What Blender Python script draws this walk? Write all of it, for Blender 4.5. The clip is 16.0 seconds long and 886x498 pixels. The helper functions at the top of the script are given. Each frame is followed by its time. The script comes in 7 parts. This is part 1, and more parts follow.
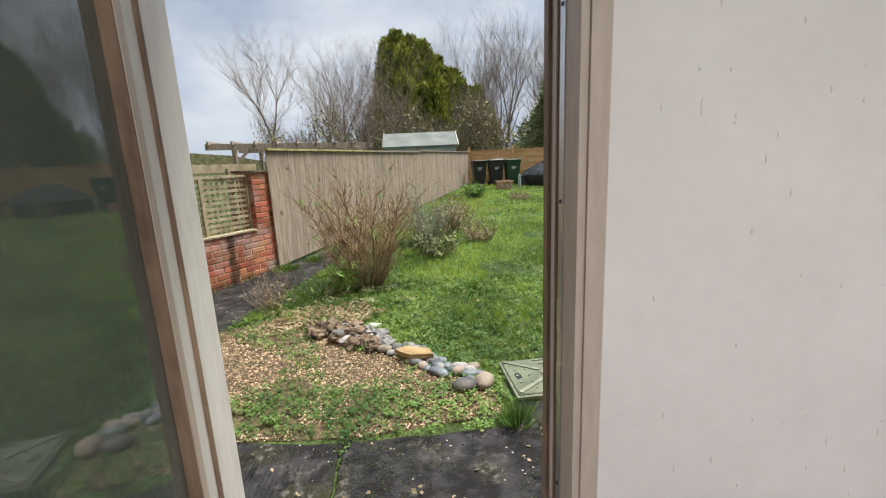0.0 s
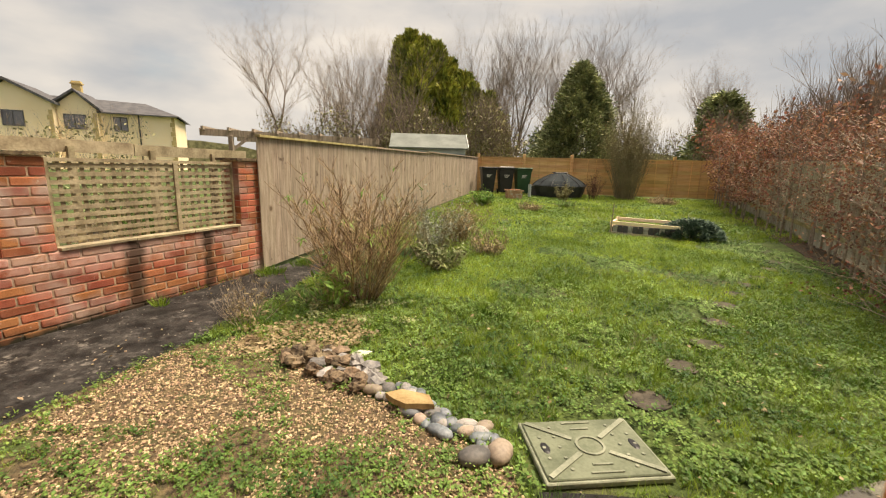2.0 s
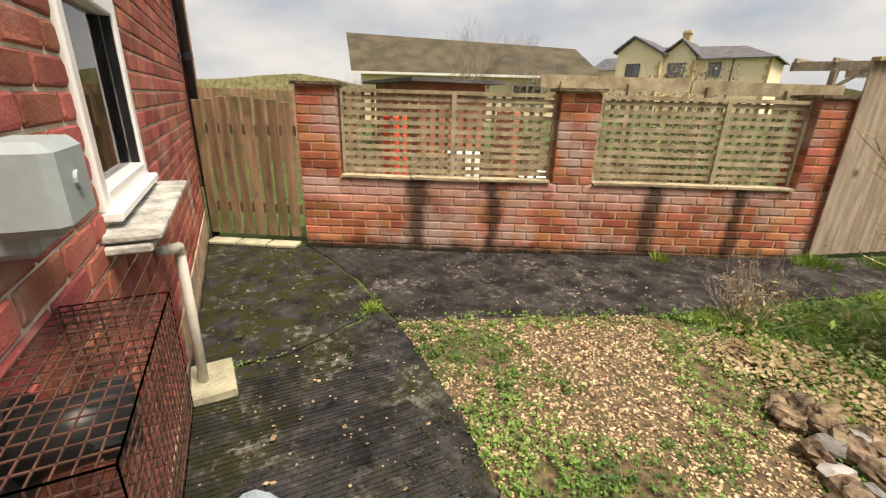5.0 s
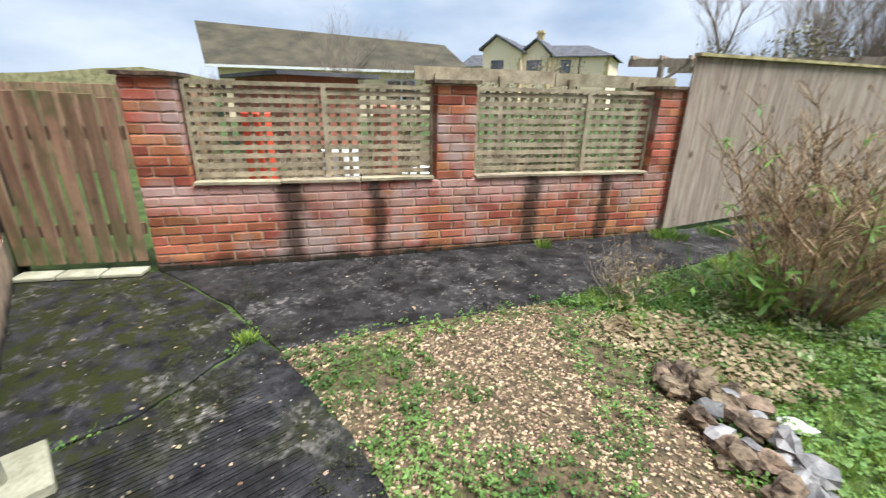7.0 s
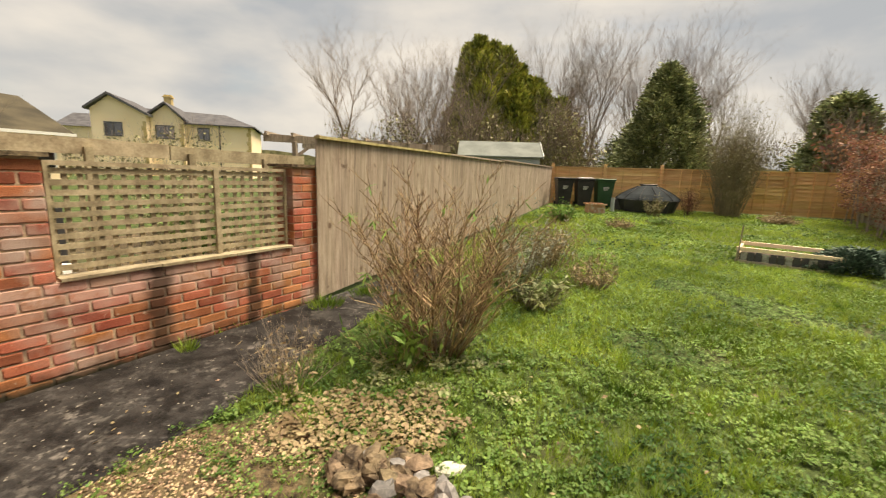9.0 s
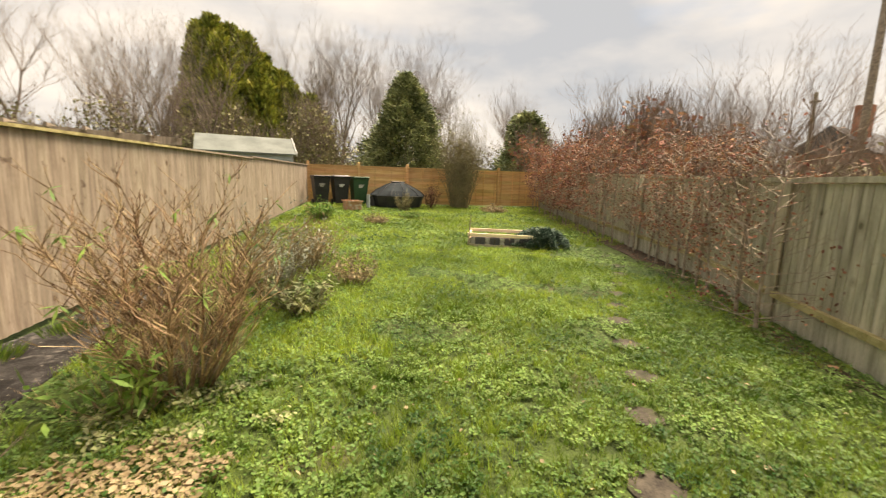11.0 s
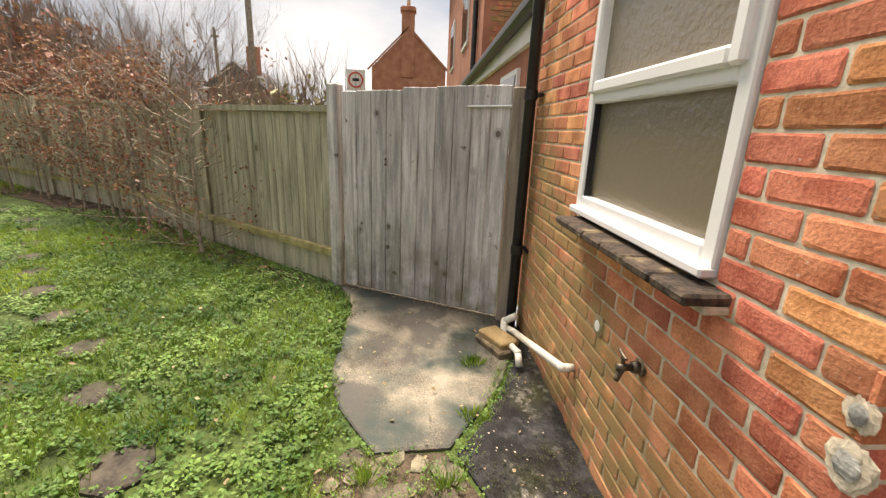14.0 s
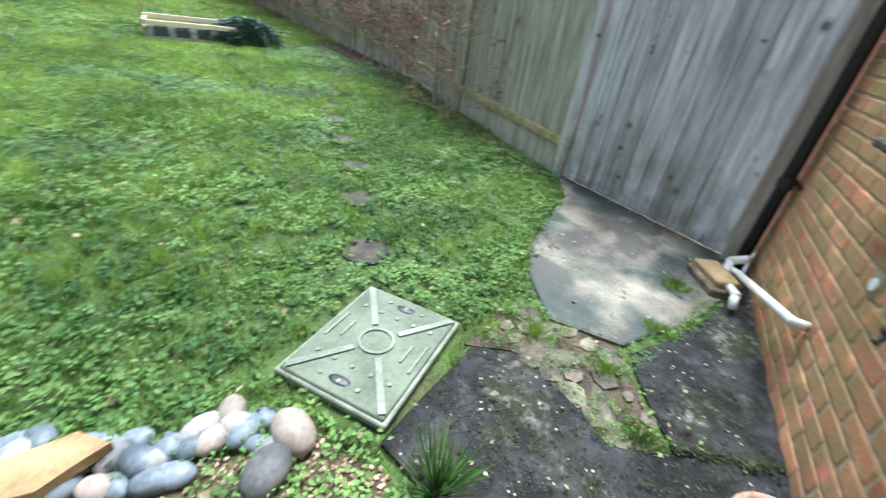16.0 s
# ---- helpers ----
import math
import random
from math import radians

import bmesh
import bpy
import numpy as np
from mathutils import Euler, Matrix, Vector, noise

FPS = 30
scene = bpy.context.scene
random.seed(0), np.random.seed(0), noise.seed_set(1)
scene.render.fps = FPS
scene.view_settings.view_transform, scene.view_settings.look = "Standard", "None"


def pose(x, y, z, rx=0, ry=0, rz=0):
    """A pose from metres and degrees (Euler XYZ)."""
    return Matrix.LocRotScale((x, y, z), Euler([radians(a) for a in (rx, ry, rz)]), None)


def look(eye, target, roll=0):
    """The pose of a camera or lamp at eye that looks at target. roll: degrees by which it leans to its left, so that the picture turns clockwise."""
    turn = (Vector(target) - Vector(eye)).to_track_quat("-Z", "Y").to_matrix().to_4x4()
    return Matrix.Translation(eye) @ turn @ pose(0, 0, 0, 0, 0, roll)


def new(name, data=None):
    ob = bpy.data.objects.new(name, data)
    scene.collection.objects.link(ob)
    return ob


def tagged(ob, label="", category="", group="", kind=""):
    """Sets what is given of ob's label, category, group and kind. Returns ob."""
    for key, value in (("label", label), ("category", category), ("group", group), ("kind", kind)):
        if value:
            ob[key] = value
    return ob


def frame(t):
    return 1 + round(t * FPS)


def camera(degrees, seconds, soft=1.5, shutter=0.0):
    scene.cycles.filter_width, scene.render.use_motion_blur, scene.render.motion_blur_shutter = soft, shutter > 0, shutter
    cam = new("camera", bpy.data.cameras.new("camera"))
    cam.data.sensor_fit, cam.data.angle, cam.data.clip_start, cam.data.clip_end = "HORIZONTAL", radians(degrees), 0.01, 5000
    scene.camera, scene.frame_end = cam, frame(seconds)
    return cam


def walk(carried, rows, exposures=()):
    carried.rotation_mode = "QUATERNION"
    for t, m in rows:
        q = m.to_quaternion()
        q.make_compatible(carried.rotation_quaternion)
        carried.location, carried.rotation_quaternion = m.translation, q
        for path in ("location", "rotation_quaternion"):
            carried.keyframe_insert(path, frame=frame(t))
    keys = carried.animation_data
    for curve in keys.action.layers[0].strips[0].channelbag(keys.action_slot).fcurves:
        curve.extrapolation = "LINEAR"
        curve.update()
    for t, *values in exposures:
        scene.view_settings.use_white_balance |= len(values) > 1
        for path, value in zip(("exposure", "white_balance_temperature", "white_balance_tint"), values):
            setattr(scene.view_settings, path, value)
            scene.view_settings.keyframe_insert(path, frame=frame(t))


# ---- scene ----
cam = camera(93.0, 16.0, soft=1.15, shutter=0.25)
PATH = [
    (0, (1.334, -1.066, 1.455), (1.446, 0.89, 1.05), -2.6),
    (0.5, (1.315, -0.978, 1.436), (1.414, 0.974, 1.007), -1.0),
    (1, (1.318, -0.866, 1.48), (1.407, 1.095, 1.099), 0.1),
    (1.5, (1.328, -0.64, 1.42), (1.433, 1.316, 1.016), 0.7),
    (2, (1.297, -0.386, 1.416), (1.408, 1.574, 1.032), 1.4),
    (2.5, (1.286, -0.208, 1.429), (1.384, 1.758, 1.074), 2.3),
    (3, (1.284, -0.05, 1.363), (1.375, 1.923, 1.047), 3.8),
    (3.5, (1.212, 0.202, 1.369), (0.737, 2.117, 1.04), 4.5),
    (4, (1.118, 0.255, 1.372), (-0.144, 1.758, 0.987), 2.9),
    (4.2, (1.121, 0.273, 1.374), (-0.407, 1.498, 0.969), 2.2),
    (6.3, (1.051, 0.394, 1.293), (-0.664, 1.062, 0.511), 0.3),
    (6.5, (1.008, 0.399, 1.293), (-0.644, 1.229, 0.529), 0.5),
    (7, (0.935, 0.478, 1.326), (-0.469, 1.73, 0.648), 1.1),
    (7.5, (0.935, 0.51, 1.35), (-0.168, 2.078, 0.781), 1.4),
    (8, (0.968, 0.583, 1.367), (0.177, 2.359, 0.898), 1.8),
    (8.5, (0.969, 0.716, 1.385), (0.508, 2.622, 0.992), 2.0),
    (9, (0.951, 0.797, 1.404), (0.79, 2.76, 1.057), 1.9),
    (9.2, (0.961, 0.822, 1.416), (0.902, 2.792, 1.079), 1.9),
    (11.3, (1.016, 0.846, 1.414), (2.093, 2.497, 1.079), 1.3),
    (11.5, (1.069, 0.839, 1.414), (2.266, 2.401, 1.062), 0.9),
    (12, (1.162, 0.837, 1.404), (2.651, 2.115, 1.015), 0.9),
    (12.5, (1.231, 0.794, 1.404), (2.971, 1.681, 0.974), 1.1),
    (13, (1.284, 0.802, 1.391), (3.161, 1.32, 0.935), 1.7),
    (13.5, (1.279, 0.792, 1.389), (3.215, 0.929, 0.905), 2.1),
    (14, (1.258, 0.766, 1.391), (3.179, 0.636, 0.85), 2.4),
    (14.5, (1.245, 0.739, 1.365), (3.121, 0.528, 0.703), 2.8),
    (15, (1.237, 0.732, 1.322), (3.062, 0.576, 0.517), 3.9),
    (15.5, (1.21, 0.762, 1.283), (2.973, 0.846, 0.341), 6.5),
    (16, (1.126, 0.78, 1.242), (2.7, 1.484, 0.228), 8.8),
]
EXPOSURES = [
    (0, 1.2, 6500, 9), (0.7, 1.3, 6500, 9), (1.2, 1.15, 6300, 10), (2.0, 1.25, 8700, 13), (3.5, 1.22, 8800, 15), (4.2, 1.1, 8900, 15), (6.3, 1.5, 5500, 6), (7.0, 1.4, 5900, 8),
    (8.0, 1.27, 6700, 8), (9.2, 1.25, 8900, 12), (11.5, 1.6, 9000, 14), (13.0, 1.6, 8300, 15), (14.5, 1.6, 7600, 13), (15.0, 1.6, 7300, 11), (15.5, 1.7, 5900, 10), (16, 1.75, 5400, 5),
]
walk(cam, [(t, look(eye, target, roll)) for t, eye, target, roll in PATH], EXPOSURES)

# ---- world, sun, sky ----
SUN_DIR = Vector((0.40, 0.14, 0.90)).normalized()
world = bpy.data.worlds.new("sky")
scene.world = world
world.use_nodes = True
wn, wl = world.node_tree.nodes, world.node_tree.links
wn.clear()
w_out, w_bg = wn.new("ShaderNodeOutputWorld"), wn.new("ShaderNodeBackground")
w_sky, w_tc, w_map = wn.new("ShaderNodeTexSky"), wn.new("ShaderNodeTexCoord"), wn.new("ShaderNodeMapping")
w_n1, w_n2 = wn.new("ShaderNodeTexNoise"), wn.new("ShaderNodeTexNoise")
w_r1, w_r2, w_mix = wn.new("ShaderNodeValToRGB"), wn.new("ShaderNodeValToRGB"), wn.new("ShaderNodeMix")
w_sky.sky_type, w_sky.sun_disc = "NISHITA", False
w_sky.sun_elevation = math.asin(SUN_DIR.z)
w_sky.sun_rotation = math.atan2(SUN_DIR.x, SUN_DIR.y)
w_map.inputs["Scale"].default_value = (1.0, 1.0, 2.6)
w_n1.inputs["Scale"].default_value, w_n1.inputs["Detail"].default_value = 2.1, 6.0
w_n2.inputs["Scale"].default_value, w_n2.inputs["Detail"].default_value = 3.4, 7.0
w_r1.color_ramp.elements[0].position, w_r1.color_ramp.elements[1].position = 0.36, 0.62
w_r1.color_ramp.elements[0].color = (3.2, 3.85, 4.9, 1)
w_r1.color_ramp.elements[1].color = (6.1, 6.4, 6.9, 1)
w_r2.color_ramp.elements[0].position, w_r2.color_ramp.elements[1].position = 0.30, 0.42
w_r2.color_ramp.elements[0].color, w_r2.color_ramp.elements[1].color = (0.55, 0.55, 0.55, 1), (0.95, 0.95, 0.95, 1)
w_mix.data_type = "RGBA"
wl.new(w_tc.outputs["Generated"], w_map.inputs["Vector"])
wl.new(w_map.outputs["Vector"], w_n1.inputs["Vector"])
wl.new(w_map.outputs["Vector"], w_n2.inputs["Vector"])
wl.new(w_n1.outputs["Fac"], w_r1.inputs["Fac"])
wl.new(w_n2.outputs["Fac"], w_r2.inputs["Fac"])
wl.new(w_r2.outputs["Color"], w_mix.inputs["Factor"])
wl.new(w_sky.outputs["Color"], w_mix.inputs["A"])
wl.new(w_r1.outputs["Color"], w_mix.inputs["B"])
wl.new(w_mix.outputs["Result"], w_bg.inputs["Color"])
w_bg.inputs["Strength"].default_value = 0.056
wl.new(w_bg.outputs["Background"], w_out.inputs["Surface"])

sun = new("sun", bpy.data.lights.new("sun", "SUN"))
sun.data.energy, sun.data.angle, sun.data.color = 3.1, radians(34), (1.0, 0.95, 0.87)
sun.matrix_world = Matrix.Translation((0, 0, 20)) @ SUN_DIR.to_track_quat("Z", "Y").to_matrix().to_4x4()

rnd = random.Random(5)
U = rnd.uniform


# ---- materials ----
def mat(name, c1, c2, scale=8.0, rough=0.8, bump=0.3, fine=60.0, metal=0.0, vary=0.0, island=False, stretch=(1, 1, 1), stain=None, stain_scale=1.5, stain_at=(0.52, 0.68), spec=0.4, dist=0.01):
    """A surface in two tones of noise with grain, relief and, where asked, stains and a shift from piece to piece."""
    m = bpy.data.materials.new(name)
    m.use_nodes = True
    n, l = m.node_tree.nodes, m.node_tree.links
    bsdf = n["Principled BSDF"]
    geo, mp = n.new("ShaderNodeNewGeometry"), n.new("ShaderNodeMapping")
    mp.inputs["Scale"].default_value = stretch
    l.new(geo.outputs["Position"], mp.inputs["Vector"])
    a, b = n.new("ShaderNodeTexNoise"), n.new("ShaderNodeTexNoise")
    a.inputs["Scale"].default_value, a.inputs["Detail"].default_value = scale, 5.0
    b.inputs["Scale"].default_value, b.inputs["Detail"].default_value = fine, 3.0
    l.new(mp.outputs["Vector"], a.inputs["Vector"])
    l.new(mp.outputs["Vector"], b.inputs["Vector"])
    add = n.new("ShaderNodeMath")
    add.operation = "MULTIPLY_ADD"
    add.inputs[1].default_value, add.inputs[2].default_value = 0.45, -0.22
    l.new(b.outputs["Fac"], add.inputs[0])
    add2 = n.new("ShaderNodeMath")
    add2.operation = "ADD"
    l.new(a.outputs["Fac"], add2.inputs[0])
    l.new(add.outputs["Value"], add2.inputs[1])
    ramp = n.new("ShaderNodeValToRGB")
    ramp.color_ramp.elements[0].position, ramp.color_ramp.elements[1].position = 0.33, 0.68
    ramp.color_ramp.elements[0].color, ramp.color_ramp.elements[1].color = (*c1, 1), (*c2, 1)
    l.new(add2.outputs["Value"], ramp.inputs["Fac"])
    colour = ramp.outputs["Color"]
    if vary:
        hue = n.new("ShaderNodeHueSaturation")
        if island:
            r = geo.outputs["Random Per Island"]
        else:
            r = n.new("ShaderNodeObjectInfo").outputs["Random"]
        mr = n.new("ShaderNodeMapRange")
        mr.inputs["To Min"].default_value, mr.inputs["To Max"].default_value = 1 - vary, 1 + vary * 0.8
        l.new(r, mr.inputs["Value"])
        l.new(mr.outputs["Result"], hue.inputs["Value"])
        mr2 = n.new("ShaderNodeMath")
        mr2.operation = "MULTIPLY_ADD"
        wrap = n.new("ShaderNodeMath")
        wrap.operation = "FRACT"
        seven = n.new("ShaderNodeMath")
        seven.operation = "MULTIPLY"
        seven.inputs[1].default_value = 7.31
        l.new(r, seven.inputs[0])
        l.new(seven.outputs["Value"], wrap.inputs[0])
        l.new(wrap.outputs["Value"], mr2.inputs[0])
        mr2.inputs[1].default_value, mr2.inputs[2].default_value = vary * 0.10, 0.5 - vary * 0.05
        l.new(mr2.outputs["Value"], hue.inputs["Hue"])
        l.new(colour, hue.inputs["Color"])
        colour = hue.outputs["Color"]
    if stain:
        s = n.new("ShaderNodeTexNoise")
        s.inputs["Scale"].default_value, s.inputs["Detail"].default_value = stain_scale, 6.0
        l.new(geo.outputs["Position"], s.inputs["Vector"])
        sr = n.new("ShaderNodeValToRGB")
        sr.color_ramp.elements[0].position, sr.color_ramp.elements[1].position = stain_at
        l.new(s.outputs["Fac"], sr.inputs["Fac"])
        mx = n.new("ShaderNodeMix")
        mx.data_type = "RGBA"
        mx.inputs["B"].default_value = (*stain, 1)
        l.new(sr.outputs["Color"], mx.inputs["Factor"])
        l.new(colour, mx.inputs["A"])
        colour = mx.outputs["Result"]
    l.new(colour, bsdf.inputs["Base Color"])
    bsdf.inputs["Roughness"].default_value, bsdf.inputs["Metallic"].default_value = rough, metal
    bsdf.inputs["Specular IOR Level"].default_value = spec
    if bump:
        bp = n.new("ShaderNodeBump")
        bp.inputs["Strength"].default_value, bp.inputs["Distance"].default_value = bump, dist
        l.new(add2.outputs["Value"], bp.inputs["Height"])
        l.new(bp.outputs["Normal"], bsdf.inputs["Normal"])
    return m


def leaf_mat(name, c1, c2, scale=3.0, rough=0.55, thru=0.25, vary=0.35):
    m = mat(name, c1, c2, scale=scale, rough=rough, bump=0.0, fine=9.0, vary=vary, island=True, spec=0.3)
    if thru:
        n, l = m.node_tree.nodes, m.node_tree.links
        bsdf, out = n["Principled BSDF"], n["Material Output"]
        tr, mx = n.new("ShaderNodeBsdfTranslucent"), n.new("ShaderNodeMixShader")
        l.new(bsdf.inputs["Base Color"].links[0].from_socket, tr.inputs["Color"])
        mx.inputs["Fac"].default_value = thru
        l.new(bsdf.outputs["BSDF"], mx.inputs[1])
        l.new(tr.outputs["BSDF"], mx.inputs[2])
        l.new(mx.outputs["Shader"], out.inputs["Surface"])
    return m


BRICK = dict(rough=0.9, spec=0.25, bump=0.8, fine=130.0, vary=0.35, dist=0.006)
M = dict(
    lawn=mat("lawn_soil", (0.03, 0.05, 0.012), (0.085, 0.13, 0.03), scale=5, fine=45, bump=1.0, rough=0.95, stain=(0.10, 0.085, 0.045), stain_scale=1.1, stain_at=(0.6, 0.72), dist=0.03),
    earth=mat("earth", (0.042, 0.031, 0.022), (0.126, 0.091, 0.063), scale=9, bump=0.9, rough=0.95, dist=0.03),
    concrete=mat("wet_concrete", (0.006, 0.006, 0.007), (0.045, 0.044, 0.047), scale=7, fine=110, rough=0.68, bump=1.0, spec=0.18, stain=(0.03, 0.032, 0.014), stain_scale=2.6, stain_at=(0.5, 0.64)),
    pathc=mat("path_concrete", (0.007, 0.0065, 0.007), (0.048, 0.045, 0.044), scale=6, fine=120, rough=0.65, bump=0.9, spec=0.18, stain=(0.035, 0.034, 0.034), stain_scale=1.3),
    palec=mat("pale_concrete", (0.07, 0.062, 0.05), (0.36, 0.32, 0.25), scale=2.6, fine=110, rough=0.8, bump=0.8, stain=(0.05, 0.066, 0.06), stain_scale=1.8, stain_at=(0.46, 0.58)),
    grit=mat("gravel_soil", (0.04, 0.03, 0.019), (0.17, 0.125, 0.07), scale=22, fine=80, bump=1.0, rough=0.95, stain=(0.05, 0.075, 0.02), stain_scale=2.3, dist=0.02),
    pebble=mat("pebbles", (0.15, 0.095, 0.055), (0.66, 0.5, 0.33), scale=30, fine=150, rough=0.75, bump=0.2, vary=0.55, island=True),
    brick_r=mat("house_brick", (0.44, 0.135, 0.068), (0.80, 0.34, 0.19), scale=7, **BRICK),
    brick_ri=mat("house_brick_stuff", (0.44, 0.135, 0.068), (0.80, 0.34, 0.19), scale=7, island=True, **BRICK),
    brick_l=mat("red_brick_stuff", (0.26, 0.075, 0.058), (0.44, 0.15, 0.11), scale=6, island=True, stain=(0.42, 0.30, 0.26), stain_scale=2.3, stain_at=(0.6, 0.7), **BRICK),
    brick_w=mat("garden_wall_brick", (0.27, 0.085, 0.045), (0.52, 0.2, 0.11), scale=3, stain=(0.44, 0.33, 0.29), stain_scale=2.0, stain_at=(0.50, 0.64), **BRICK),
    brick_wi=mat("garden_wall_brick_stuff", (0.27, 0.085, 0.045), (0.52, 0.2, 0.11), scale=3, island=True, stain=(0.44, 0.33, 0.29), stain_scale=2.0, stain_at=(0.50, 0.64), **BRICK),
    mortar=mat("mortar", (0.48, 0.42, 0.33), (0.78, 0.70, 0.56), scale=12, bump=0.6, rough=0.95),
    mortar_w=mat("old_mortar", (0.272, 0.204, 0.153), (0.612, 0.459, 0.323), scale=6, bump=0.6, rough=0.95),
    fence=mat("fence_board", (0.25, 0.2, 0.155), (0.46, 0.385, 0.31), scale=5, fine=60, stretch=(5, 5, 0.5), rough=0.85, bump=0.25, vary=0.14, stain=(0.14, 0.10, 0.075), stain_scale=7, stain_at=(0.66, 0.72)),
    newfence=mat("new_fence_board", (0.66, 0.38, 0.15), (0.84, 0.56, 0.27), scale=3, stretch=(0.6, 0.6, 5), rough=0.8, bump=0.2, vary=0.2),
    greyfence=mat("grey_board", (0.33, 0.33, 0.335), (0.70, 0.69, 0.70), scale=5, stretch=(5, 5, 0.45), rough=0.85, bump=0.35, vary=0.2, stain=(0.10, 0.085, 0.07), stain_scale=8, stain_at=(0.66, 0.71)),
    greenfence=mat("mossy_board", (0.26, 0.25, 0.18), (0.52, 0.49, 0.38), scale=4, stretch=(4, 4, 0.5), rough=0.9, bump=0.35, vary=0.15),
    lattice=mat("lattice_wood", (0.24, 0.2, 0.13), (0.48, 0.42, 0.29), scale=8, rough=0.85, bump=0.3, vary=0.15),
    gatew=mat("old_gate_board", (0.17, 0.105, 0.065), (0.36, 0.245, 0.15), scale=4, stretch=(5, 5, 0.5), rough=0.85, bump=0.3, vary=0.25, stain=(0.12, 0.12, 0.05), stain_scale=3.5),
    rail=mat("mossy_rail", (0.250, 0.213, 0.088), (0.500, 0.438, 0.225), scale=8, rough=0.9, bump=0.3),
    upvc=mat("white_upvc", (0.78, 0.79, 0.80), (0.84, 0.84, 0.84), scale=2, rough=0.3, bump=0.0),
    painted=mat("aged_white_paint", (0.60, 0.58, 0.54), (0.76, 0.74, 0.70), scale=5, rough=0.4, bump=0.1, stretch=(1, 1, 0.2)),
    bead=mat("brown_seal", (0.14, 0.09, 0.06), (0.36, 0.25, 0.17), scale=4, rough=0.6, bump=0.1, stretch=(1, 1, 0.2)),
    tan=mat("tan_frame", (0.42, 0.35, 0.29), (0.58, 0.50, 0.43), scale=2, rough=0.5, bump=0.05, stretch=(1, 1, 0.2)),
    plaster=mat("plaster", (0.78, 0.76, 0.75), (0.84, 0.82, 0.81), scale=3, fine=25, rough=0.75, bump=0.12),
    steel=mat("steel", (0.55, 0.55, 0.56), (0.66, 0.66, 0.67), scale=20, rough=0.35, bump=0.0, metal=1.0),
    black=mat("black_plastic", (0.012, 0.012, 0.013), (0.022, 0.022, 0.024), scale=6, rough=0.35, bump=0.05),
    whitep=mat("white_pipe", (0.62, 0.60, 0.52), (0.74, 0.73, 0.68), scale=8, rough=0.4, bump=0.0),
    greybox=mat("grey_plastic", (0.30, 0.36, 0.38), (0.38, 0.44, 0.46), scale=8, rough=0.5, bump=0.0),
    wire=mat("rusty_wire", (0.05, 0.025, 0.02), (0.13, 0.06, 0.045), scale=20, rough=0.7, bump=0.0),
    tile=mat("sill_tile", (0.022, 0.017, 0.014), (0.12, 0.085, 0.06), scale=14, rough=0.85, bump=1.0, stain=(0.28, 0.22, 0.12), stain_scale=7, stain_at=(0.58, 0.72)),
    sillgrey=mat("grey_sill", (0.234, 0.234, 0.221), (0.520, 0.520, 0.494), scale=14, rough=0.9, bump=0.8),
    cover=mat("cover_green", (0.085, 0.105, 0.065), (0.17, 0.195, 0.135), scale=7, rough=0.7, bump=0.2),
    coverpale=mat("cover_ridge", (0.15, 0.17, 0.125), (0.29, 0.31, 0.24), scale=9, rough=0.7, bump=0.2),
    rubble=mat("pale_rubble", (0.075, 0.066, 0.048), (0.25, 0.215, 0.155), scale=11, fine=90, rough=0.9, bump=0.7, vary=0.4, stain=(0.06, 0.06, 0.03), stain_scale=9, stain_at=(0.55, 0.66)),
    slab=mat("paving_slab", (0.025, 0.021, 0.017), (0.10, 0.085, 0.066), scale=9, rough=0.9, bump=0.5, stain=(0.05, 0.06, 0.02), stain_scale=6),
    flag=mat("pale_flag", (0.30, 0.29, 0.20), (0.50, 0.48, 0.36), scale=9, rough=0.9, bump=0.3),
    stone=mat("cobble", (0.13, 0.13, 0.135), (0.33, 0.31, 0.3), scale=9, rough=0.6, bump=0.2, vary=0.6),
    stone_pink=mat("pinkish_cobble", (0.22, 0.17, 0.14), (0.4, 0.33, 0.27), scale=9, rough=0.6, bump=0.2, vary=0.4),
    stone_blue=mat("blue_cobble", (0.09, 0.11, 0.13), (0.22, 0.25, 0.28), scale=9, rough=0.5, bump=0.2, vary=0.4),
    rock=mat("rough_rock", (0.045, 0.032, 0.022), (0.27, 0.205, 0.135), scale=14, rough=0.9, bump=0.9, vary=0.3),
    yrock=mat("yellow_stone", (0.26, 0.175, 0.08), (0.42, 0.31, 0.16), scale=9, rough=0.9, bump=0.4),
    wrock=mat("white_stone", (0.50, 0.50, 0.42), (0.68, 0.68, 0.60), scale=9, rough=0.8, bump=0.3),
    bark=mat("grey_bark", (0.18, 0.15, 0.12), (0.42, 0.35, 0.28), scale=14, rough=0.9, bump=0.4),
    barkfar=mat("winter_twigs", (0.15, 0.115, 0.095), (0.30, 0.235, 0.19), scale=2, rough=0.9, bump=0.0),
    twig=mat("tan_twigs", (0.17, 0.11, 0.065), (0.46, 0.34, 0.21), scale=6, rough=0.8, bump=0.0, vary=0.3, island=True),
    cane=mat("cane_stems", (0.13, 0.08, 0.045), (0.56, 0.42, 0.26), scale=9, rough=0.7, bump=0.0, vary=0.35, island=True),
    greentwig=mat("shrub_twigs", (0.17, 0.14, 0.08), (0.36, 0.3, 0.18), scale=3, rough=0.9, bump=0.0),
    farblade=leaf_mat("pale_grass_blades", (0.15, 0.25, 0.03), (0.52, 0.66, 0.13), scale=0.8),
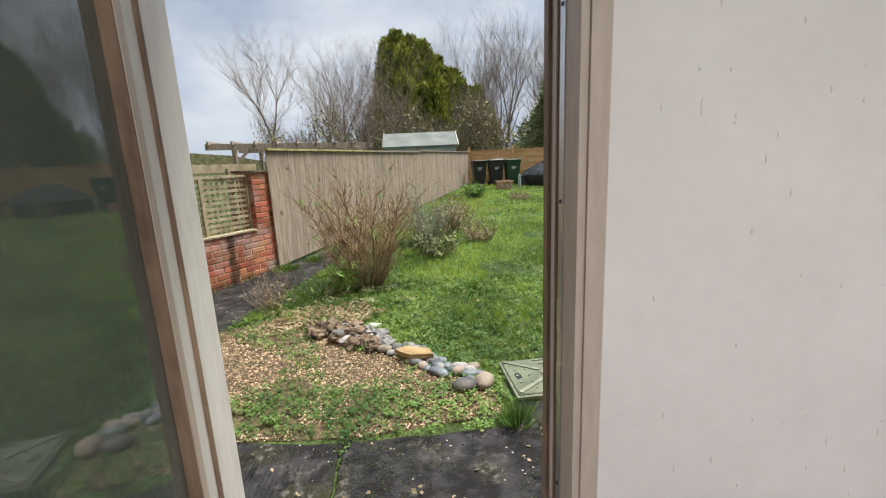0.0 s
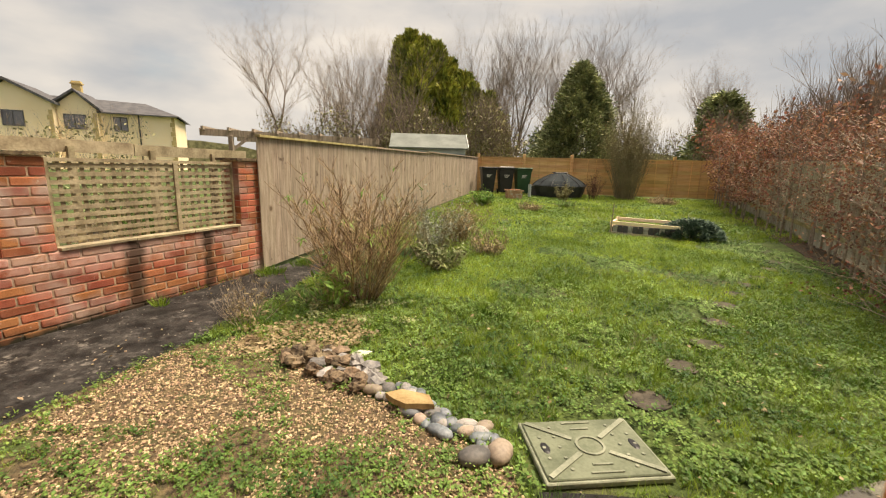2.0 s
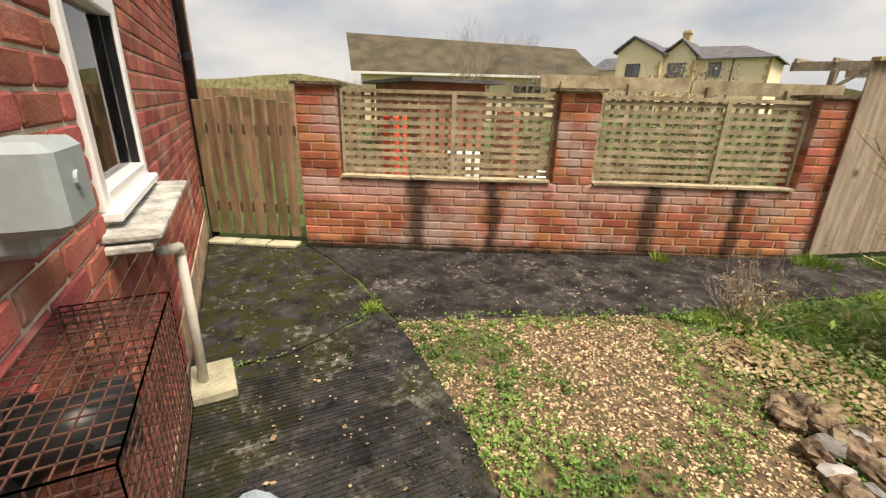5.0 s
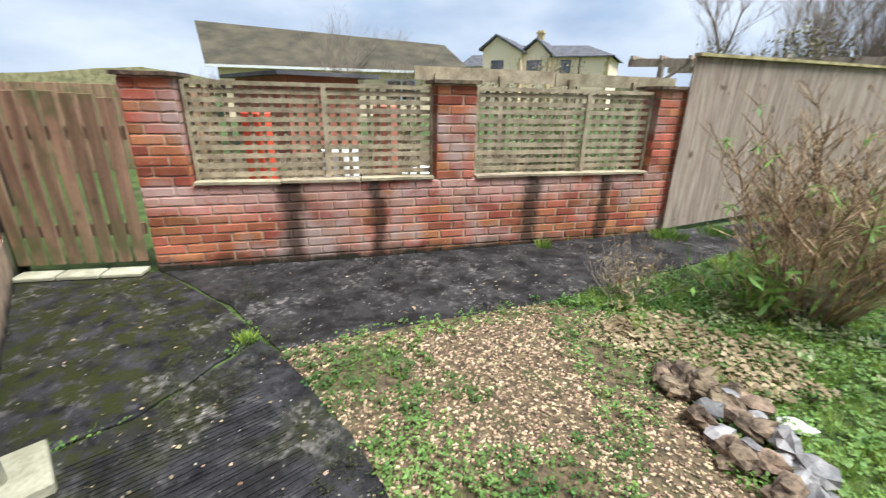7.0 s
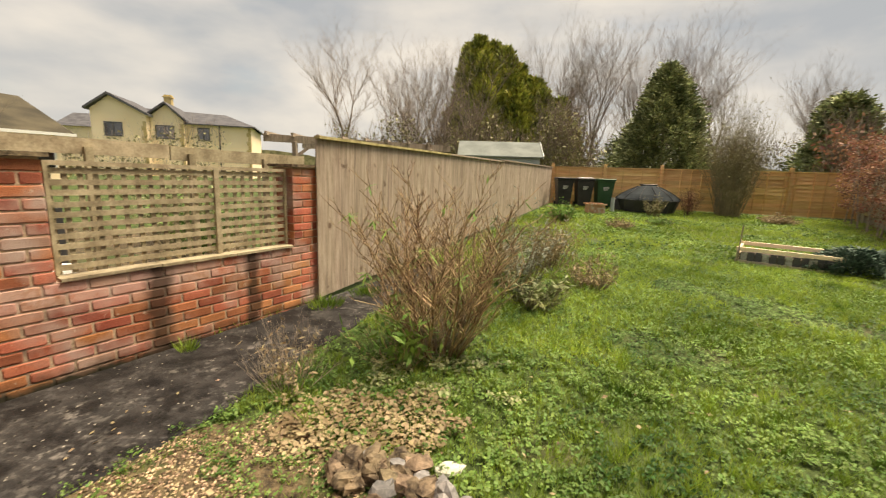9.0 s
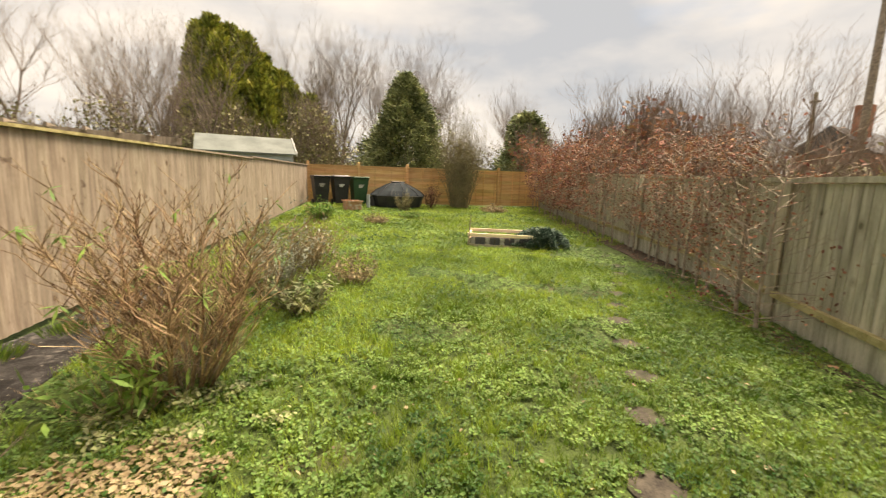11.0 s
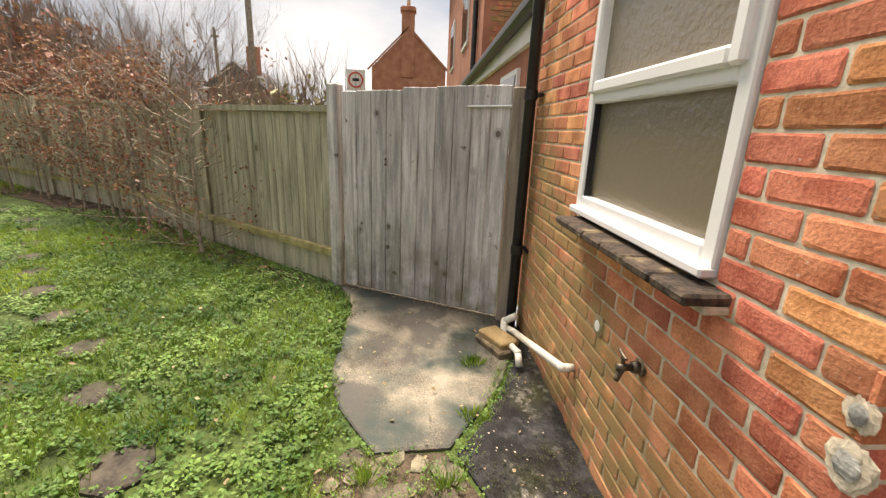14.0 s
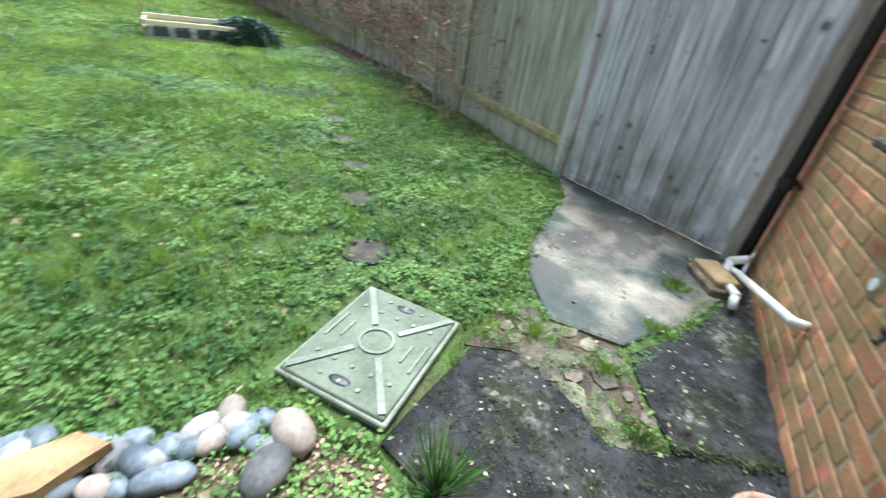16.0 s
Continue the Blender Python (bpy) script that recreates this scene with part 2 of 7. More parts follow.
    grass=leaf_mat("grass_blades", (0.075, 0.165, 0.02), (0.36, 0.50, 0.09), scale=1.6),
    weed=leaf_mat("weed_leaves", (0.03, 0.095, 0.018), (0.22, 0.36, 0.09), scale=1.3),
    moss=leaf_mat("dark_moss", (0.022, 0.028, 0.010), (0.075, 0.085, 0.026)),
    strap=leaf_mat("strap_leaves", (0.090, 0.195, 0.045), (0.240, 0.420, 0.090)),
    silver=leaf_mat("silver_leaves", (0.22, 0.25, 0.20), (0.42, 0.44, 0.38)),
    dead=leaf_mat("dead_leaves", (0.22, 0.16, 0.085), (0.48, 0.39, 0.24)),
    beech=leaf_mat("beech_leaves", (0.15, 0.065, 0.042), (0.42, 0.21, 0.13), scale=2.2, vary=0.5),
    conifer=leaf_mat("conifer_sprays", (0.09, 0.12, 0.02), (0.46, 0.47, 0.10), scale=1.3, thru=0.1, vary=0.5),
    holly=leaf_mat("evergreen_leaves", (0.075, 0.10, 0.042), (0.38, 0.42, 0.20), scale=1.6, thru=0.05, vary=0.5),
    juniper=leaf_mat("juniper_sprays", (0.048, 0.088, 0.064), (0.144, 0.224, 0.176), scale=5, thru=0.05),
    scrub=leaf_mat("scrub_leaves", (0.15, 0.145, 0.07), (0.36, 0.33, 0.17), scale=0.8, thru=0.1),
    cream=mat("cream_render", (0.95, 0.77, 0.52), (0.97, 0.82, 0.60), scale=0.6, rough=0.9, bump=0.1),
    quoin=mat("quoin_stone", (0.50, 0.38, 0.17), (0.60, 0.47, 0.24), scale=2, rough=0.9, bump=0.1),
    roof=mat("slate_roof", (0.06, 0.06, 0.07), (0.12, 0.12, 0.13), scale=2, rough=0.8, bump=0.2),
    brownroof=mat("brown_roof_tiles", (0.04, 0.034, 0.022), (0.095, 0.08, 0.05), scale=1, rough=0.9, bump=0.4),
    farbrick=mat("far_brick", (0.312, 0.120, 0.078), (0.456, 0.204, 0.132), scale=2, rough=0.9, bump=0.2),
    shedp=mat("blue_grey_paint", (0.36, 0.42, 0.42), (0.50, 0.56, 0.55), scale=2, rough=0.7, bump=0.1),
    shedroof=mat("shed_felt", (0.13, 0.15, 0.14), (0.21, 0.235, 0.22), scale=2, rough=0.8, bump=0.2),
    binblack=mat("bin_black", (0.02, 0.02, 0.024), (0.04, 0.04, 0.045), scale=4, rough=0.5, bump=0.0),
    bingreen=mat("bin_green", (0.02, 0.07, 0.03), (0.035, 0.10, 0.05), scale=4, rough=0.5, bump=0.0),
    tarp=mat("dark_cover", (0.018, 0.026, 0.03), (0.045, 0.058, 0.062), scale=3, rough=0.5, bump=0.3),
    canopyg=mat("canopy_cloth", (0.022, 0.028, 0.032), (0.05, 0.06, 0.066), scale=3, rough=0.9, spec=0.1, bump=0.2),
    terracotta=mat("terracotta", (0.40, 0.20, 0.12), (0.60, 0.38, 0.26), scale=8, rough=0.85, bump=0.2, stain=(0.6, 0.55, 0.48), stain_scale=9),
    paint_white=mat("white_paint", (0.74, 0.74, 0.72), (0.82, 0.82, 0.80), scale=3, rough=0.5, bump=0.0),
    red=mat("red_plastic", (0.55, 0.07, 0.04), (0.65, 0.12, 0.06), scale=3, rough=0.5, bump=0.0),
    brass=mat("dull_brass", (0.07, 0.06, 0.05), (0.2, 0.17, 0.13), scale=20, rough=0.5, metal=0.8, bump=0.1),
    bagm=mat("blue_grey_sheet", (0.16, 0.22, 0.27), (0.30, 0.37, 0.42), scale=9, rough=0.4, bump=0.4),
    carpet=mat("floor_mat", (0.14, 0.12, 0.10), (0.24, 0.21, 0.18), scale=30, rough=0.95, bump=0.4),
)


def glass(name, tint=(0.95, 0.97, 0.96), rough=0.0, opacity=0.0, under=(0.3, 0.26, 0.2), wavy=True):
    m = bpy.data.materials.new(name)
    m.use_nodes = True
    n, l = m.node_tree.nodes, m.node_tree.links
    n.remove(n["Principled BSDF"])
    fr, tr, gl, mx = n.new("ShaderNodeFresnel"), n.new("ShaderNodeBsdfTransparent"), n.new("ShaderNodeBsdfGlossy"), n.new("ShaderNodeMixShader")
    fr.inputs["IOR"].default_value = 2.2
    tr.inputs["Color"].default_value = (*tint, 1)
    gl.inputs["Roughness"].default_value = rough
    if opacity:
        df, mx2 = n.new("ShaderNodeBsdfDiffuse"), n.new("ShaderNodeMixShader")
        df.inputs["Color"].default_value = (*under, 1)
        mx2.inputs["Fac"].default_value = opacity
        l.new(tr.outputs["BSDF"], mx2.inputs[1])
        l.new(df.outputs["BSDF"], mx2.inputs[2])
        base = mx2.outputs["Shader"]
        ns, bp = n.new("ShaderNodeTexNoise"), n.new("ShaderNodeBump")
        ns.inputs["Scale"].default_value = 45.0
        bp.inputs["Strength"].default_value, bp.inputs["Distance"].default_value = 0.7 if wavy else 0.0, 0.01
        l.new(n.new("ShaderNodeNewGeometry").outputs["Position"], ns.inputs["Vector"])
        l.new(ns.outputs["Fac"], bp.inputs["Height"])
        l.new(bp.outputs["Normal"], gl.inputs["Normal"])
    else:
        base = tr.outputs["BSDF"]
    l.new(fr.outputs["Fac"], mx.inputs["Fac"])
    l.new(base, mx.inputs[1])
    l.new(gl.outputs["BSDF"], mx.inputs[2])
    l.new(mx.outputs["Shader"], n["Material Output"].inputs["Surface"])
    return m


def runoff(m):
    """Dark damp streaks below the joints of the wooden ledge, at set places along the garden wall."""
    n, l = m.node_tree.nodes, m.node_tree.links
    bsdf, geo = n["Principled BSDF"], n.new("ShaderNodeNewGeometry")
    src = bsdf.inputs["Base Color"].links[0].from_socket
    dot, ns, sep = n.new("ShaderNodeVectorMath"), n.new("ShaderNodeTexNoise"), n.new("ShaderNodeSeparateXYZ")
    dot.operation = "DOT_PRODUCT"
    dot.inputs[1].default_value = (0.4556, 0.8902, 0.0)
    ns.inputs["Scale"].default_value = 7.0
    l.new(geo.outputs["Position"], dot.inputs[0])
    l.new(geo.outputs["Position"], ns.inputs["Vector"])
    l.new(geo.outputs["Position"], sep.inputs["Vector"])
    total = None
    off = 0.4556 * -2.77 + 0.8902 * 0.83
    for s, w in ((1.02, 0.13), (1.70, 0.09), (3.10, 0.12), (3.86, 0.08)):
        sub, ab, mr, wob = n.new("ShaderNodeMath"), n.new("ShaderNodeMath"), n.new("ShaderNodeMapRange"), n.new("ShaderNodeMath")
        wob.operation, sub.operation, ab.operation = "MULTIPLY_ADD", "SUBTRACT", "ABSOLUTE"
        wob.inputs[1].default_value, wob.inputs[2].default_value = 0.16, s + off - 0.08
        l.new(ns.outputs["Fac"], wob.inputs[0])
        l.new(dot.outputs["Value"], sub.inputs[0])
        l.new(wob.outputs["Value"], sub.inputs[1])
        l.new(sub.outputs["Value"], ab.inputs[0])
        l.new(ab.outputs["Value"], mr.inputs["Value"])
        mr.inputs["From Min"].default_value, mr.inputs["From Max"].default_value = w * 0.3, w
        mr.inputs["To Min"].default_value, mr.inputs["To Max"].default_value = 0.84, 0.0
        if total is None:
            total = mr.outputs["Result"]
        else:
            ad = n.new("ShaderNodeMath")
            ad.operation = "MAXIMUM"
            l.new(total, ad.inputs[0])
            l.new(mr.outputs["Result"], ad.inputs[1])
            total = ad.outputs["Value"]
    low, mu, mx = n.new("ShaderNodeMapRange"), n.new("ShaderNodeMath"), n.new("ShaderNodeMix")
    low.inputs["From Min"].default_value, low.inputs["From Max"].default_value = 0.69, 0.67
    l.new(sep.outputs["Z"], low.inputs["Value"])
    mu.operation, mx.data_type = "MULTIPLY", "RGBA"
    l.new(low.outputs["Result"], mu.inputs[0])
    l.new(total, mu.inputs[1])
    l.new(mu.outputs["Value"], mx.inputs["Factor"])
    l.new(src, mx.inputs["A"])
    mx.inputs["B"].default_value = (0.035, 0.022, 0.014, 1)
    l.new(mx.outputs["Result"], bsdf.inputs["Base Color"])


def layer(m, factor, colour):
    """Lays a colour over a material's base colour by a factor socket."""
    n, l = m.node_tree.nodes, m.node_tree.links
    bsdf, mx = n["Principled BSDF"], n.new("ShaderNodeMix")
    mx.data_type = "RGBA"
    l.new(bsdf.inputs["Base Color"].links[0].from_socket, mx.inputs["A"])
    mx.inputs["B"].default_value = (*colour, 1)
    l.new(factor, mx.inputs["Factor"])
    l.new(mx.outputs["Result"], bsdf.inputs["Base Color"])


def blotch(m, scale, a, b, detail=6.0, top=1.0, stretch=(1, 1, 1), rough=0.6):
    """A noise mask that rises from 0 to top between a and b."""
    n, l = m.node_tree.nodes, m.node_tree.links
    mp, ns, mr = n.new("ShaderNodeMapping"), n.new("ShaderNodeTexNoise"), n.new("ShaderNodeMapRange")
    mp.inputs["Scale"].default_value = stretch
    ns.inputs["Scale"].default_value, ns.inputs["Detail"].default_value, ns.inputs["Roughness"].default_value = scale, detail, rough
    mr.inputs["From Min"].default_value, mr.inputs["From Max"].default_value, mr.inputs["To Max"].default_value = a, b, top
    l.new(n.new("ShaderNodeNewGeometry").outputs["Position"], mp.inputs["Vector"])
    l.new(mp.outputs["Vector"], ns.inputs["Vector"])
    l.new(ns.outputs["Fac"], mr.inputs["Value"])
    return mr.outputs["Result"]


def spots(m, scale, size, top=1.0, stretch=(1, 1, 1)):
    """Round specks: the hearts of scattered cells."""
    n, l = m.node_tree.nodes, m.node_tree.links
    mp, vo, mr = n.new("ShaderNodeMapping"), n.new("ShaderNodeTexVoronoi"), n.new("ShaderNodeMapRange")
    mp.inputs["Scale"].default_value = stretch
    vo.inputs["Scale"].default_value = scale
    mr.inputs["From Min"].default_value, mr.inputs["From Max"].default_value = size, size * 0.7
    mr.inputs["To Max"].default_value = top
    l.new(n.new("ShaderNodeNewGeometry").outputs["Position"], mp.inputs["Vector"])
    l.new(mp.outputs["Vector"], vo.inputs["Vector"])
    l.new(vo.outputs["Distance"], mr.inputs["Value"])
    return mr.outputs["Result"]


def times(m, a, b):
    mu = m.node_tree.nodes.new("ShaderNodeMath")
    mu.operation = "MULTIPLY"
    m.node_tree.links.new(a, mu.inputs[0])
    m.node_tree.links.new(b, mu.inputs[1])
    return mu.outputs["Value"]


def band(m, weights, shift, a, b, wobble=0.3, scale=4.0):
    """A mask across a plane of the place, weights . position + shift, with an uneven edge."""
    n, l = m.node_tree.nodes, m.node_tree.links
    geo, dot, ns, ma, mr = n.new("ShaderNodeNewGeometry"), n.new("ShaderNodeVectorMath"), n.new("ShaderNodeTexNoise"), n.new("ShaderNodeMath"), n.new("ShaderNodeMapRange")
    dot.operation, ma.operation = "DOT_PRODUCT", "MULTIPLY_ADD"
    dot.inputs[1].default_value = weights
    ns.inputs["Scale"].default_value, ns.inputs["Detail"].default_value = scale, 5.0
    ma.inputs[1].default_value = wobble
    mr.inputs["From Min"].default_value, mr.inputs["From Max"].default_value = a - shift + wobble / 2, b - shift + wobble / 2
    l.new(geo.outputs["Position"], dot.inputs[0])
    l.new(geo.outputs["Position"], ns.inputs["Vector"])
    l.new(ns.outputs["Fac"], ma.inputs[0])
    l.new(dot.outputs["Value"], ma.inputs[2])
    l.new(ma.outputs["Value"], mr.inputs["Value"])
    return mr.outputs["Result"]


for name in ("concrete", "pathc"):
    m = M[name]
    layer(m, blotch(m, 16, 0.54, 0.68, 9.0, 0.6, rough=0.7), (0.11, 0.105, 0.105))
    layer(m, times(m, blotch(m, 2.6, 0.50, 0.62), blotch(m, 22, 0.50, 0.62, 7.0, 0.75)), (0.22, 0.205, 0.19))
    layer(m, blotch(m, 4.5, 0.50, 0.60, 8.0, 0.9, rough=0.7), (0.011, 0.010, 0.010))
    layer(m, times(m, spots(m, 24, 0.15, 0.9), blotch(m, 5, 0.5, 0.55)), (0.42, 0.39, 0.33))
    layer(m, spots(m, 17, 0.17, 0.85), (0.006, 0.007, 0.004))
m = M["concrete"]
layer(m, times(m, band(m, (-0.7, -1.0, 0), 0, -0.15, 0.35, 0.5), blotch(m, 9, 0.47, 0.56, 8.0, 0.9, rough=0.7)), (0.028, 0.032, 0.008))
m = M["palec"]
layer(m, blotch(m, 2.2, 0.50, 0.58, 7.0, 0.8), (0.085, 0.078, 0.072))
layer(m, blotch(m, 26, 0.56, 0.68, 8.0, 0.7, rough=0.8), (0.045, 0.04, 0.035))
for name in ("brick_r", "brick_ri", "mortar"):
    m = M[name]
    low = band(m, (0.6, 0, -1.0), 0, 0.62, 1.10, 0.5, 3.0)
    layer(m, times(m, low, blotch(m, 8, 0.28, 0.55, 6.0, 0.85)), (0.27, 0.215, 0.095))
    layer(m, blotch(m, 55, 0.66, 0.72, 5.0, 0.65), (0.62, 0.55, 0.48))
    layer(m, blotch(m, 3.6, 0.64, 0.74, 5.0, 0.4), (0.62, 0.34, 0.27))
for name in ("brick_r", "brick_ri", "brick_l", "brick_w", "brick_wi"):
    m = M[name]
    layer(m, blotch(m, 38, 0.57, 0.70, 8.0, 0.42, rough=0.75), (0.13, 0.045, 0.03))
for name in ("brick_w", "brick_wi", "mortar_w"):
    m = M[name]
    up = band(m, (0, 0, 1.0), 0, 0.40, 0.58, 0.35, 3.0)
    cap = band(m, (0, 0, -1.0), 0, -0.685, -0.672, 0.0)
    layer(m, times(m, times(m, up, cap), blotch(m, 2.6, 0.42, 0.52, 7.0, 0.6, rough=0.7)), (0.62, 0.46, 0.42))
    layer(m, blotch(m, 19, 0.62, 0.70, 7.0, 0.7, rough=0.7), (0.62, 0.53, 0.44))
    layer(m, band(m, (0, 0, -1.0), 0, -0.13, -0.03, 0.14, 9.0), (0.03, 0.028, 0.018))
    runoff(m)
for name, knot, dark in (("fence", 3.6, (0.13, 0.085, 0.055)), ("greyfence", 4.2, (0.09, 0.075, 0.065)), ("gatew", 4.2, (0.09, 0.06, 0.035)), ("greenfence", 3.2, (0.10, 0.09, 0.05))):
    m = M[name]
    layer(m, blotch(m, 9, 0.5, 0.68, 6.0, 0.35, (9, 9, 0.35)), tuple(c * 1.6 for c in dark))
    layer(m, spots(m, knot, 0.17, 0.35, (1, 1, 0.8)), tuple(c * 1.5 for c in dark))
    layer(m, spots(m, knot, 0.10, 0.85, (1, 1, 0.8)), dark)
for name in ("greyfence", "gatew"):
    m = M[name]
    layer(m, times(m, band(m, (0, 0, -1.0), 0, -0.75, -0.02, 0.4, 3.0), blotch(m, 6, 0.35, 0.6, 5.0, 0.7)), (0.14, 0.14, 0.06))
# Green diffuse share: a dirty film, plus garden reflection painted into the colour.
M["glass"] = glass("door_glass", (0.60, 0.68, 0.63), rough=0.03, opacity=0.24, under=(0.42, 0.50, 0.45), wavy=False)
M["frost"] = glass("patterned_glass", (0.6, 0.6, 0.55), rough=0.25, opacity=0.72, under=(0.30, 0.25, 0.17))
M["pane"] = glass("window_pane", (0.55, 0.58, 0.60))
M["farpane"] = glass("distant_window_glass", (0.5, 0.5, 0.5), rough=0.05, opacity=0.9, under=(0.03, 0.035, 0.045), wavy=False)


# ---- mesh helpers ----
class Geo:
    """Vertices and faces in world metres."""

    def __init__(self):
        self.v, self.f = [], []

    def add(self, verts, faces):
        k = len(self.v)
        self.v += [tuple(p) for p in verts]
        self.f += [tuple(i + k for i in f) for f in faces]
        return self

    def box(self, x0, x1, y0, y1, z0, z1):
        return self.hexa([(x0, y0), (x1, y0), (x1, y1), (x0, y1)], z0, z1)

    def hexa(self, ring, z0, z1):
        """An upright prism over a ring of ground points."""
        n = len(ring)
        zs0 = z0 if isinstance(z0, (list, tuple)) else [z0] * n
        zs1 = z1 if isinstance(z1, (list, tuple)) else [z1] * n
        v = [(x, y, z) for (x, y), z in zip(ring, zs0)] + [(x, y, z) for (x, y), z in zip(ring, zs1)]
        f = [tuple(range(n))[::-1], tuple(range(n, 2 * n))] + [(i, (i + 1) % n, n + (i + 1) % n, n + i) for i in range(n)]
        return self.add(v, f)

    def beam(self, a, b, w, h, up=(0, 0, 1)):
        """A rectangular bar from a to b, w wide and h high."""
        a, b, up = Vector(a), Vector(b), Vector(up)
        d = (b - a).normalized()
        s = d.cross(up)
        s = s.normalized() if s.length > 1e-4 else Vector((1, 0, 0))
        u = s.cross(d).normalized()
        q = [s * (w / 2) * i + u * (h / 2) * j for i, j in ((-1, -1), (1, -1), (1, 1), (-1, 1))]
        return self.add([a + k for k in q] + [b + k for k in q], [(3, 2, 1, 0), (4, 5, 6, 7), (0, 1, 5, 4), (1, 2, 6, 5), (2, 3, 7, 6), (3, 0, 4, 7)])

    def bevbox(self, c, sx, sy, sz, b=0.004, rz=0.0):
        """A box of size sx, sy, sz at centre c, with every edge chamfered by b."""
        ca, sa, v = math.cos(rz), math.sin(rz), []
        hx, hy, hz = sx / 2, sy / 2, sz / 2
        for X in (-1, 1):
            for Y in (-1, 1):
                for Z in (-1, 1):
                    for k in range(3):
                        p = [X * (hx - b), Y * (hy - b), Z * (hz - b)]
                        p[k] = (X * hx, Y * hy, Z * hz)[k]
                        v.append((c[0] + p[0] * ca - p[1] * sa, c[1] + p[0] * sa + p[1] * ca, c[2] + p[2]))
        g = lambda X, Y, Z, k: (X * 4 + Y * 2 + Z) * 3 + k
        f = []
        for s in (0, 1):
            f += [(g(s, 0, 0, 0), g(s, 1, 0, 0), g(s, 1, 1, 0), g(s, 0, 1, 0)), (g(0, s, 0, 1), g(1, s, 0, 1), g(1, s, 1, 1), g(0, s, 1, 1)), (g(0, 0, s, 2), g(1, 0, s, 2), g(1, 1, s, 2), g(0, 1, s, 2))]
            for t in (0, 1):
                f += [(g(0, s, t, 1), g(1, s, t, 1), g(1, s, t, 2), g(0, s, t, 2)), (g(s, 0, t, 0), g(s, 1, t, 0), g(s, 1, t, 2), g(s, 0, t, 2)), (g(s, t, 0, 0), g(s, t, 1, 0), g(s, t, 1, 1), g(s, t, 0, 1))]
                f += [(g(s, t, 0, 0), g(s, t, 0, 1), g(s, t, 0, 2)), (g(s, t, 1, 0), g(s, t, 1, 1), g(s, t, 1, 2))]
        return self.add(v, f)

    def tube(self, a, b, r0, r1=None, n=8, caps=True):
        a, b = Vector(a), Vector(b)
        r1 = r0 if r1 is None else r1
        d = b - a
        if d.length < 1e-6:
            return self
        d.normalize()
        s = d.orthogonal().normalized()
        t = d.cross(s)
        ring = [s * math.cos(2 * math.pi * i / n) + t * math.sin(2 * math.pi * i / n) for i in range(n)]
        f = [(i, (i + 1) % n, n + (i + 1) % n, n + i) for i in range(n)]
        if caps:
            f += [tuple(range(n))[::-1], tuple(range(n, 2 * n))]
        return self.add([a + k * r0 for k in ring] + [b + k * r1 for k in ring], f)

    def pipe(self, pts, r, n=10):
        for a, b in zip(pts, pts[1:]):
            self.tube(a, b, r, n=n)
        for p in pts[1:-1]:
            self.ball(p, r * 1.12, r * 1.12, r * 1.12, 8, 5)
        return self

    def ball(self, c, rx, ry, rz, n=8, m=5, jit=0.0, rot=0.0, r=rnd):
        v, ca, sa = [], math.cos(rot), math.sin(rot)
        for j in range(m + 1):
            for i in range(n if 0 < j < m else 1):
                a, e = 2 * math.pi * i / n, math.pi * j / m
                k = 1 + r.uniform(-jit, jit)
                x, y, z = rx * k * math.sin(e) * math.cos(a), ry * k * math.sin(e) * math.sin(a), rz * k * math.cos(e)
                v.append((c[0] + x * ca - y * sa, c[1] + x * sa + y * ca, c[2] + z))
        f, last = [], 1 + n * (m - 1)
        for i in range(n):
            f.append((0, 1 + i, 1 + (i + 1) % n))
            f.append((last, last - n + (i + 1) % n, last - n + i))
            for j in range(m - 2):
                p = 1 + j * n
                f.append((p + i, p + n + i, p + n + (i + 1) % n, p + (i + 1) % n))
        return self.add(v, f)

    def leaf(self, p, d, w, n):
        """A four-cornered leaf from p along d, w wide, facing n."""
        p, d, n = Vector(p), Vector(d), Vector(n)
        s = d.cross(n)
        if s.length < 1e-6:
            return self
        s = s.normalized() * (w / 2)
        return self.add([p, p + d * 0.5 + s, p + d, p + d * 0.5 - s], [(0, 1, 2, 3)])


AT = {}


def link(name, geo, material, loc, smooth=False):
    me = bpy.data.meshes.new(name)
    me.from_pydata([(x - loc[0], y - loc[1], z - loc[2]) for x, y, z in geo.v], [], geo.f)
    me.materials.append(M[material])
    if smooth:
        me.polygons.foreach_set("use_smooth", [True] * len(me.polygons))
    return new(name, me)


def part(name, geo, material, parent, label="", smooth=False, kind=""):
    loc = AT[parent.name]
    ob = link(name, geo, material, loc, smooth)
    ob.parent = parent
    AT[ob.name] = loc
    return tagged(ob, label, kind=kind)


def solid(name, geo, material, loc, label, category="", group="", kind="", smooth=False):
    """A thing or a piece of the setting that is one mesh; it may take parts."""
    ob = link(name, geo, material, loc, smooth)
    ob.location = loc
    AT[ob.name] = Vector(loc)
    return tagged(ob, label, category, group, kind)


def thing(name, loc, label, category="", group="", kind=""):
    ob = new(name)
    ob.location = loc
    ob.empty_display_size = 0.1
    AT[ob.name] = Vector(loc)
    return tagged(ob, label, category, group, kind)


def gz(x, y):
    """The height of the ground: level by the house, rising gently to the far end."""
    return 0.03 * max(0.0, y - 3.0)


def lerp(a, b, t):
    return tuple(p + (q - p) * t for p, q in zip(a, b))


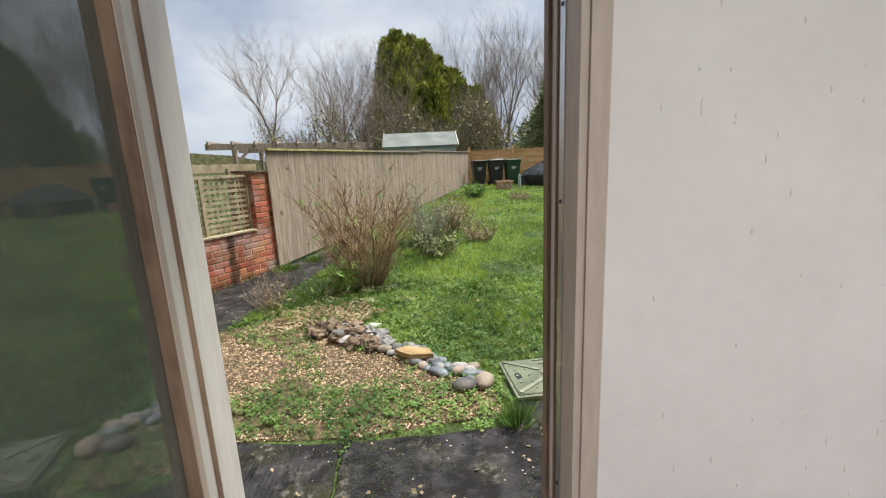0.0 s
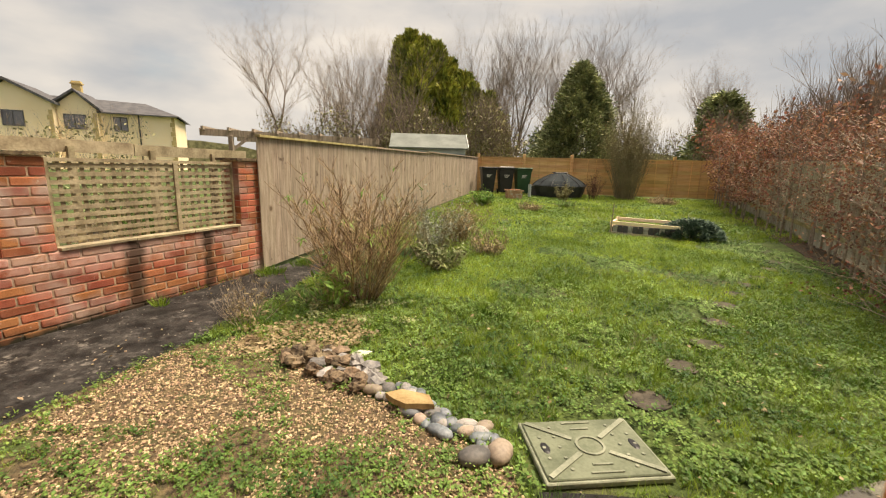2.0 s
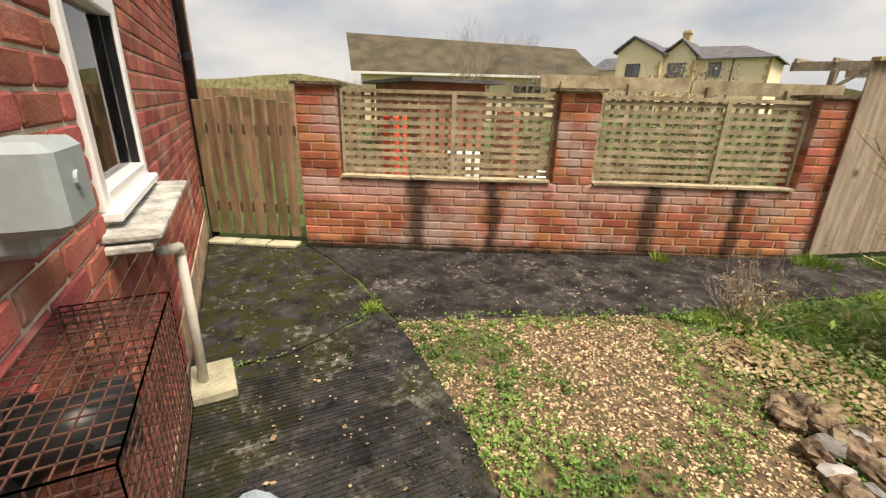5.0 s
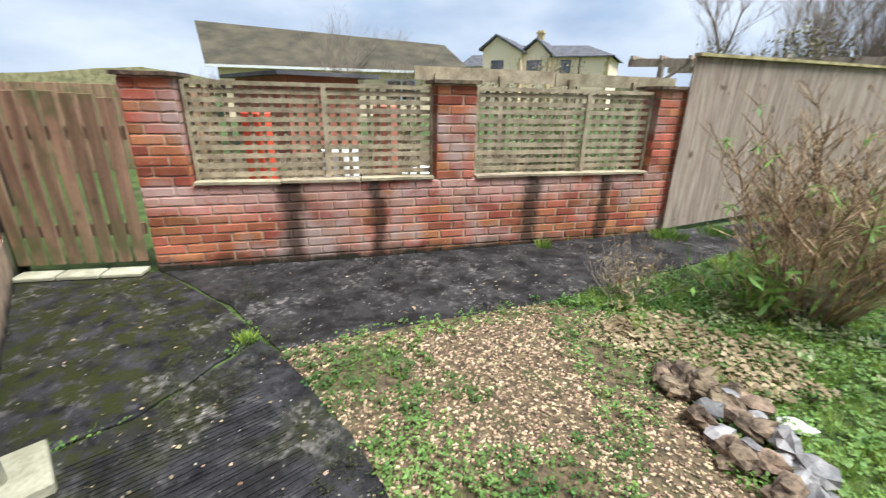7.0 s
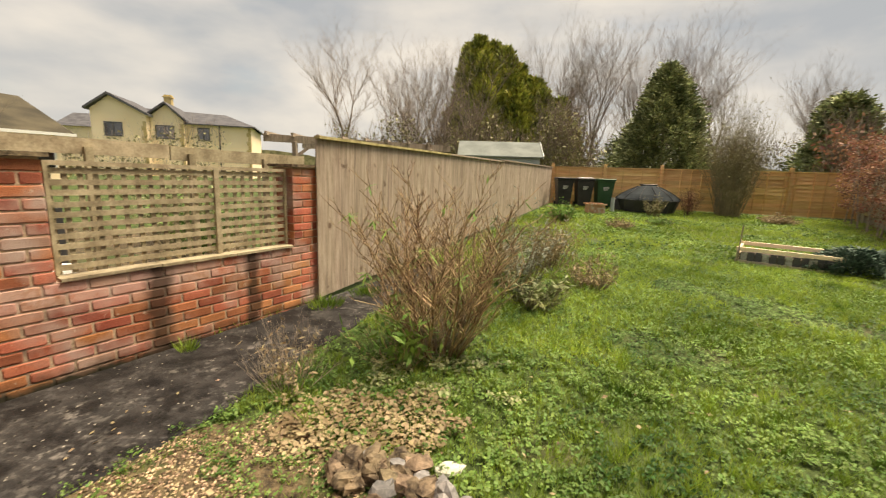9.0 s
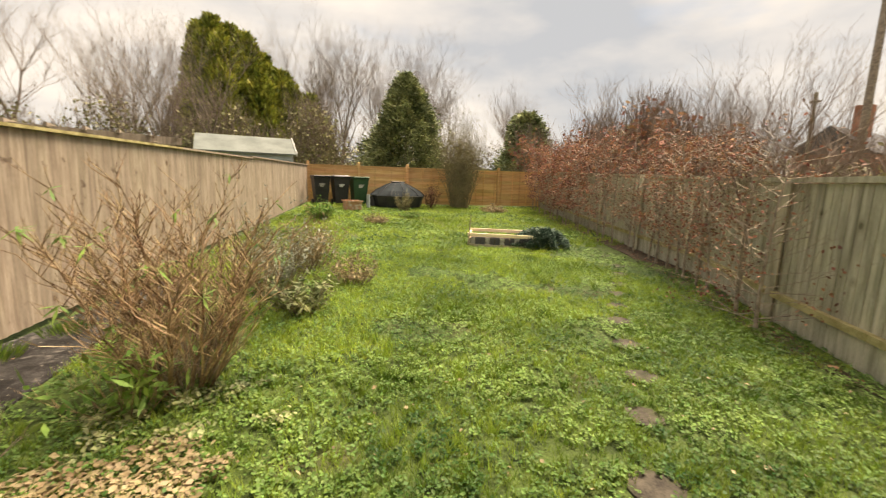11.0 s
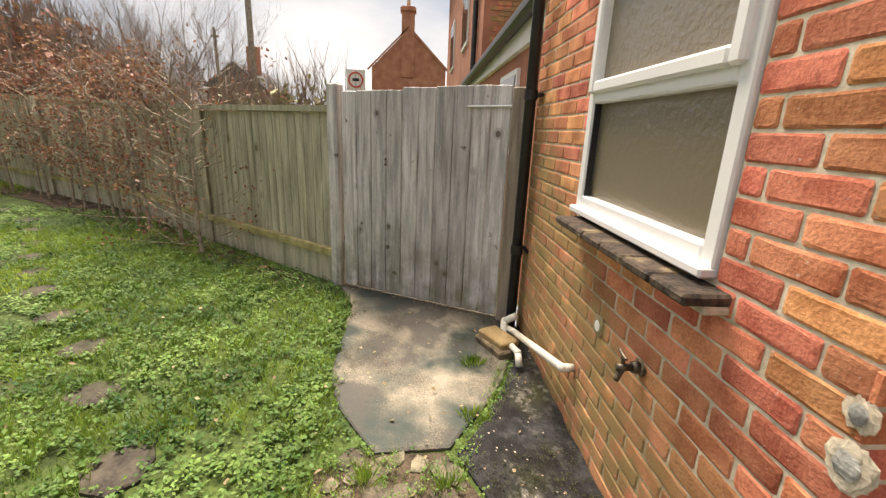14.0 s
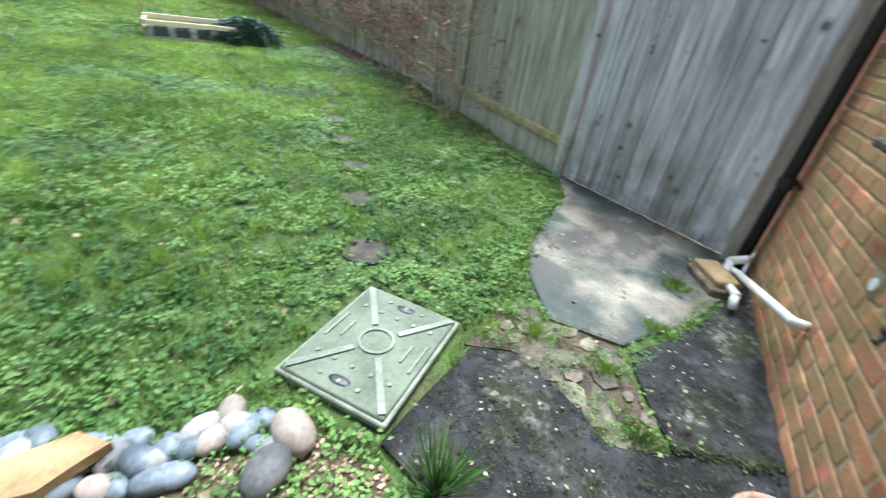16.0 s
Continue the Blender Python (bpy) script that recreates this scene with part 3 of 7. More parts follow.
def inside(x, y, poly):
    c = False
    for (x0, y0), (x1, y1) in zip(poly, poly[1:] + poly[:1]):
        if (y0 > y) != (y1 > y) and x < (x1 - x0) * (y - y0) / (y1 - y0) + x0:
            c = not c
    return c


# ---- ground ----
g = Geo()
gx = [-260, -120, -60, -30, -12] + [-6 + 1.5 * i for i in range(17)] + [22, 30, 60, 120, 260]
gy = [-260, -60, -10, -4, -0.3] + [1.0 * i for i in range(0, 21)] + [26, 40, 80, 160, 300]
for j, y in enumerate(gy):
    for i, x in enumerate(gx):
        g.v.append((x, y, gz(x, min(y, 20)) - 0.004))
n_x = len(gx)
for j in range(len(gy) - 1):
    for i in range(n_x - 1):
        if not (gy[j] < -0.2 and gy[j] > -4.1 and -3.4 < gx[i] < 4.2):
            g.f.append((j * n_x + i, j * n_x + i + 1, (j + 1) * n_x + i + 1, (j + 1) * n_x + i))
ground = solid("ground", g, "lawn", (0, 0, 0), "damp green winter lawn over dark soil", "ground", kind="structure")

GRAVEL = [(-1.12, 1.13), (-0.95, 1.87), (-0.60, 2.74), (-0.1, 3.0), (0.38, 2.5), (0.9, 2.1), (1.3, 1.8), (1.75, 1.4), (1.78, 1.12), (0.9, 1.0), (0.26, 1.05), (-0.36, 1.12)]
PATH_SIDE = [(-2.76, 0.86), (-0.66, 4.95), (0.35, 6.9), (0.62, 6.5), (-0.02, 4.6), (-0.30, 3.7), (-0.53, 2.74), (-0.88, 1.87), (-1.12, 1.13), (-1.86, 1.08)]
YARD = [
    ("concrete", [(-3.25, 0.0), (-1.0, 0.0), (-1.02, 0.46), (-1.33, 1.09), (-1.88, 1.06), (-2.78, 0.84), (-3.0, 0.5)]),
    ("concrete", [(-0.985, 0.0), (0.86, 0.0), (0.87, 0.95), (0.26, 1.04), (-0.36, 1.12), (-1.12, 1.12), (-1.30, 1.08), (-1.0, 0.46)]),
    ("concrete", [(0.875, 0.0), (2.50, 0.0), (2.44, 0.20), (2.36, 0.36), (2.26, 0.56), (2.40, 0.75), (2.50, 0.99), (2.42, 1.16), (1.84, 1.22), (1.78, 0.98), (0.885, 0.95)]),
    ("concrete", [(2.51, 0.0), (4.10, 0.0), (3.62, 0.13), (3.42, 0.20), (3.08, 0.38), (2.80, 0.55), (2.66, 0.50), (2.50, 0.43), (2.38, 0.36), (2.455, 0.2)]),
    ("palec", [(5.0, 1.5), (4.5, 0.0), (4.12, 0.01), (3.64, 0.15), (3.43, 0.22), (3.10, 0.40), (2.83, 0.60), (2.82, 0.93), (3.12, 1.14), (3.48, 1.24), (4.42, 1.26)]),
]


def slab_geo(poly, top, thick, r, step=0.14, jit=0.012):
    ring = []
    for a, b in zip(poly, poly[1:] + poly[:1]):
        n = max(1, int(math.dist(a, b) / step))
        for i in range(n):
            p = lerp(a, b, i / n)
            ring.append((p[0] + r.uniform(-jit, jit), p[1] + r.uniform(-jit, jit)))
    gg = Geo()
    n = len(ring)
    cx, cy = sum(p[0] for p in ring) / n, sum(p[1] for p in ring) / n
    inner = [(p[0] + (cx - p[0]) * 0.012, p[1] + (cy - p[1]) * 0.012) for p in ring]
    v = [(x, y, gz(x, y) + top - thick) for x, y in ring] + [(x, y, gz(x, y) + top - 0.006) for x, y in ring] + [(x, y, gz(x, y) + top) for x, y in inner]
    f = [tuple(range(2 * n, 3 * n))] + [(k * n + i, k * n + (i + 1) % n, (k + 1) * n + (i + 1) % n, (k + 1) * n + i) for k in (0, 1) for i in range(n)]
    return gg.add(v, f)


r1 = random.Random(11)
pavement = thing("pavement", (0, 0, 0), "dark wet cracked concrete yard beside the brick house", "paving", kind="structure")
side_path = solid("path", slab_geo(PATH_SIDE, 0.012, 0.06, r1), "pathc", (-1, 2, 0), "dark damp concrete path along the brick garden wall", "path", kind="structure")
for material, poly in YARD:
    part("slab", slab_geo(poly, 0.016, 0.06, r1), material, pavement, "worn pale concrete slab" if material == "palec" else "")
gg = Geo()
for i in range(64):
    x = -0.86 + i * 0.026
    gg.beam((x, 0.03, 0.017), (x + r1.uniform(-0.01, 0.01), 0.93, 0.017), 0.011, 0.006)
part("tamped_ridges", gg, "concrete", pavement, kind="stuff")
BROKEN = [(2.42, 1.18), (2.50, 0.99), (2.40, 0.75), (2.26, 0.56), (2.36, 0.38), (2.52, 0.46), (2.72, 0.55), (2.82, 0.60), (2.82, 0.93), (2.72, 1.16)]
broken = solid("broken_paving", slab_geo(BROKEN, 0.003, 0.02, r1), "earth", (2.6, 0.8, 0), "broken pale concrete pieces bedded in soil, moss and weeds", "paving", kind="structure")
for i in range(7):
    for j in range(9):
        x, y = 2.24 + i * 0.098 + (j % 2) * 0.05 + r1.uniform(-0.02, 0.02), 0.36 + j * 0.092 + r1.uniform(-0.02, 0.02)
        if inside(x, y, BROKEN) and r1.random() < 0.8:
            a, q = r1.uniform(0, 6.28), r1.choice((0.03, 0.045, 0.06, 0.085))
            ring = [(x + q * r1.uniform(0.6, 1.2) * math.cos(a + k * 1.047), y + q * r1.uniform(0.5, 1.0) * math.sin(a + k * 1.047)) for k in range(6)]
            part("fragment", slab_geo(ring, r1.uniform(0.006, 0.016), 0.03, r1, 0.05, 0.004), "rubble", broken)
solid("gravel_bed", slab_geo(GRAVEL, 0.004, 0.02, r1), "grit", (0.3, 1.6, 0), "tan gravel bed with moss and small weeds", "gravel", kind="structure")
SOIL = [(4.95, 1.7), (5.45, 2.7), (6.3, 4.0), (8.0, 6.6), (10.0, 11.0), (12.2, 15.0), (12.9, 15.0), (7.6, 4.9)]
solid("soil_strip", slab_geo(SOIL, 0.006, 0.02, r1, 0.4, 0.05), "earth", (8, 7, 0), "bare dark soil strewn with fallen leaves below the hedge", "soil", kind="structure")


# ---- brickwork ----
def brick_geo(w, h, d, r):
    """A brick, its back at y = 0 and its worn face at y = d, centred on x and z."""
    def ring(hw, hh, y, jit, cut):
        pts = [(-hw + cut, -hh), (-hw * 0.3, -hh), (hw * 0.35, -hh), (hw - cut, -hh), (hw, -hh + cut), (hw, hh - cut), (hw - cut, hh), (hw * 0.3, hh), (-hw * 0.35, hh), (-hw + cut, hh), (-hw, hh - cut), (-hw, -hh + cut)]
        return [(x + r.uniform(-jit, jit), y + r.uniform(-jit, jit) * 0.3, z + r.uniform(-jit, jit)) for x, z in pts]

    v = ring(w / 2, h / 2, 0.0, 0.0, 0.004) + ring(w / 2, h / 2, d * 0.45, 0.0022, 0.008) + ring(w / 2 - 0.006, h / 2 - 0.006, d, 0.0024, 0.010)
    f = [(q * 12 + k, q * 12 + (k + 1) % 12, q * 12 + 12 + (k + 1) % 12, q * 12 + 12 + k) for q in (0, 1) for k in range(12)] + [tuple(range(24, 36))]
    return v, f


def bricks(parent, origin, u, length, z0, z1, holes, material, material_i, near, wanted, proud=0.007, seed=1, flip=1.0, header=False):
    """Lays courses of bricks on a wall's face. near(s, z): how far a brick is from where it is seen best; the wanted nearest are parts."""
    r = random.Random(seed)
    u = Vector((u[0], u[1], 0)).normalized()
    nrm = Vector((-u.y, u.x, 0)) * flip
    lay, row, z = [], 0, z0
    while z + 0.065 <= z1 + 0.02:
        s = -0.1125 if row % 2 else 0.0
        k = 0
        while s < length:
            w = 0.215
            a, b = max(s, 0.002), min(s + w, length - 0.002)
            if b - a > 0.05:
                segs = [(a, b)]
                for h0, h1, q0, q1 in holes:
                    if z + 0.065 > q0 + 0.01 and z < q1 - 0.01:
                        segs = [t for p, q in segs for t in ((p, min(q, h0 - 0.003)), (max(p, h1 + 0.003), q)) if t[1] - t[0] > 0.035]
                lay += [((p + q) / 2, z + 0.0325, q - p) for p, q in segs]
            s += w + 0.01
            k += 1
        z += 0.075
        row += 1
    lay.sort(key=lambda t: near(t[0], t[1]))
    cache, rest = {}, Geo()
    rot = Matrix(((u.x, nrm.x, 0), (u.y, nrm.y, 0), (0, 0, 1)))
    for n, (s, z, w) in enumerate(lay):
        p = Vector(origin) + u * s
        if n < wanted:
            key = (round(w, 2), r.randrange(4))
            if key not in cache:
                v, f = brick_geo(key[0] - 0.002, 0.065, proud, r)
                me = bpy.data.meshes.new("brick")
                me.from_pydata([tuple(rot @ Vector(c)) for c in v], [], f)
                me.materials.append(M[material])
                cache[key] = me
            ob = new("brick", cache[key])
            ob.parent = parent
            ob.location = Vector((p.x, p.y, z)) - AT[parent.name]
            AT[ob.name] = AT[parent.name]
        else:
            v, f = brick_geo(w, 0.065, proud, r)
            rest.add([tuple(rot @ Vector(c) + Vector((p.x, p.y, z))) for c in v], f)
    if rest.v:
        part("brickwork", rest, material_i, parent, kind="stuff")


# ---- the house ----
HX0, HX1, DX0, DX1 = -3.42, 4.13, 0.715, 1.82
R0, R1, RZ0, RZ1 = 2.235, 3.215, 1.05, 2.06
L0, L1, LZ0, LZ1 = -0.95, -0.26, 1.0, 2.02
g = Geo()
TOP, HT = 5.2, 2.14
for x0, x1, z0, z1 in [(HX0, L0, -0.3, TOP), (L0, L1, -0.3, LZ0), (L0, L1, LZ1, TOP), (L1, DX0, -0.3, TOP), (DX0, DX1, HT, TOP), (DX1, R0, -0.3, TOP), (R0, R1, -0.3, RZ0), (R0, R1, RZ1, TOP), (R1, HX1, -0.3, TOP)]:
    g.box(x0, x1, -0.28, -0.008, z0, z1)
wall_house = solid("wall_house", g, "mortar", (0, 0, 0), "red and orange brick back wall of a house", "wall", kind="structure")
g = Geo().box(HX1 - 0.28, HX1, -7.0, -0.28, -0.3, TOP).box(HX0, HX0 + 0.28, -7.0, -0.28, -0.3, TOP)
solid("wall_side", g, "farbrick", (0, -4, 0), "brick side walls of the house", "wall", kind="structure")
# the room behind the door
g = Geo().box(1.64, 3.2, -0.33, -0.284, -0.02, 2.5).box(-0.3, 0.85, -0.33, -0.284, -0.02, 2.5).box(0.85, 1.64, -0.33, -0.284, 2.12, 2.5)
solid("wall_inner", g, "plaster", (1, -0.3, 0), "cream plastered inner wall beside the door", "wall", kind="structure")
rp = random.Random(3)
g = Geo()
for i in range(150):
    x, z = rp.uniform(1.75, 2.9), rp.uniform(0.5, 2.1)
    h = rp.choice([0.004, 0.006, 0.012]) * rp.uniform(0.6, 1.3)
    g.ball((x, -0.330, z), 0.003, 0.0012, h, 6, 4, 0.1, 0, rp)
part("plaster_drips", g, "plaster", bpy.data.objects["wall_inner"], kind="stuff", smooth=True)
g = Geo().box(3.2, 3.3, -4.0, -0.28, -0.02, 2.5).box(-0.4, -0.3, -4.0, -0.28, -0.02, 2.5).box(-0.4, 0.3, -4.1, -4.0, -0.02, 2.5).box(2.6, 3.3, -4.1, -4.0, -0.02, 2.5).box(0.3, 2.6, -4.1, -4.0, -0.02, 0.9).box(0.3, 2.6, -4.1, -4.0, 2.2, 2.5)
solid("wall_room", g, "plaster", (1, -3, 0), "cream plastered walls of the small room", "wall", kind="structure")
solid("ceiling", Geo().box(-0.4, 3.3, -4.1, -0.284, 2.5, 2.56), "plaster", (1, -2, 2.5), "plain cream ceiling", "ceiling", kind="structure")
solid("floor", Geo().box(-0.4, 3.3, -4.1, -0.284, -0.1, 0.04), "carpet", (1, -2, 0), "brown floor inside the door", "floor", kind="structure")
# Unseen fill lamp, added to brighten the plaster beside the door.
room_fill = new("added_room_fill", bpy.data.lights.new("added_room_fill", "AREA"))
room_fill.data.energy, room_fill.data.size, room_fill.data.color = 19.0, 0.5, (1.0, 0.96, 0.95)
room_fill.location = (1.9, -2.3, 2.42)
# Unlit disc out of view, added as a housing for this fill.
g = Geo().tube((1.9, -2.3, 2.5), (1.9, -2.3, 2.45), 0.2, 0.16, 24)
solid("ceiling_light", g, "upvc", (1.9, -2.3, 2.45), "round white disc added above the unseen fill lamp", "light")

# door frame, right jamb with its strike, and the open leaf
door_frame = thing("door_frame", (1.26, -0.24, 0), "aged off-white door frame with brown seals", "door frame", kind="structure")
g = Geo().box(1.615, 1.82, -0.28, -0.17, 0.0, 2.12).box(0.715, 0.885, -0.28, -0.17, 0.0, 2.12).box(0.885, 1.615, -0.28, -0.17, 2.06, 2.12)
part("frame_bars", g, "painted", door_frame)
g = Geo().box(1.607, 1.615, -0.200, -0.172, 0.05, 2.06).box(1.610, 1.615, -0.245, -0.238, 0.05, 2.06)
part("door_seal", g, "bead", door_frame, "brown weather seal")
g = Geo().box(1.615, 1.668, -0.345, -0.28, 0.0, 2.12).box(0.82, 0.87, -0.345, -0.29, 0.0, 2.12).box(1.630, 1.655, -0.352, -0.345, 0.0, 2.12)
part("architrave", g, "tan", door_frame, "beige inner door trim")
g = Geo().box(1.6125, 1.615, -0.278, -0.252, 0.1, 2.05)
part("lock_strip", g, "steel", door_frame, "bright steel lock strip")
g = Geo().box(1.611, 1.6125, -0.277, -0.254, 1.10, 1.17).box(1.611, 1.6125, -0.277, -0.254, 0.96, 1.03)
part("strike_plate", g, "steel", door_frame)
for z in (1.03 + 0.34, 0.74, 1.72):
    part("screw", Geo().tube((1.6125, -0.265, z), (1.610, -0.265, z), 0.004, n=8), "black", door_frame)
part("threshold", Geo().box(0.885, 1.615, -0.31, -0.12, 0.02, 0.055), "steel", door_frame, "worn metal threshold")

LA = radians(-80)
hinge = Vector((0.893, -0.285, 0))
lu = Vector((math.cos(LA), math.sin(LA), 0))
lnm = Vector((-lu.y, lu.x, 0))


def leafbox(gg, s0, s1, t0, t1, z0, z1):
    ring = [hinge + lu * a + lnm * b for a, b in ((s0, t0), (s1, t0), (s1, t1), (s0, t1))]
    return gg.hexa([(p.x, p.y) for p in ring], z0, z1)


door_leaf = thing("door_leaf", hinge, "open white glazed back door with brown seals", "door")
g = Geo()
for s0, s1, z0, z1 in ((0.0, 0.066, 0.07, 2.05), (0.555, 0.66, 0.07, 2.05), (0.066, 0.555, 0.07, 0.25), (0.066, 0.555, 1.93, 2.05)):
    leafbox(g, s0, s1, -0.045, 0.0, z0, z1)
part("leaf_frame", g, "painted", door_leaf)
g = Geo()
for s0, s1, z0, z1 in ((0.066, 0.088, 0.25, 1.93), (0.53, 0.555, 0.25, 1.93), (0.088, 0.53, 0.25, 0.275), (0.088, 0.53, 1.905, 1.93)):
    leafbox(g, s0, s1, -0.04, 0.006, z0, z1)
part("glazing_bead", g, "tan", door_leaf, "beige glazing bead")
g = Geo()
leafbox(g, -0.004, 0.008, -0.04, 0.006, 0.07, 2.05)
leafbox(g, 0.086, 0.094, -0.03, 0.004, 0.27, 1.91)
part("leaf_seal", g, "bead", door_leaf, "dark rubber seal")
part("pane", leafbox(Geo(), 0.088, 0.53, -0.022, -0.016, 0.27, 1.91), "glass", door_leaf, "reflecting glass with a milky film and painted-in green reflection")


# windows
def window_unit(name, x0, x1, z0, z1, transom, label, sash_top, pane):
    w = thing(name, ((x0 + x1) / 2, -0.05, z0), label, "window", kind="structure")
    y0, y1, b = -0.06, 0.008, 0.055
    gg = Geo()
    for a in ((x0, x0 + b, z0, z1), (x1 - b, x1, z0, z1), (x0 + b, x1 - b, z0, z0 + b), (x0 + b, x1 - b, z1 - b, z1), (x0 + b, x1 - b, transom - 0.03, transom + 0.03)):
        gg.bevbox(((a[0] + a[1]) / 2, (y0 + y1) / 2, (a[2] + a[3]) / 2), a[1] - a[0], y1 - y0, a[3] - a[2], 0.006)
    part("window_frame", gg, "upvc", w)
    part("window_cill", Geo().bevbox(((x0 + x1) / 2, 0.0, z0 - 0.010), x1 - x0, 0.08, 0.03, 0.006), "upvc", w)
    s = Geo()
    zt0, zt1, y0, y1, b = transom + 0.01, z1 - 0.03, -0.03, 0.030, 0.05
    xa, xb = x0 + 0.03, x1 - 0.03
    if sash_top:
        for a in ((xa, xa + b, zt0, zt1), (xb - b, xb, zt0, zt1), (xa + b, xb - b, zt0, zt0 + b), (xa + b, xb - b, zt1 - b, zt1)):
            s.bevbox(((a[0] + a[1]) / 2, (y0 + y1) / 2, (a[2] + a[3]) / 2), a[1] - a[0], y1 - y0, a[3] - a[2], 0.009)
        part("top_sash", s, "upvc", w)
    gk = Geo()
    for a in ((x0 + 0.055, x0 + 0.063, z0 + 0.055, transom - 0.03), (x1 - 0.063, x1 - 0.055, z0 + 0.055, transom - 0.03)):
        gk.box(a[0], a[1], -0.03, -0.002, a[2], a[3])
    part("gasket", gk, "black", w)
    part("pane", Geo().box(x0 + 0.05, x1 - 0.05, -0.040, -0.034, z0 + 0.05, transom - 0.02), pane, w)
    part("pane", Geo().box(x0 + 0.07, x1 - 0.07, -0.020, -0.014, transom + 0.05, z1 - 0.07), pane, w)
    part("blind", Geo().box(x0, x1, -0.275, -0.268, z0 - 0.02, z1), "tan", w, "dim interior behind the glass")
    return w


window_unit("window_patterned", R0 + 0.005, R1 - 0.005, 1.075, RZ1 - 0.005, 1.56, "white plastic window with patterned glass and opening top light", True, "frost")
window_unit("window_clear", L0 + 0.005, L1 - 0.005, LZ0 + 0.03, LZ1 - 0.005, 1.62, "white plastic window with clear glass in red brick", False, "pane")
sill = thing("tile_sill", (2.75, 0.05, 0.98), "mossy brown clay tile window sill", "window sill")
for i in range(6):
    x = 2.165 + i * 0.165
    part("tile", Geo().bevbox((x + 0.082, 0.035, 1.018), 0.162, 0.17, 0.032, 0.008), "tile", sill)
    part("bedding", Geo().bevbox((x + 0.082, 0.010, 0.990), 0.160, 0.10, 0.024, 0.006), "mortar", sill, "crumbling mortar bedding")
sill = thing("stone_sill", (-0.6, 0.05, 0.95), "weathered grey window sill of stacked tiles", "window sill")
for i in range(7):
    x = -1.02 + i * 0.118
    part("tile", Geo().bevbox((x + 0.059, 0.04, 0.975), 0.114, 0.18, 0.022, 0.006), "sillgrey", sill)
    part("tile", Geo().bevbox((x + 0.065, 0.03, 0.945), 0.112, 0.15, 0.026, 0.006), "sillgrey", sill)
solid("lintel", Geo().bevbox((2.725, -0.004, 2.17), 1.27, 0.05, 0.22, 0.006), "palec", (2.75, 0, 2.1), "pale concrete lintel over the window", "lintel", kind="structure")

bricks(wall_house, (DX1, -0.008, 0), (1, 0), HX1 - DX1, 0.0, 3.4, [(R0 - DX1, R1 - DX1, RZ0 - 0.09, RZ1), (R0 - DX1 - 0.14, R1 - DX1 + 0.14, RZ1, RZ1 + 0.22)], "brick_r", "brick_ri", lambda s, z: math.hypot(s - 1.0, z - 0.9), 300, seed=2, proud=0.0045)
left_face = thing("wall_left", (-1, 0, 0), "bright red brick stretch of the house wall", "wall", kind="structure")
bricks(left_face, (HX0, -0.008, 0), (1, 0), DX0 - HX0, 0.0, 4.0, [(L0 - HX0, L1 - HX0, LZ0 - 0.06, LZ1)], "brick_l", "brick_l", lambda s, z: 0, 0, seed=3)
# brick reveals of the door opening
for x, nm in ((DX0 - 0.001, 1), (DX1 + 0.001, -1)):
    gg = Geo()
    rr = random.Random(8)
    for k in range(28):
        d = 0.10 if k % 2 else 0.155
        gg.bevbox((x + nm * -0.004, -0.085 + (0.0 if k % 2 else 0.0), k * 0.075 + 0.033), 0.02, 0.165, 0.064, 0.005)
    part("reveal_bricks", gg, "brick_ri", wall_house, kind="stuff")
solid("plinth", Geo().box(HX0, DX0, -0.006, 0.006, -0.05, 0.10).box(HX0, -1.0, -0.006, 0.005, 0.10, 0.30), "mortar_w", (-1, 0, 0), "grey rendered foot of the house wall", "plinth", kind="structure")


# pipes and fittings on the house
def downpipe(x, y, label, z1=5.0):
    d = thing("downpipe", (x, y, 0), label, "drainpipe")
    part("pipe", Geo().tube((x, y, 0.02), (x, y, z1), 0.036, n=14), "black", d, smooth=True)
    for z in (0.62, 1.63, 2.9):
        part("collar", Geo().tube((x, y, z - 0.03), (x, y, z + 0.03), 0.043, n=14), "black", d)
        part("bracket", Geo().box(x - 0.06, x + 0.06, 0.0, 0.012, z - 0.012, z + 0.012), "black", d)


downpipe(4.03, 0.065, "black plastic drainpipe on the brick house corner beside the grey gate")
downpipe(-3.32, 0.06, "black plastic drainpipe beside the brown gate")
wp = thing("waste_pipe", (3.4, 0.08, 0.1), "off-white plastic waste pipe with elbow from the wall", "waste pipe")
part("pipe", Geo().pipe([(3.00, 0.0, 0.325), (3.00, 0.055, 0.325), (3.82, 0.09, 0.10), (3.98, 0.10, 0.05)], 0.021), "whitep", wp, smooth=True)
part("pipe", Geo().pipe([(3.84, 0.14, 0.03), (3.52, 0.13, 0.11), (3.46, 0.13, 0.05)], 0.021), "whitep", wp, smooth=True)
part("elbow", Geo().pipe([(3.94, 0.05, 0.16), (3.98, 0.12, 0.10), (3.86, 0.15, 0.02)], 0.026), "whitep", wp, smooth=True)
wp = thing("waste_pipe", (-0.85, 0.08, 0.1), "upright white plastic waste pipe above a pale slab", "waste pipe")
part("pipe", Geo().pipe([(-0.80, 0.0, 0.74), (-0.80, 0.05, 0.745), (-0.86, 0.07, 0.73), (-0.88, 0.07, 0.70), (-0.86, 0.07, 0.05)], 0.022), "whitep", wp, smooth=True)
solid("pale_slab", Geo().bevbox((-0.88, 0.105, 0.035), 0.28, 0.19, 0.05, 0.006, 0.08), "flag", (-0.96, 0.1, 0), "small pale paving slab below the waste pipe", "paving slab")
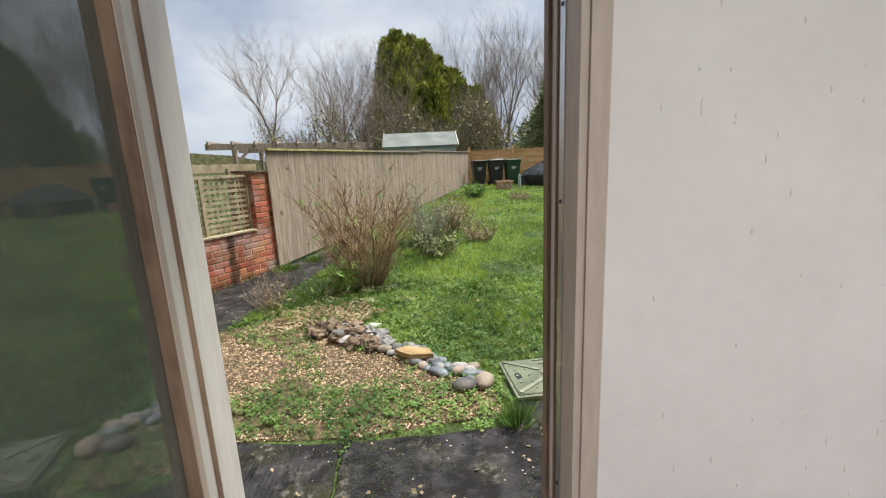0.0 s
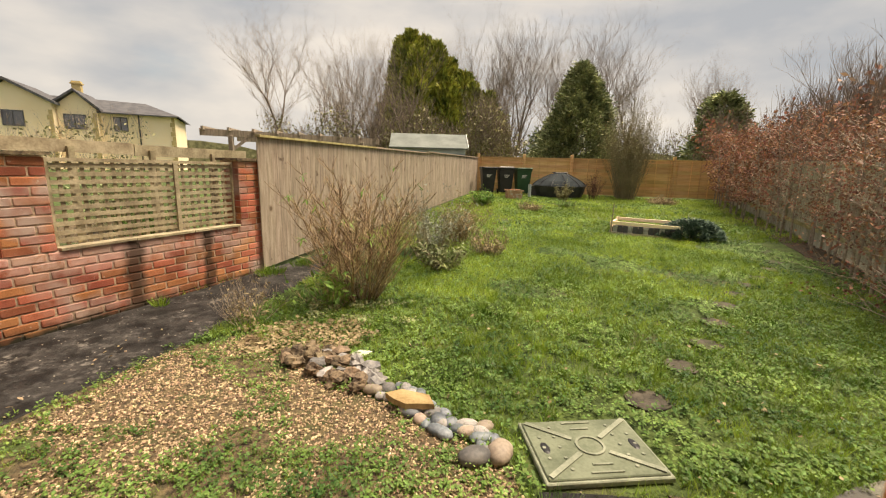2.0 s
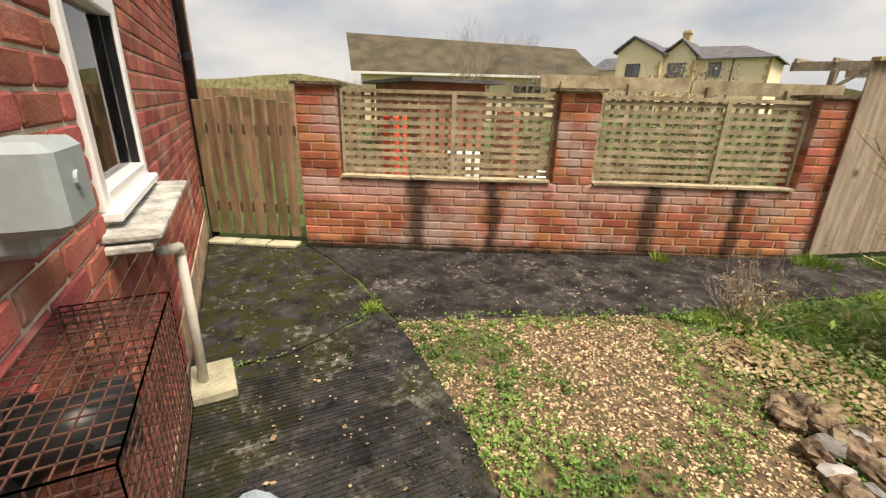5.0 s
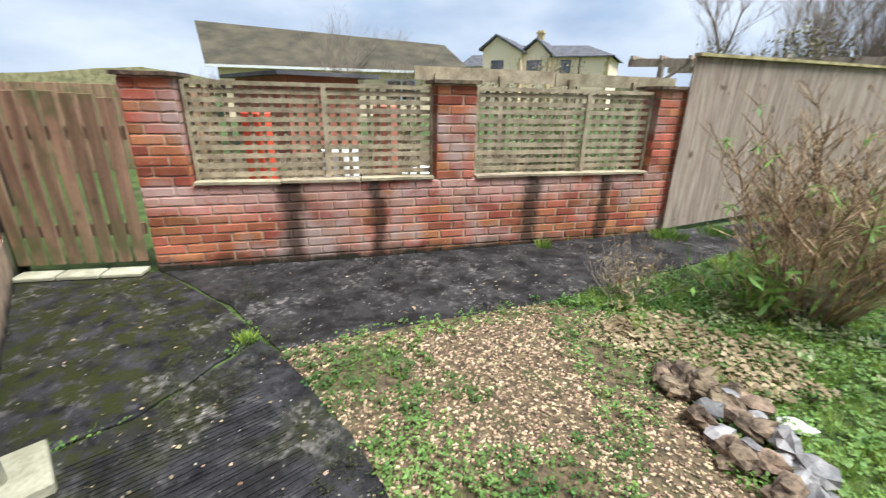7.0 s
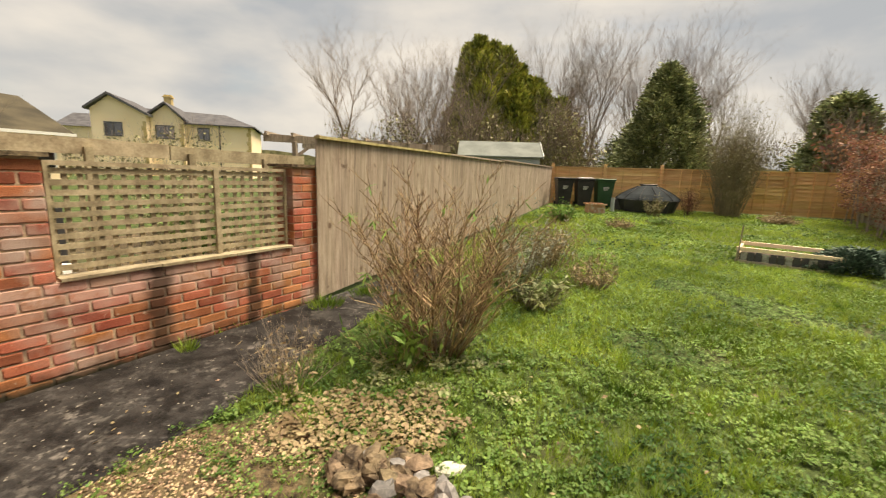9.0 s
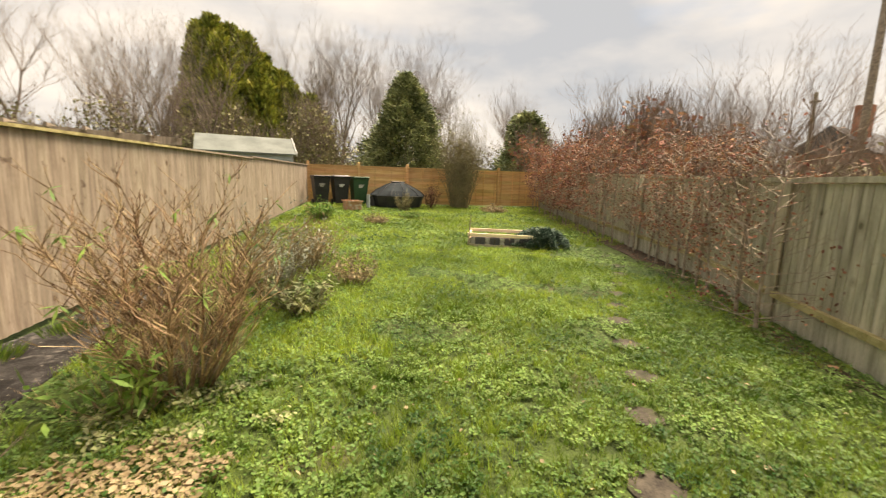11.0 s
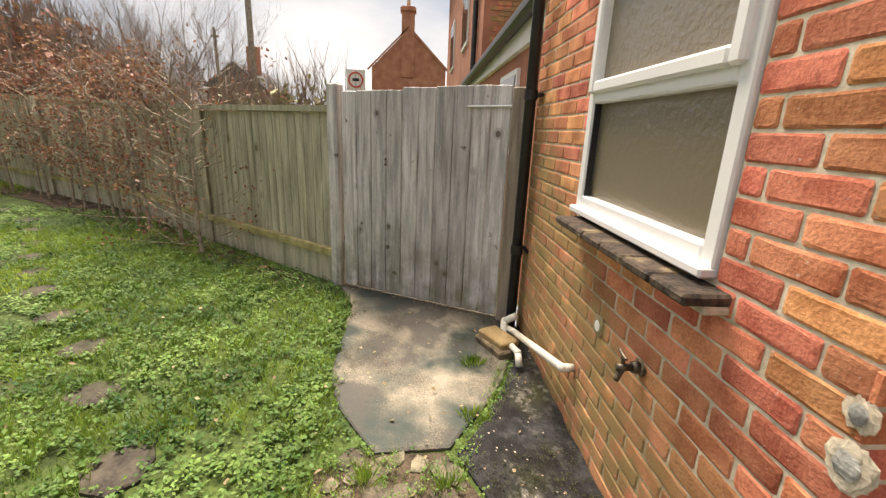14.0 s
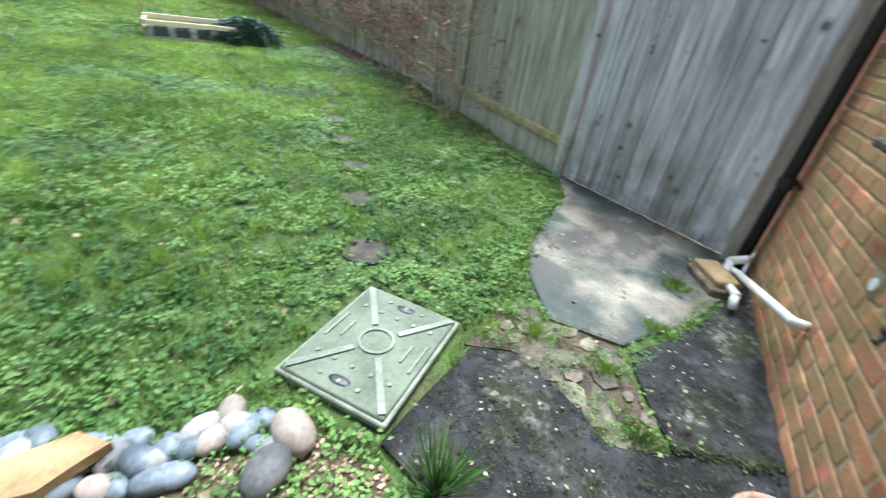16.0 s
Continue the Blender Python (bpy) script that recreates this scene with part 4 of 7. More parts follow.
solid("pale_stone", Geo().bevbox((3.78, 0.20, 0.075), 0.26, 0.15, 0.045, 0.008, 0.5), "yrock", (3.78, 0.2, 0.05), "pale yellow stone slab on a stone base by the drainpipe", "stone")
solid("stone_base", Geo().bevbox((3.76, 0.21, 0.03), 0.30, 0.17, 0.06, 0.01, 0.45), "rock", (3.76, 0.2, 0), "weathered stone base under the pale slab", "stone")

tap = thing("outdoor_tap", (2.475, 0.05, 0.65), "dull brass outdoor tap stub on the brick wall", "tap")
part("body", Geo().tube((2.475, 0.0, 0.65), (2.475, 0.03, 0.65), 0.020, n=10).tube((2.475, 0.03, 0.65), (2.47, 0.085, 0.652), 0.013, n=10).pipe([(2.47, 0.062, 0.65), (2.468, 0.075, 0.625), (2.468, 0.082, 0.605)], 0.010, 8), "brass", tap, smooth=True)
part("handle", Geo().tube((2.475, 0.06, 0.655), (2.48, 0.065, 0.692), 0.007).tube((2.455, 0.065, 0.690), (2.508, 0.065, 0.700), 0.006), "brass", tap)
part("plate", Geo().ball((2.475, 0.002, 0.65), 0.035, 0.006, 0.03, 10, 5), "rock", tap)
for x, z, s, mt in ((2.815, 0.637, 0.040, "paint_white"), (1.83, 0.953, 0.029, "sillgrey"), (1.822, 0.856, 0.041, "sillgrey")):
    p = thing("wall_patch", (x, 0.0, z), "rough grey mortar patch filled into the brick wall", "mortar patch")
    part("filling", Geo().ball((x, 0.0, z), s, 0.0058, s * 1.1, 22, 6, 0.26, 0, rp), "mortar", p)
    part("centre", Geo().ball((x, 0.006, z), s * 0.6, 0.003, s * 0.65, 14, 5, 0.12, 0, rp), mt, p)

box = thing("switch_box", (0.30, 0.06, 1.2), "grey weatherproof outdoor switch box on red brick", "switch box")
part("lid", Geo().bevbox((0.31, 0.075, 1.215), 0.15, 0.09, 0.13, 0.014), "greybox", box)
part("base", Geo().bevbox((0.26, 0.035, 1.175), 0.17, 0.06, 0.13, 0.010), "greybox", box)
part("button", Geo().tube((0.31, 0.115, 1.22), (0.31, 0.125, 1.22), 0.014, n=12), "greybox", box)

fl = thing("boiler_flue", (0.42, 0.1, 0.62), "black plastic boiler flue through the brick wall", "flue")
part("flange", Geo().tube((0.43, 0.0, 0.86), (0.43, 0.015, 0.86), 0.075, n=24), "black", fl)
part("pipe", Geo().tube((0.43, 0.0, 0.86), (0.41, 0.145, 0.86), 0.056, n=24), "black", fl, smooth=True)
for k in range(6):
    a = k * math.pi / 3
    part("slot", Geo().box(0.412 + 0.053 * math.cos(a) - 0.007, 0.412 + 0.053 * math.cos(a) + 0.007, 0.10, 0.135, 0.86 + 0.053 * math.sin(a) - 0.007, 0.86 + 0.053 * math.sin(a) + 0.007), "tarp", fl)
cage = thing("flue_guard", (0.38, 0.15, 0.45), "rusty wire mesh guard round the flue", "wire guard")
cx0, cx1, cy1, cz0, cz1 = 0.16, 0.64, 0.18, 0.66, 0.955
gf, gs_, gs2, gt, gb = Geo(), Geo(), Geo(), Geo(), Geo()
for i in range(19):
    x = cx0 + (cx1 - cx0) * i / 18
    gf.tube((x, cy1, cz0), (x, cy1, cz1), 0.0016, n=4)
    gt.tube((x, 0.0, cz1), (x, cy1, cz1), 0.0016, n=4)
    gb.tube((x, 0.0, cz0), (x, cy1, cz0), 0.0016, n=4)
for i in range(16):
    z = cz0 + (cz1 - cz0) * i / 15
    gf.tube((cx0, cy1, z), (cx1, cy1, z), 0.0016, n=4)
    gs_.tube((cx0, 0.0, z), (cx0, cy1, z), 0.0016, n=4)
    gs2.tube((cx1, 0.0, z), (cx1, cy1, z), 0.0016, n=4)
for i in range(10):
    y = cy1 * i / 9
    gs_.tube((cx0, y, cz0), (cx0, y, cz1), 0.0016, n=4)
    gs2.tube((cx1, y, cz0), (cx1, y, cz1), 0.0016, n=4)
    gt.tube((cx0, y, cz1), (cx1, y, cz1), 0.0016, n=4)
    gb.tube((cx0, y, cz0), (cx1, y, cz0), 0.0016, n=4)
part("front_mesh", gf, "wire", cage)
part("side_mesh", gs_, "wire", cage)
part("side_mesh", gs2, "wire", cage)
part("bottom_mesh", gb, "wire", cage)
part("top_mesh", gt, "wire", cage)

pot = thing("plant_pot", (2.05, 0.15, 0.02), "chipped terracotta pot of dead twiggy stems by the wall", "plant pot")
g = Geo()
prof = [(0.085, 0.02), (0.122, 0.165), (0.138, 0.165), (0.140, 0.205), (0.124, 0.205), (0.12, 0.16)]
for k, (rr_, z) in enumerate(prof):
    g.v += [(2.05 + rr_ * math.cos(2 * math.pi * i / 28), 0.15 + rr_ * math.sin(2 * math.pi * i / 28), z) for i in range(28)]
for k in range(len(prof) - 1):
    g.f += [(k * 28 + i, k * 28 + (i + 1) % 28, (k + 1) * 28 + (i + 1) % 28, (k + 1) * 28 + i) for i in range(28)]
part("pot", g, "terracotta", pot, smooth=True)
part("soil", Geo().tube((2.05, 0.15, 0.03), (2.05, 0.15, 0.17), 0.08, 0.119, 20), "earth", pot)
g = Geo()
for i in range(260):
    a, rr_ = rp.uniform(0, 6.28), rp.uniform(0, 0.105)
    p = (2.05 + rr_ * math.cos(a), 0.15 + rr_ * math.sin(a), 0.165)
    g.tube(p, (p[0] + rp.uniform(-0.06, 0.06), p[1] + rp.uniform(-0.06, 0.06), 0.17 + rp.uniform(0.02, 0.1)), 0.0018, 0.0008, 3, False)
part("stem_tangle", g, "bark", pot, "dry dead stems", kind="stuff")

bag = thing("folded_sheet", (-0.1, 0.3, 0.02), "crumpled blue-grey plastic sheet with yellow cord on the concrete", "plastic sheet")
part("sheet", Geo().ball((-0.02, 0.27, 0.03), 0.14, 0.09, 0.025, 14, 6, 0.18, 0.4, rp), "bagm", bag)
part("cord", Geo().pipe([(-0.08, 0.2, 0.06), (-0.03, 0.30, 0.062), (0.02, 0.25, 0.06)], 0.004, 6), "yrock", bag)

# ---- the garden wall with piers and lattice ----
WO, WU = Vector((-2.77, 0.83, 0)), Vector((0.4556, 0.8902, 0))
WN = Vector((-WU.y, WU.x, 0))  # away from the garden
wz = math.atan2(WU.y, WU.x)


def wp_(s, t=0.0, z=0.0):
    p = WO + WU * s + WN * t
    return (p.x, p.y, z)


def wbox(gg, s0, s1, t0, t1, z0, z1):
    return gg.hexa([wp_(a, b)[:2] for a, b in ((s0, t0), (s1, t0), (s1, t1), (s0, t1))], z0, z1)


PIERS = [(0.0, 0.34), (2.21, 2.54), (4.31, 4.62)]
PTOP = 1.43
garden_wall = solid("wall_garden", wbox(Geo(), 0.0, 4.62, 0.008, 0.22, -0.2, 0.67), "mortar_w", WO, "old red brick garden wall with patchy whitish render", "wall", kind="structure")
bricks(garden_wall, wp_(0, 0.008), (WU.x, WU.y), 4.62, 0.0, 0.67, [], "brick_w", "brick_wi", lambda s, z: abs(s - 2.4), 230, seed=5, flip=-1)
for k, (s0, s1) in enumerate(PIERS):
    pier = solid("brick_pier", wbox(Geo(), s0 + 0.008, s1 - 0.008, 0.008, 0.30, 0.66, PTOP), "mortar_w", wp_(s0), "red brick pier of the garden wall with flat tile cap", "pier", "wall piers")
    bricks(pier, wp_(s0, 0.008), (WU.x, WU.y), s1 - s0, 0.675, PTOP - 0.01, [], "brick_w", "brick_wi", lambda s, z: 0, 40, seed=6 + k, flip=-1)
    for e, o in ((s0 + 0.008, -1), (s1 - 0.008, 1)):
        gg, zz, kk = Geo(), 0.675, 0
        while zz < PTOP - 0.06:
            sp = ((0.004, 0.10), (0.11, 0.29)) if kk % 2 else ((0.004, 0.215), (0.225, 0.29))
            for t0, t1 in sp:
                wbox(gg, min(e, e + o * 0.008), max(e, e + o * 0.008), t0, t1, zz, zz + 0.065)
            zz += 0.075
            kk += 1
        part("return_bricks", gg, "brick_wi", pier, kind="stuff")
    cap = wbox(Geo(), s0 - 0.03, s1 + 0.03, -0.03, 0.33, PTOP + 0.002, PTOP + 0.028)
    part("cap", cap, "rock", pier, "dark mossy tile cap")
rl = random.Random(9)
for (a, b), posts in (((0.36, 2.19), (1.33,)), ((2.56, 4.29), (3.62,))):
    lat = thing("lattice_panel", wp_(a, 0.1, 0.68), "weathered square wooden lattice panel between brick piers", "trellis", "lattice panels")
    for i in range(int((b - a) / 0.080)):
        s = a + 0.03 + i * 0.080 + rl.uniform(-0.003, 0.003)
        part("upright_slat", Geo().beam(wp_(s, 0.105, 0.70), wp_(s, 0.105, 1.385), 0.030, 0.008, tuple(WN)), "lattice", lat)
    for i in range(10):
        z = 0.737 + i * 0.068 + rl.uniform(-0.004, 0.004)
        part("cross_slat", Geo().beam(wp_(a, 0.094, z), wp_(b, 0.094, z + rl.uniform(-0.006, 0.006)), 0.008, 0.036), "lattice", lat)
    part("top_rail", Geo().beam(wp_(a, 0.095, 1.40), wp_(b, 0.095, 1.395), 0.045, 0.030), "lattice", lat)
    for s in posts + (a + 0.012, b - 0.012):
        part("batten", Geo().beam(wp_(s, 0.078, 0.70), wp_(s, 0.078, 1.40), 0.04 if s in posts else 0.022, 0.022, tuple(WN)), "lattice", lat)
    n = 3
    for i in range(n):
        s0, s1 = a + (b - a) * i / n, a + (b - a) * (i + 1) / n
        part("bottom_ledge", Geo().beam(wp_(s0, 0.05, 0.688 + rl.uniform(-0.004, 0.004)), wp_(s1 - 0.008, 0.05, 0.686 + rl.uniform(-0.006, 0.006)), 0.14, 0.020), "lattice", lat)
nf = thing("neighbour_rail", wp_(3, 0.4, 1.4), "pale boarded top of the fence behind the lattice", "fence")
for i in range(2):
    part("board", Geo().beam(wp_(2.1 + i * 1.35, 0.42, 1.525 - 0.02 * i), wp_(3.44 + i * 1.35, 0.42, 1.515 - 0.02 * i), 0.025, 0.11), "lattice", nf)
for s in (2.3, 2.9, 3.6, 4.3):
    part("batten", Geo().beam(wp_(s, 0.39, 0.0), wp_(s, 0.39, 1.56 - 0.015 * s), 0.05, 0.04, tuple(WN)), "lattice", nf)


# ---- vegetation helpers ----
def branch(gg, p, d, length, r, depth, rr, spread=0.55, up=0.15, sides=3, kids=(2, 4), ends=None, droop=0.0):
    """A limb with its twigs, tapering from r."""
    n = 3 if depth > 1 else 2
    q, k = Vector(p), Vector(d).normalized()
    pts = [(q.copy(), r)]
    for i in range(n):
        k = (k + Vector((rr.uniform(-1, 1), rr.uniform(-1, 1), rr.uniform(-1, 1))) * 0.13 + Vector((0, 0, up * 0.3 - droop))).normalized()
        q = q + k * (length / n)
        pts.append((q.copy(), r * (1 - 0.6 * (i + 1) / n)))
    for (a, ra), (b, rb) in zip(pts, pts[1:]):
        gg.tube(a, b, ra, rb, sides if depth < 3 else 5, False)
    if depth <= 0:
        if ends is not None:
            ends.append((q.copy(), k.copy()))
        return
    for i in range(rr.randint(*kids)):
        t = rr.uniform(0.3, 1.0)
        j = min(n - 1, int(t * n))
        s = pts[j][0].lerp(pts[j + 1][0], t * n - j)
        w = (k + Vector((rr.uniform(-1, 1), rr.uniform(-1, 1), rr.uniform(-0.6, 1))) * spread * 1.2 + Vector((0, 0, up))).normalized()
        branch(gg, s, w, length * rr.uniform(0.5, 0.78), max(r * 0.5, 0.0012), depth - 1, rr, spread, up, sides, kids, ends, droop)
    branch(gg, q, k, length * 0.7, pts[-1][1], depth - 1, rr, spread, up, sides, kids, ends, droop)


def bare_tree(x, y, h, seed, label="tall leafless winter tree with fine grey twigs", width=0.5, depth=5, thick=1.0, forks=1):
    rr = random.Random(seed)
    z = gz(x, min(y, 20))
    t = thing("tree", (x, y, z), label, "tree")
    tr, cr = Geo(), Geo()
    def fork(p, d, length, r, lvl):
        q, k, n = Vector(p), Vector(d).normalized(), 3
        gg = tr if lvl > 3 else cr
        rb_ = r
        for i in range(n):
            k = (k + Vector((rr.uniform(-0.16, 0.16), rr.uniform(-0.16, 0.16), 0.07))).normalized()
            e = q + k * (length / n)
            ra = r * (1 - 0.12 * i)
            rb_ = r * (1 - 0.12 * (i + 1))
            gg.tube(q, e, ra, rb_, 5 if lvl > 3 else 3, False)
            if lvl <= 3 or i:
                for _ in range(1 if lvl > 1 else 2):
                    a = rr.uniform(0, 6.283)
                    w = (k + Vector((math.cos(a), math.sin(a), 0.25)) * rr.uniform(0.5, 0.9)).normalized()
                    if lvl > 0:
                        fork(q.lerp(e, rr.random()), w, length * rr.uniform(0.45, 0.7), rb_ * 0.45, lvl - 2 if lvl > 1 else 0)
                    else:
                        cr.tube(e, e + w * length * 0.5, rb_ * 0.8, rb_ * 0.4, 3, False)
            q = e
        if lvl > 0:
            m = 3 if lvl > 3 else 2
            o = rr.uniform(0, 6.283)
            for c in range(m):
                a = o + c * 6.283 / m + rr.uniform(-0.5, 0.5)
                w = (k + Vector((math.cos(a), math.sin(a), 0.12)) * width * rr.uniform(0.55, 1.15)).normalized()
                fork(q, w, length * rr.uniform(0.66, 0.86), rb_ * 0.66, lvl - 1)

    for f in range(forks):
        a = rr.uniform(0, 6.283)
        tilt = 0.16 * (forks > 1)
        size = h * rr.uniform(0.86, 1.0) if f else h
        fork((x + math.cos(a) * 0.25 * (forks > 1), y + math.sin(a) * 0.25 * (forks > 1), z - 0.1), (math.cos(a) * tilt, math.sin(a) * tilt, 1), size * (0.30 if h > 9 else 0.33), size * 0.019 * thick, 5 if h > 9 else 4)
    part("trunk", tr, "barkfar", t)
    part("crown", cr, "barkfar", t)
    return t


def leaf_cloud(gg, pos, size, count, rr, spread):
    for _ in range(count):
        p = Vector(pos) + Vector((rr.gauss(0, spread), rr.gauss(0, spread), rr.gauss(0, spread)))
        d = Vector((rr.uniform(-1, 1), rr.uniform(-1, 1), rr.uniform(-0.6, 0.9))).normalized() * size * rr.uniform(0.6, 1.4)
        gg.leaf(p, d, size * 0.55, (rr.uniform(-1, 1), rr.uniform(-1, 1), rr.uniform(0, 1)))


def evergreen(x, y, h, w, material, seed, label, peaks=1, dense=5200, size=0.30, base=0.4, power=0.75, up=0.6, shape=None):
    rr = random.Random(seed)
    z = gz(x, min(y, 20))
    t = thing("tree", (x, y, z), label, "tree")
    tr, cr, core = Geo(), Geo(), Geo()
    spots = [(0.0, 0.0, 1.0)] if peaks == 1 else [((k - (peaks - 1) / 2) * w * 0.24, rr.uniform(-0.6, 0.6), rr.uniform(0.74, 1.0)) for k in range(peaks)]
    spots = shape or spots
    for dx, dy, s in spots:
        hh, ww = h * s, w * (0.5 if shape else 1 if peaks == 1 else 0.83)
        tr.tube((x + dx, y + dy, z - 0.2), (x + dx, y + dy, z + hh * 0.92), h * 0.018, 0.02, 7, False)
        n = dense // len(spots)
        for i in range(n):
            u = rr.random() ** 0.8
            a = rr.uniform(0, 6.283)
            lump = 1 + 0.20 * math.sin(3 * a + 9 * u + seed) + 0.14 * math.sin(7 * a - 14 * u) + rr.uniform(-0.1, 0.12)
            rad = ww / 2 * ((1 - u) ** power) * lump * (0.62 + 0.38 * min(1, u * 6)) * math.sqrt(rr.uniform(0.35, 1.0))
            p = Vector((x + dx + rad * math.cos(a), y + dy + rad * math.sin(a), z + base + u * (hh - base)))
            for _ in range(3):
                d = Vector((math.cos(a) + rr.uniform(-0.7, 0.7), math.sin(a) + rr.uniform(-0.7, 0.7), up + rr.uniform(-0.5, 0.6))).normalized() * size * rr.uniform(0.6, 1.5)
                cr.leaf(p + Vector((rr.gauss(0, 0.1), rr.gauss(0, 0.1), rr.gauss(0, 0.1))), d, size * 0.42, (rr.uniform(-1, 1), rr.uniform(-1, 1), rr.uniform(-0.2, 1)))
    part("trunk", tr, "bark", t)
    part("crown", cr, material, t)
    return t


# ---- fences and gates ----
F0, F1 = Vector((-0.64, 4.86, 0)), Vector((3.72, 17.75, 0))
FD = (F1 - F0).normalized()
FN = Vector((-FD.y, FD.x, 0))
FL = (F1 - F0).length
rf = random.Random(21)
side_fence = thing("side_fence", F0, "tall weathered grey-brown featheredge board fence", "fence", kind="structure")
s, k = 0.0, 0
while s < FL - 0.02:
    w = 0.118
    p, q = F0 + FD * s, F0 + FD * (s + w + 0.012)
    z0 = gz(p.x, p.y) + (0.06 if s < 6 else 0.02)
    zt = 1.71 + (0.03 if s > 6.6 else 0.0) + 0.006 * s
    tilt = FN * 0.010
    gg = Geo().hexa([(p + tilt)[:2], (q)[:2], (q + FN * 0.010)[:2], (p + tilt + FN * 0.014)[:2]], z0, zt)
    part("board", gg, "fence", side_fence)
    s += w
    k += 1
for a, b in ((0, 3.3), (3.3, 6.6), (6.6, 9.9), (9.9, FL)):
    zt = 1.725 + 0.006 * a + (0.03 if a > 6 else 0)
    pa, pb = F0 + FD * a, F0 + FD * b
    part("capping_rail", Geo().beam((pa.x, pa.y, zt), (pb.x, pb.y, zt + 0.006 * (b - a)), 0.07, 0.028), "rail" if a == 0 else "fence", side_fence, "mossy timber capping rail")

B0, B1 = Vector((3.75, 17.8, 0)), Vector((12.9, 15.2, 0))
BD = (B1 - B0).normalized()
BL = (B1 - B0).length
back_fence = thing("back_fence", B0, "orange-brown overlap panel fence with square posts", "fence", kind="structure")
nb = 5
for i in range(nb):
    a, b = BL * i / nb, BL * (i + 1) / nb
    for k in range(11):
        z = 0.44 + k * 0.128
        pa, pb = B0 + BD * (a + 0.06), B0 + BD * (b - 0.06)
        part("panel_slat", Geo().add([(pa.x, pa.y - 0.03, z), (pb.x, pb.y - 0.03, z + rf.uniform(-0.006, 0.006)), (pb.x, pb.y, z + 0.14), (pa.x, pa.y, z + 0.14), (pa.x, pa.y + 0.02, z), (pb.x, pb.y + 0.02, z), (pb.x, pb.y + 0.02, z + 0.14), (pa.x, pa.y + 0.02, z + 0.14)], [(0, 1, 2, 3), (7, 6, 5, 4), (0, 4, 5, 1), (3, 2, 6, 7), (0, 3, 7, 4), (1, 5, 6, 2)]), "newfence", back_fence)
    for t in (0.08, 0.33, 0.5, 0.67, 0.92):
        p = B0 + BD * (a + (b - a) * t)
        part("batten", Geo().beam((p.x, p.y - 0.04, 0.42), (p.x, p.y - 0.04, 1.86), 0.045, 0.02, (BD.x, BD.y, 0)), "newfence", back_fence)
    pa, pb = B0 + BD * (a + 0.04), B0 + BD * (b - 0.04)
    part("top_rail", Geo().beam((pa.x, pa.y - 0.03, 1.86), (pb.x, pb.y - 0.03, 1.86), 0.06, 0.04), "newfence", back_fence)
for i in range(nb + 1):
    p = B0 + BD * (BL * i / nb)
    part("post", Geo().bevbox((p.x, p.y - 0.03, 1.14), 0.10, 0.10, 1.72, 0.008), "newfence", back_fence)

RP = [Vector((4.96, 1.47, 0)), Vector((7.6, 4.8, 0)), Vector((12.95, 15.2, 0))]
right_fence = thing("boundary_fence", RP[0], "mossy green-grey featheredge fence behind the hedge", "fence", kind="structure")
for a, b in zip(RP, RP[1:]):
    d, L = (b - a).normalized(), (b - a).length
    nn = Vector((-d.y, d.x, 0))
    s = 0.06
    while s < L:
        p, q = a + d * s, a + d * (s + 0.125)
        z0 = gz(p.x, p.y)
        part("board", Geo().hexa([(p + nn * 0.006)[:2], q[:2], (q - nn * 0.012)[:2], (p - nn * 0.006)[:2]], z0 + 0.30, z0 + 1.50), "greenfence", right_fence)
        s += 0.115
    s = 0.0
    while s < L - 0.1:
        e = min(s + 2.2, L)
        p, q = a + d * s, a + d * e
        za, zb = gz(p.x, p.y), gz(q.x, q.y)
        part("gravel_board", Geo().beam((p.x, p.y, za + 0.13), (q.x, q.y, zb + 0.13), 0.03, 0.27), "greenfence", right_fence)
        o = nn * 0.035
        part("low_rail", Geo().beam((p.x + o.x, p.y + o.y, za + 0.30), (q.x + o.x, q.y + o.y, zb + 0.30), 0.06, 0.06), "rail", right_fence, "mossy yellow-green rail")
        part("cap_rail", Geo().beam((p.x, p.y, za + 1.53), (q.x, q.y, zb + 1.53), 0.08, 0.05), "greenfence", right_fence)
        part("post", Geo().bevbox((q.x + o.x, q.y + o.y, zb + 0.76), 0.09, 0.09, 1.54, 0.006), "greenfence", right_fence)
        s += 2.2

GA, GB = Vector((4.92, 1.45, 0)), Vector((4.22, 0.11, 0))
gd = (GB - GA).normalized()
gn = Vector((gd.y, -gd.x, 0)) * -1
if gn.x > 0:
    gn = -gn
grey_gate = thing("grey_gate", GA, "grey weathered boarded garden gate between post and house", "gate")
L = (GB - GA).length
nbds = 10
for i in range(nbds):
    w = (L - 0.10) / nbds
    a = 0.07 + i * w
    p = GA + gd * (a + w / 2)
    top = 1.665 + rf.uniform(-0.008, 0.008) + 0.05 * i / nbds
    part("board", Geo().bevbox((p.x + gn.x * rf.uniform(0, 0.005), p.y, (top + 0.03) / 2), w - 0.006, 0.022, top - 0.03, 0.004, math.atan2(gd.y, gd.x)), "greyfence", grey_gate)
for z in (0.35, 1.30):
    p, q = GA + gd * 0.07 - gn * 0.04, GB - gd * 0.09 - gn * 0.04
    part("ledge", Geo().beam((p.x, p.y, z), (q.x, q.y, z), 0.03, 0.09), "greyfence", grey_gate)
p, q = GB - gd * 0.34 + gn * 0.03, GB + gd * 0.02 + gn * 0.03
part("latch_bar", Geo().tube((p.x, p.y, 1.56), (q.x, q.y, 1.57), 0.009, n=8), "steel", grey_gate, "galvanised latch bar")
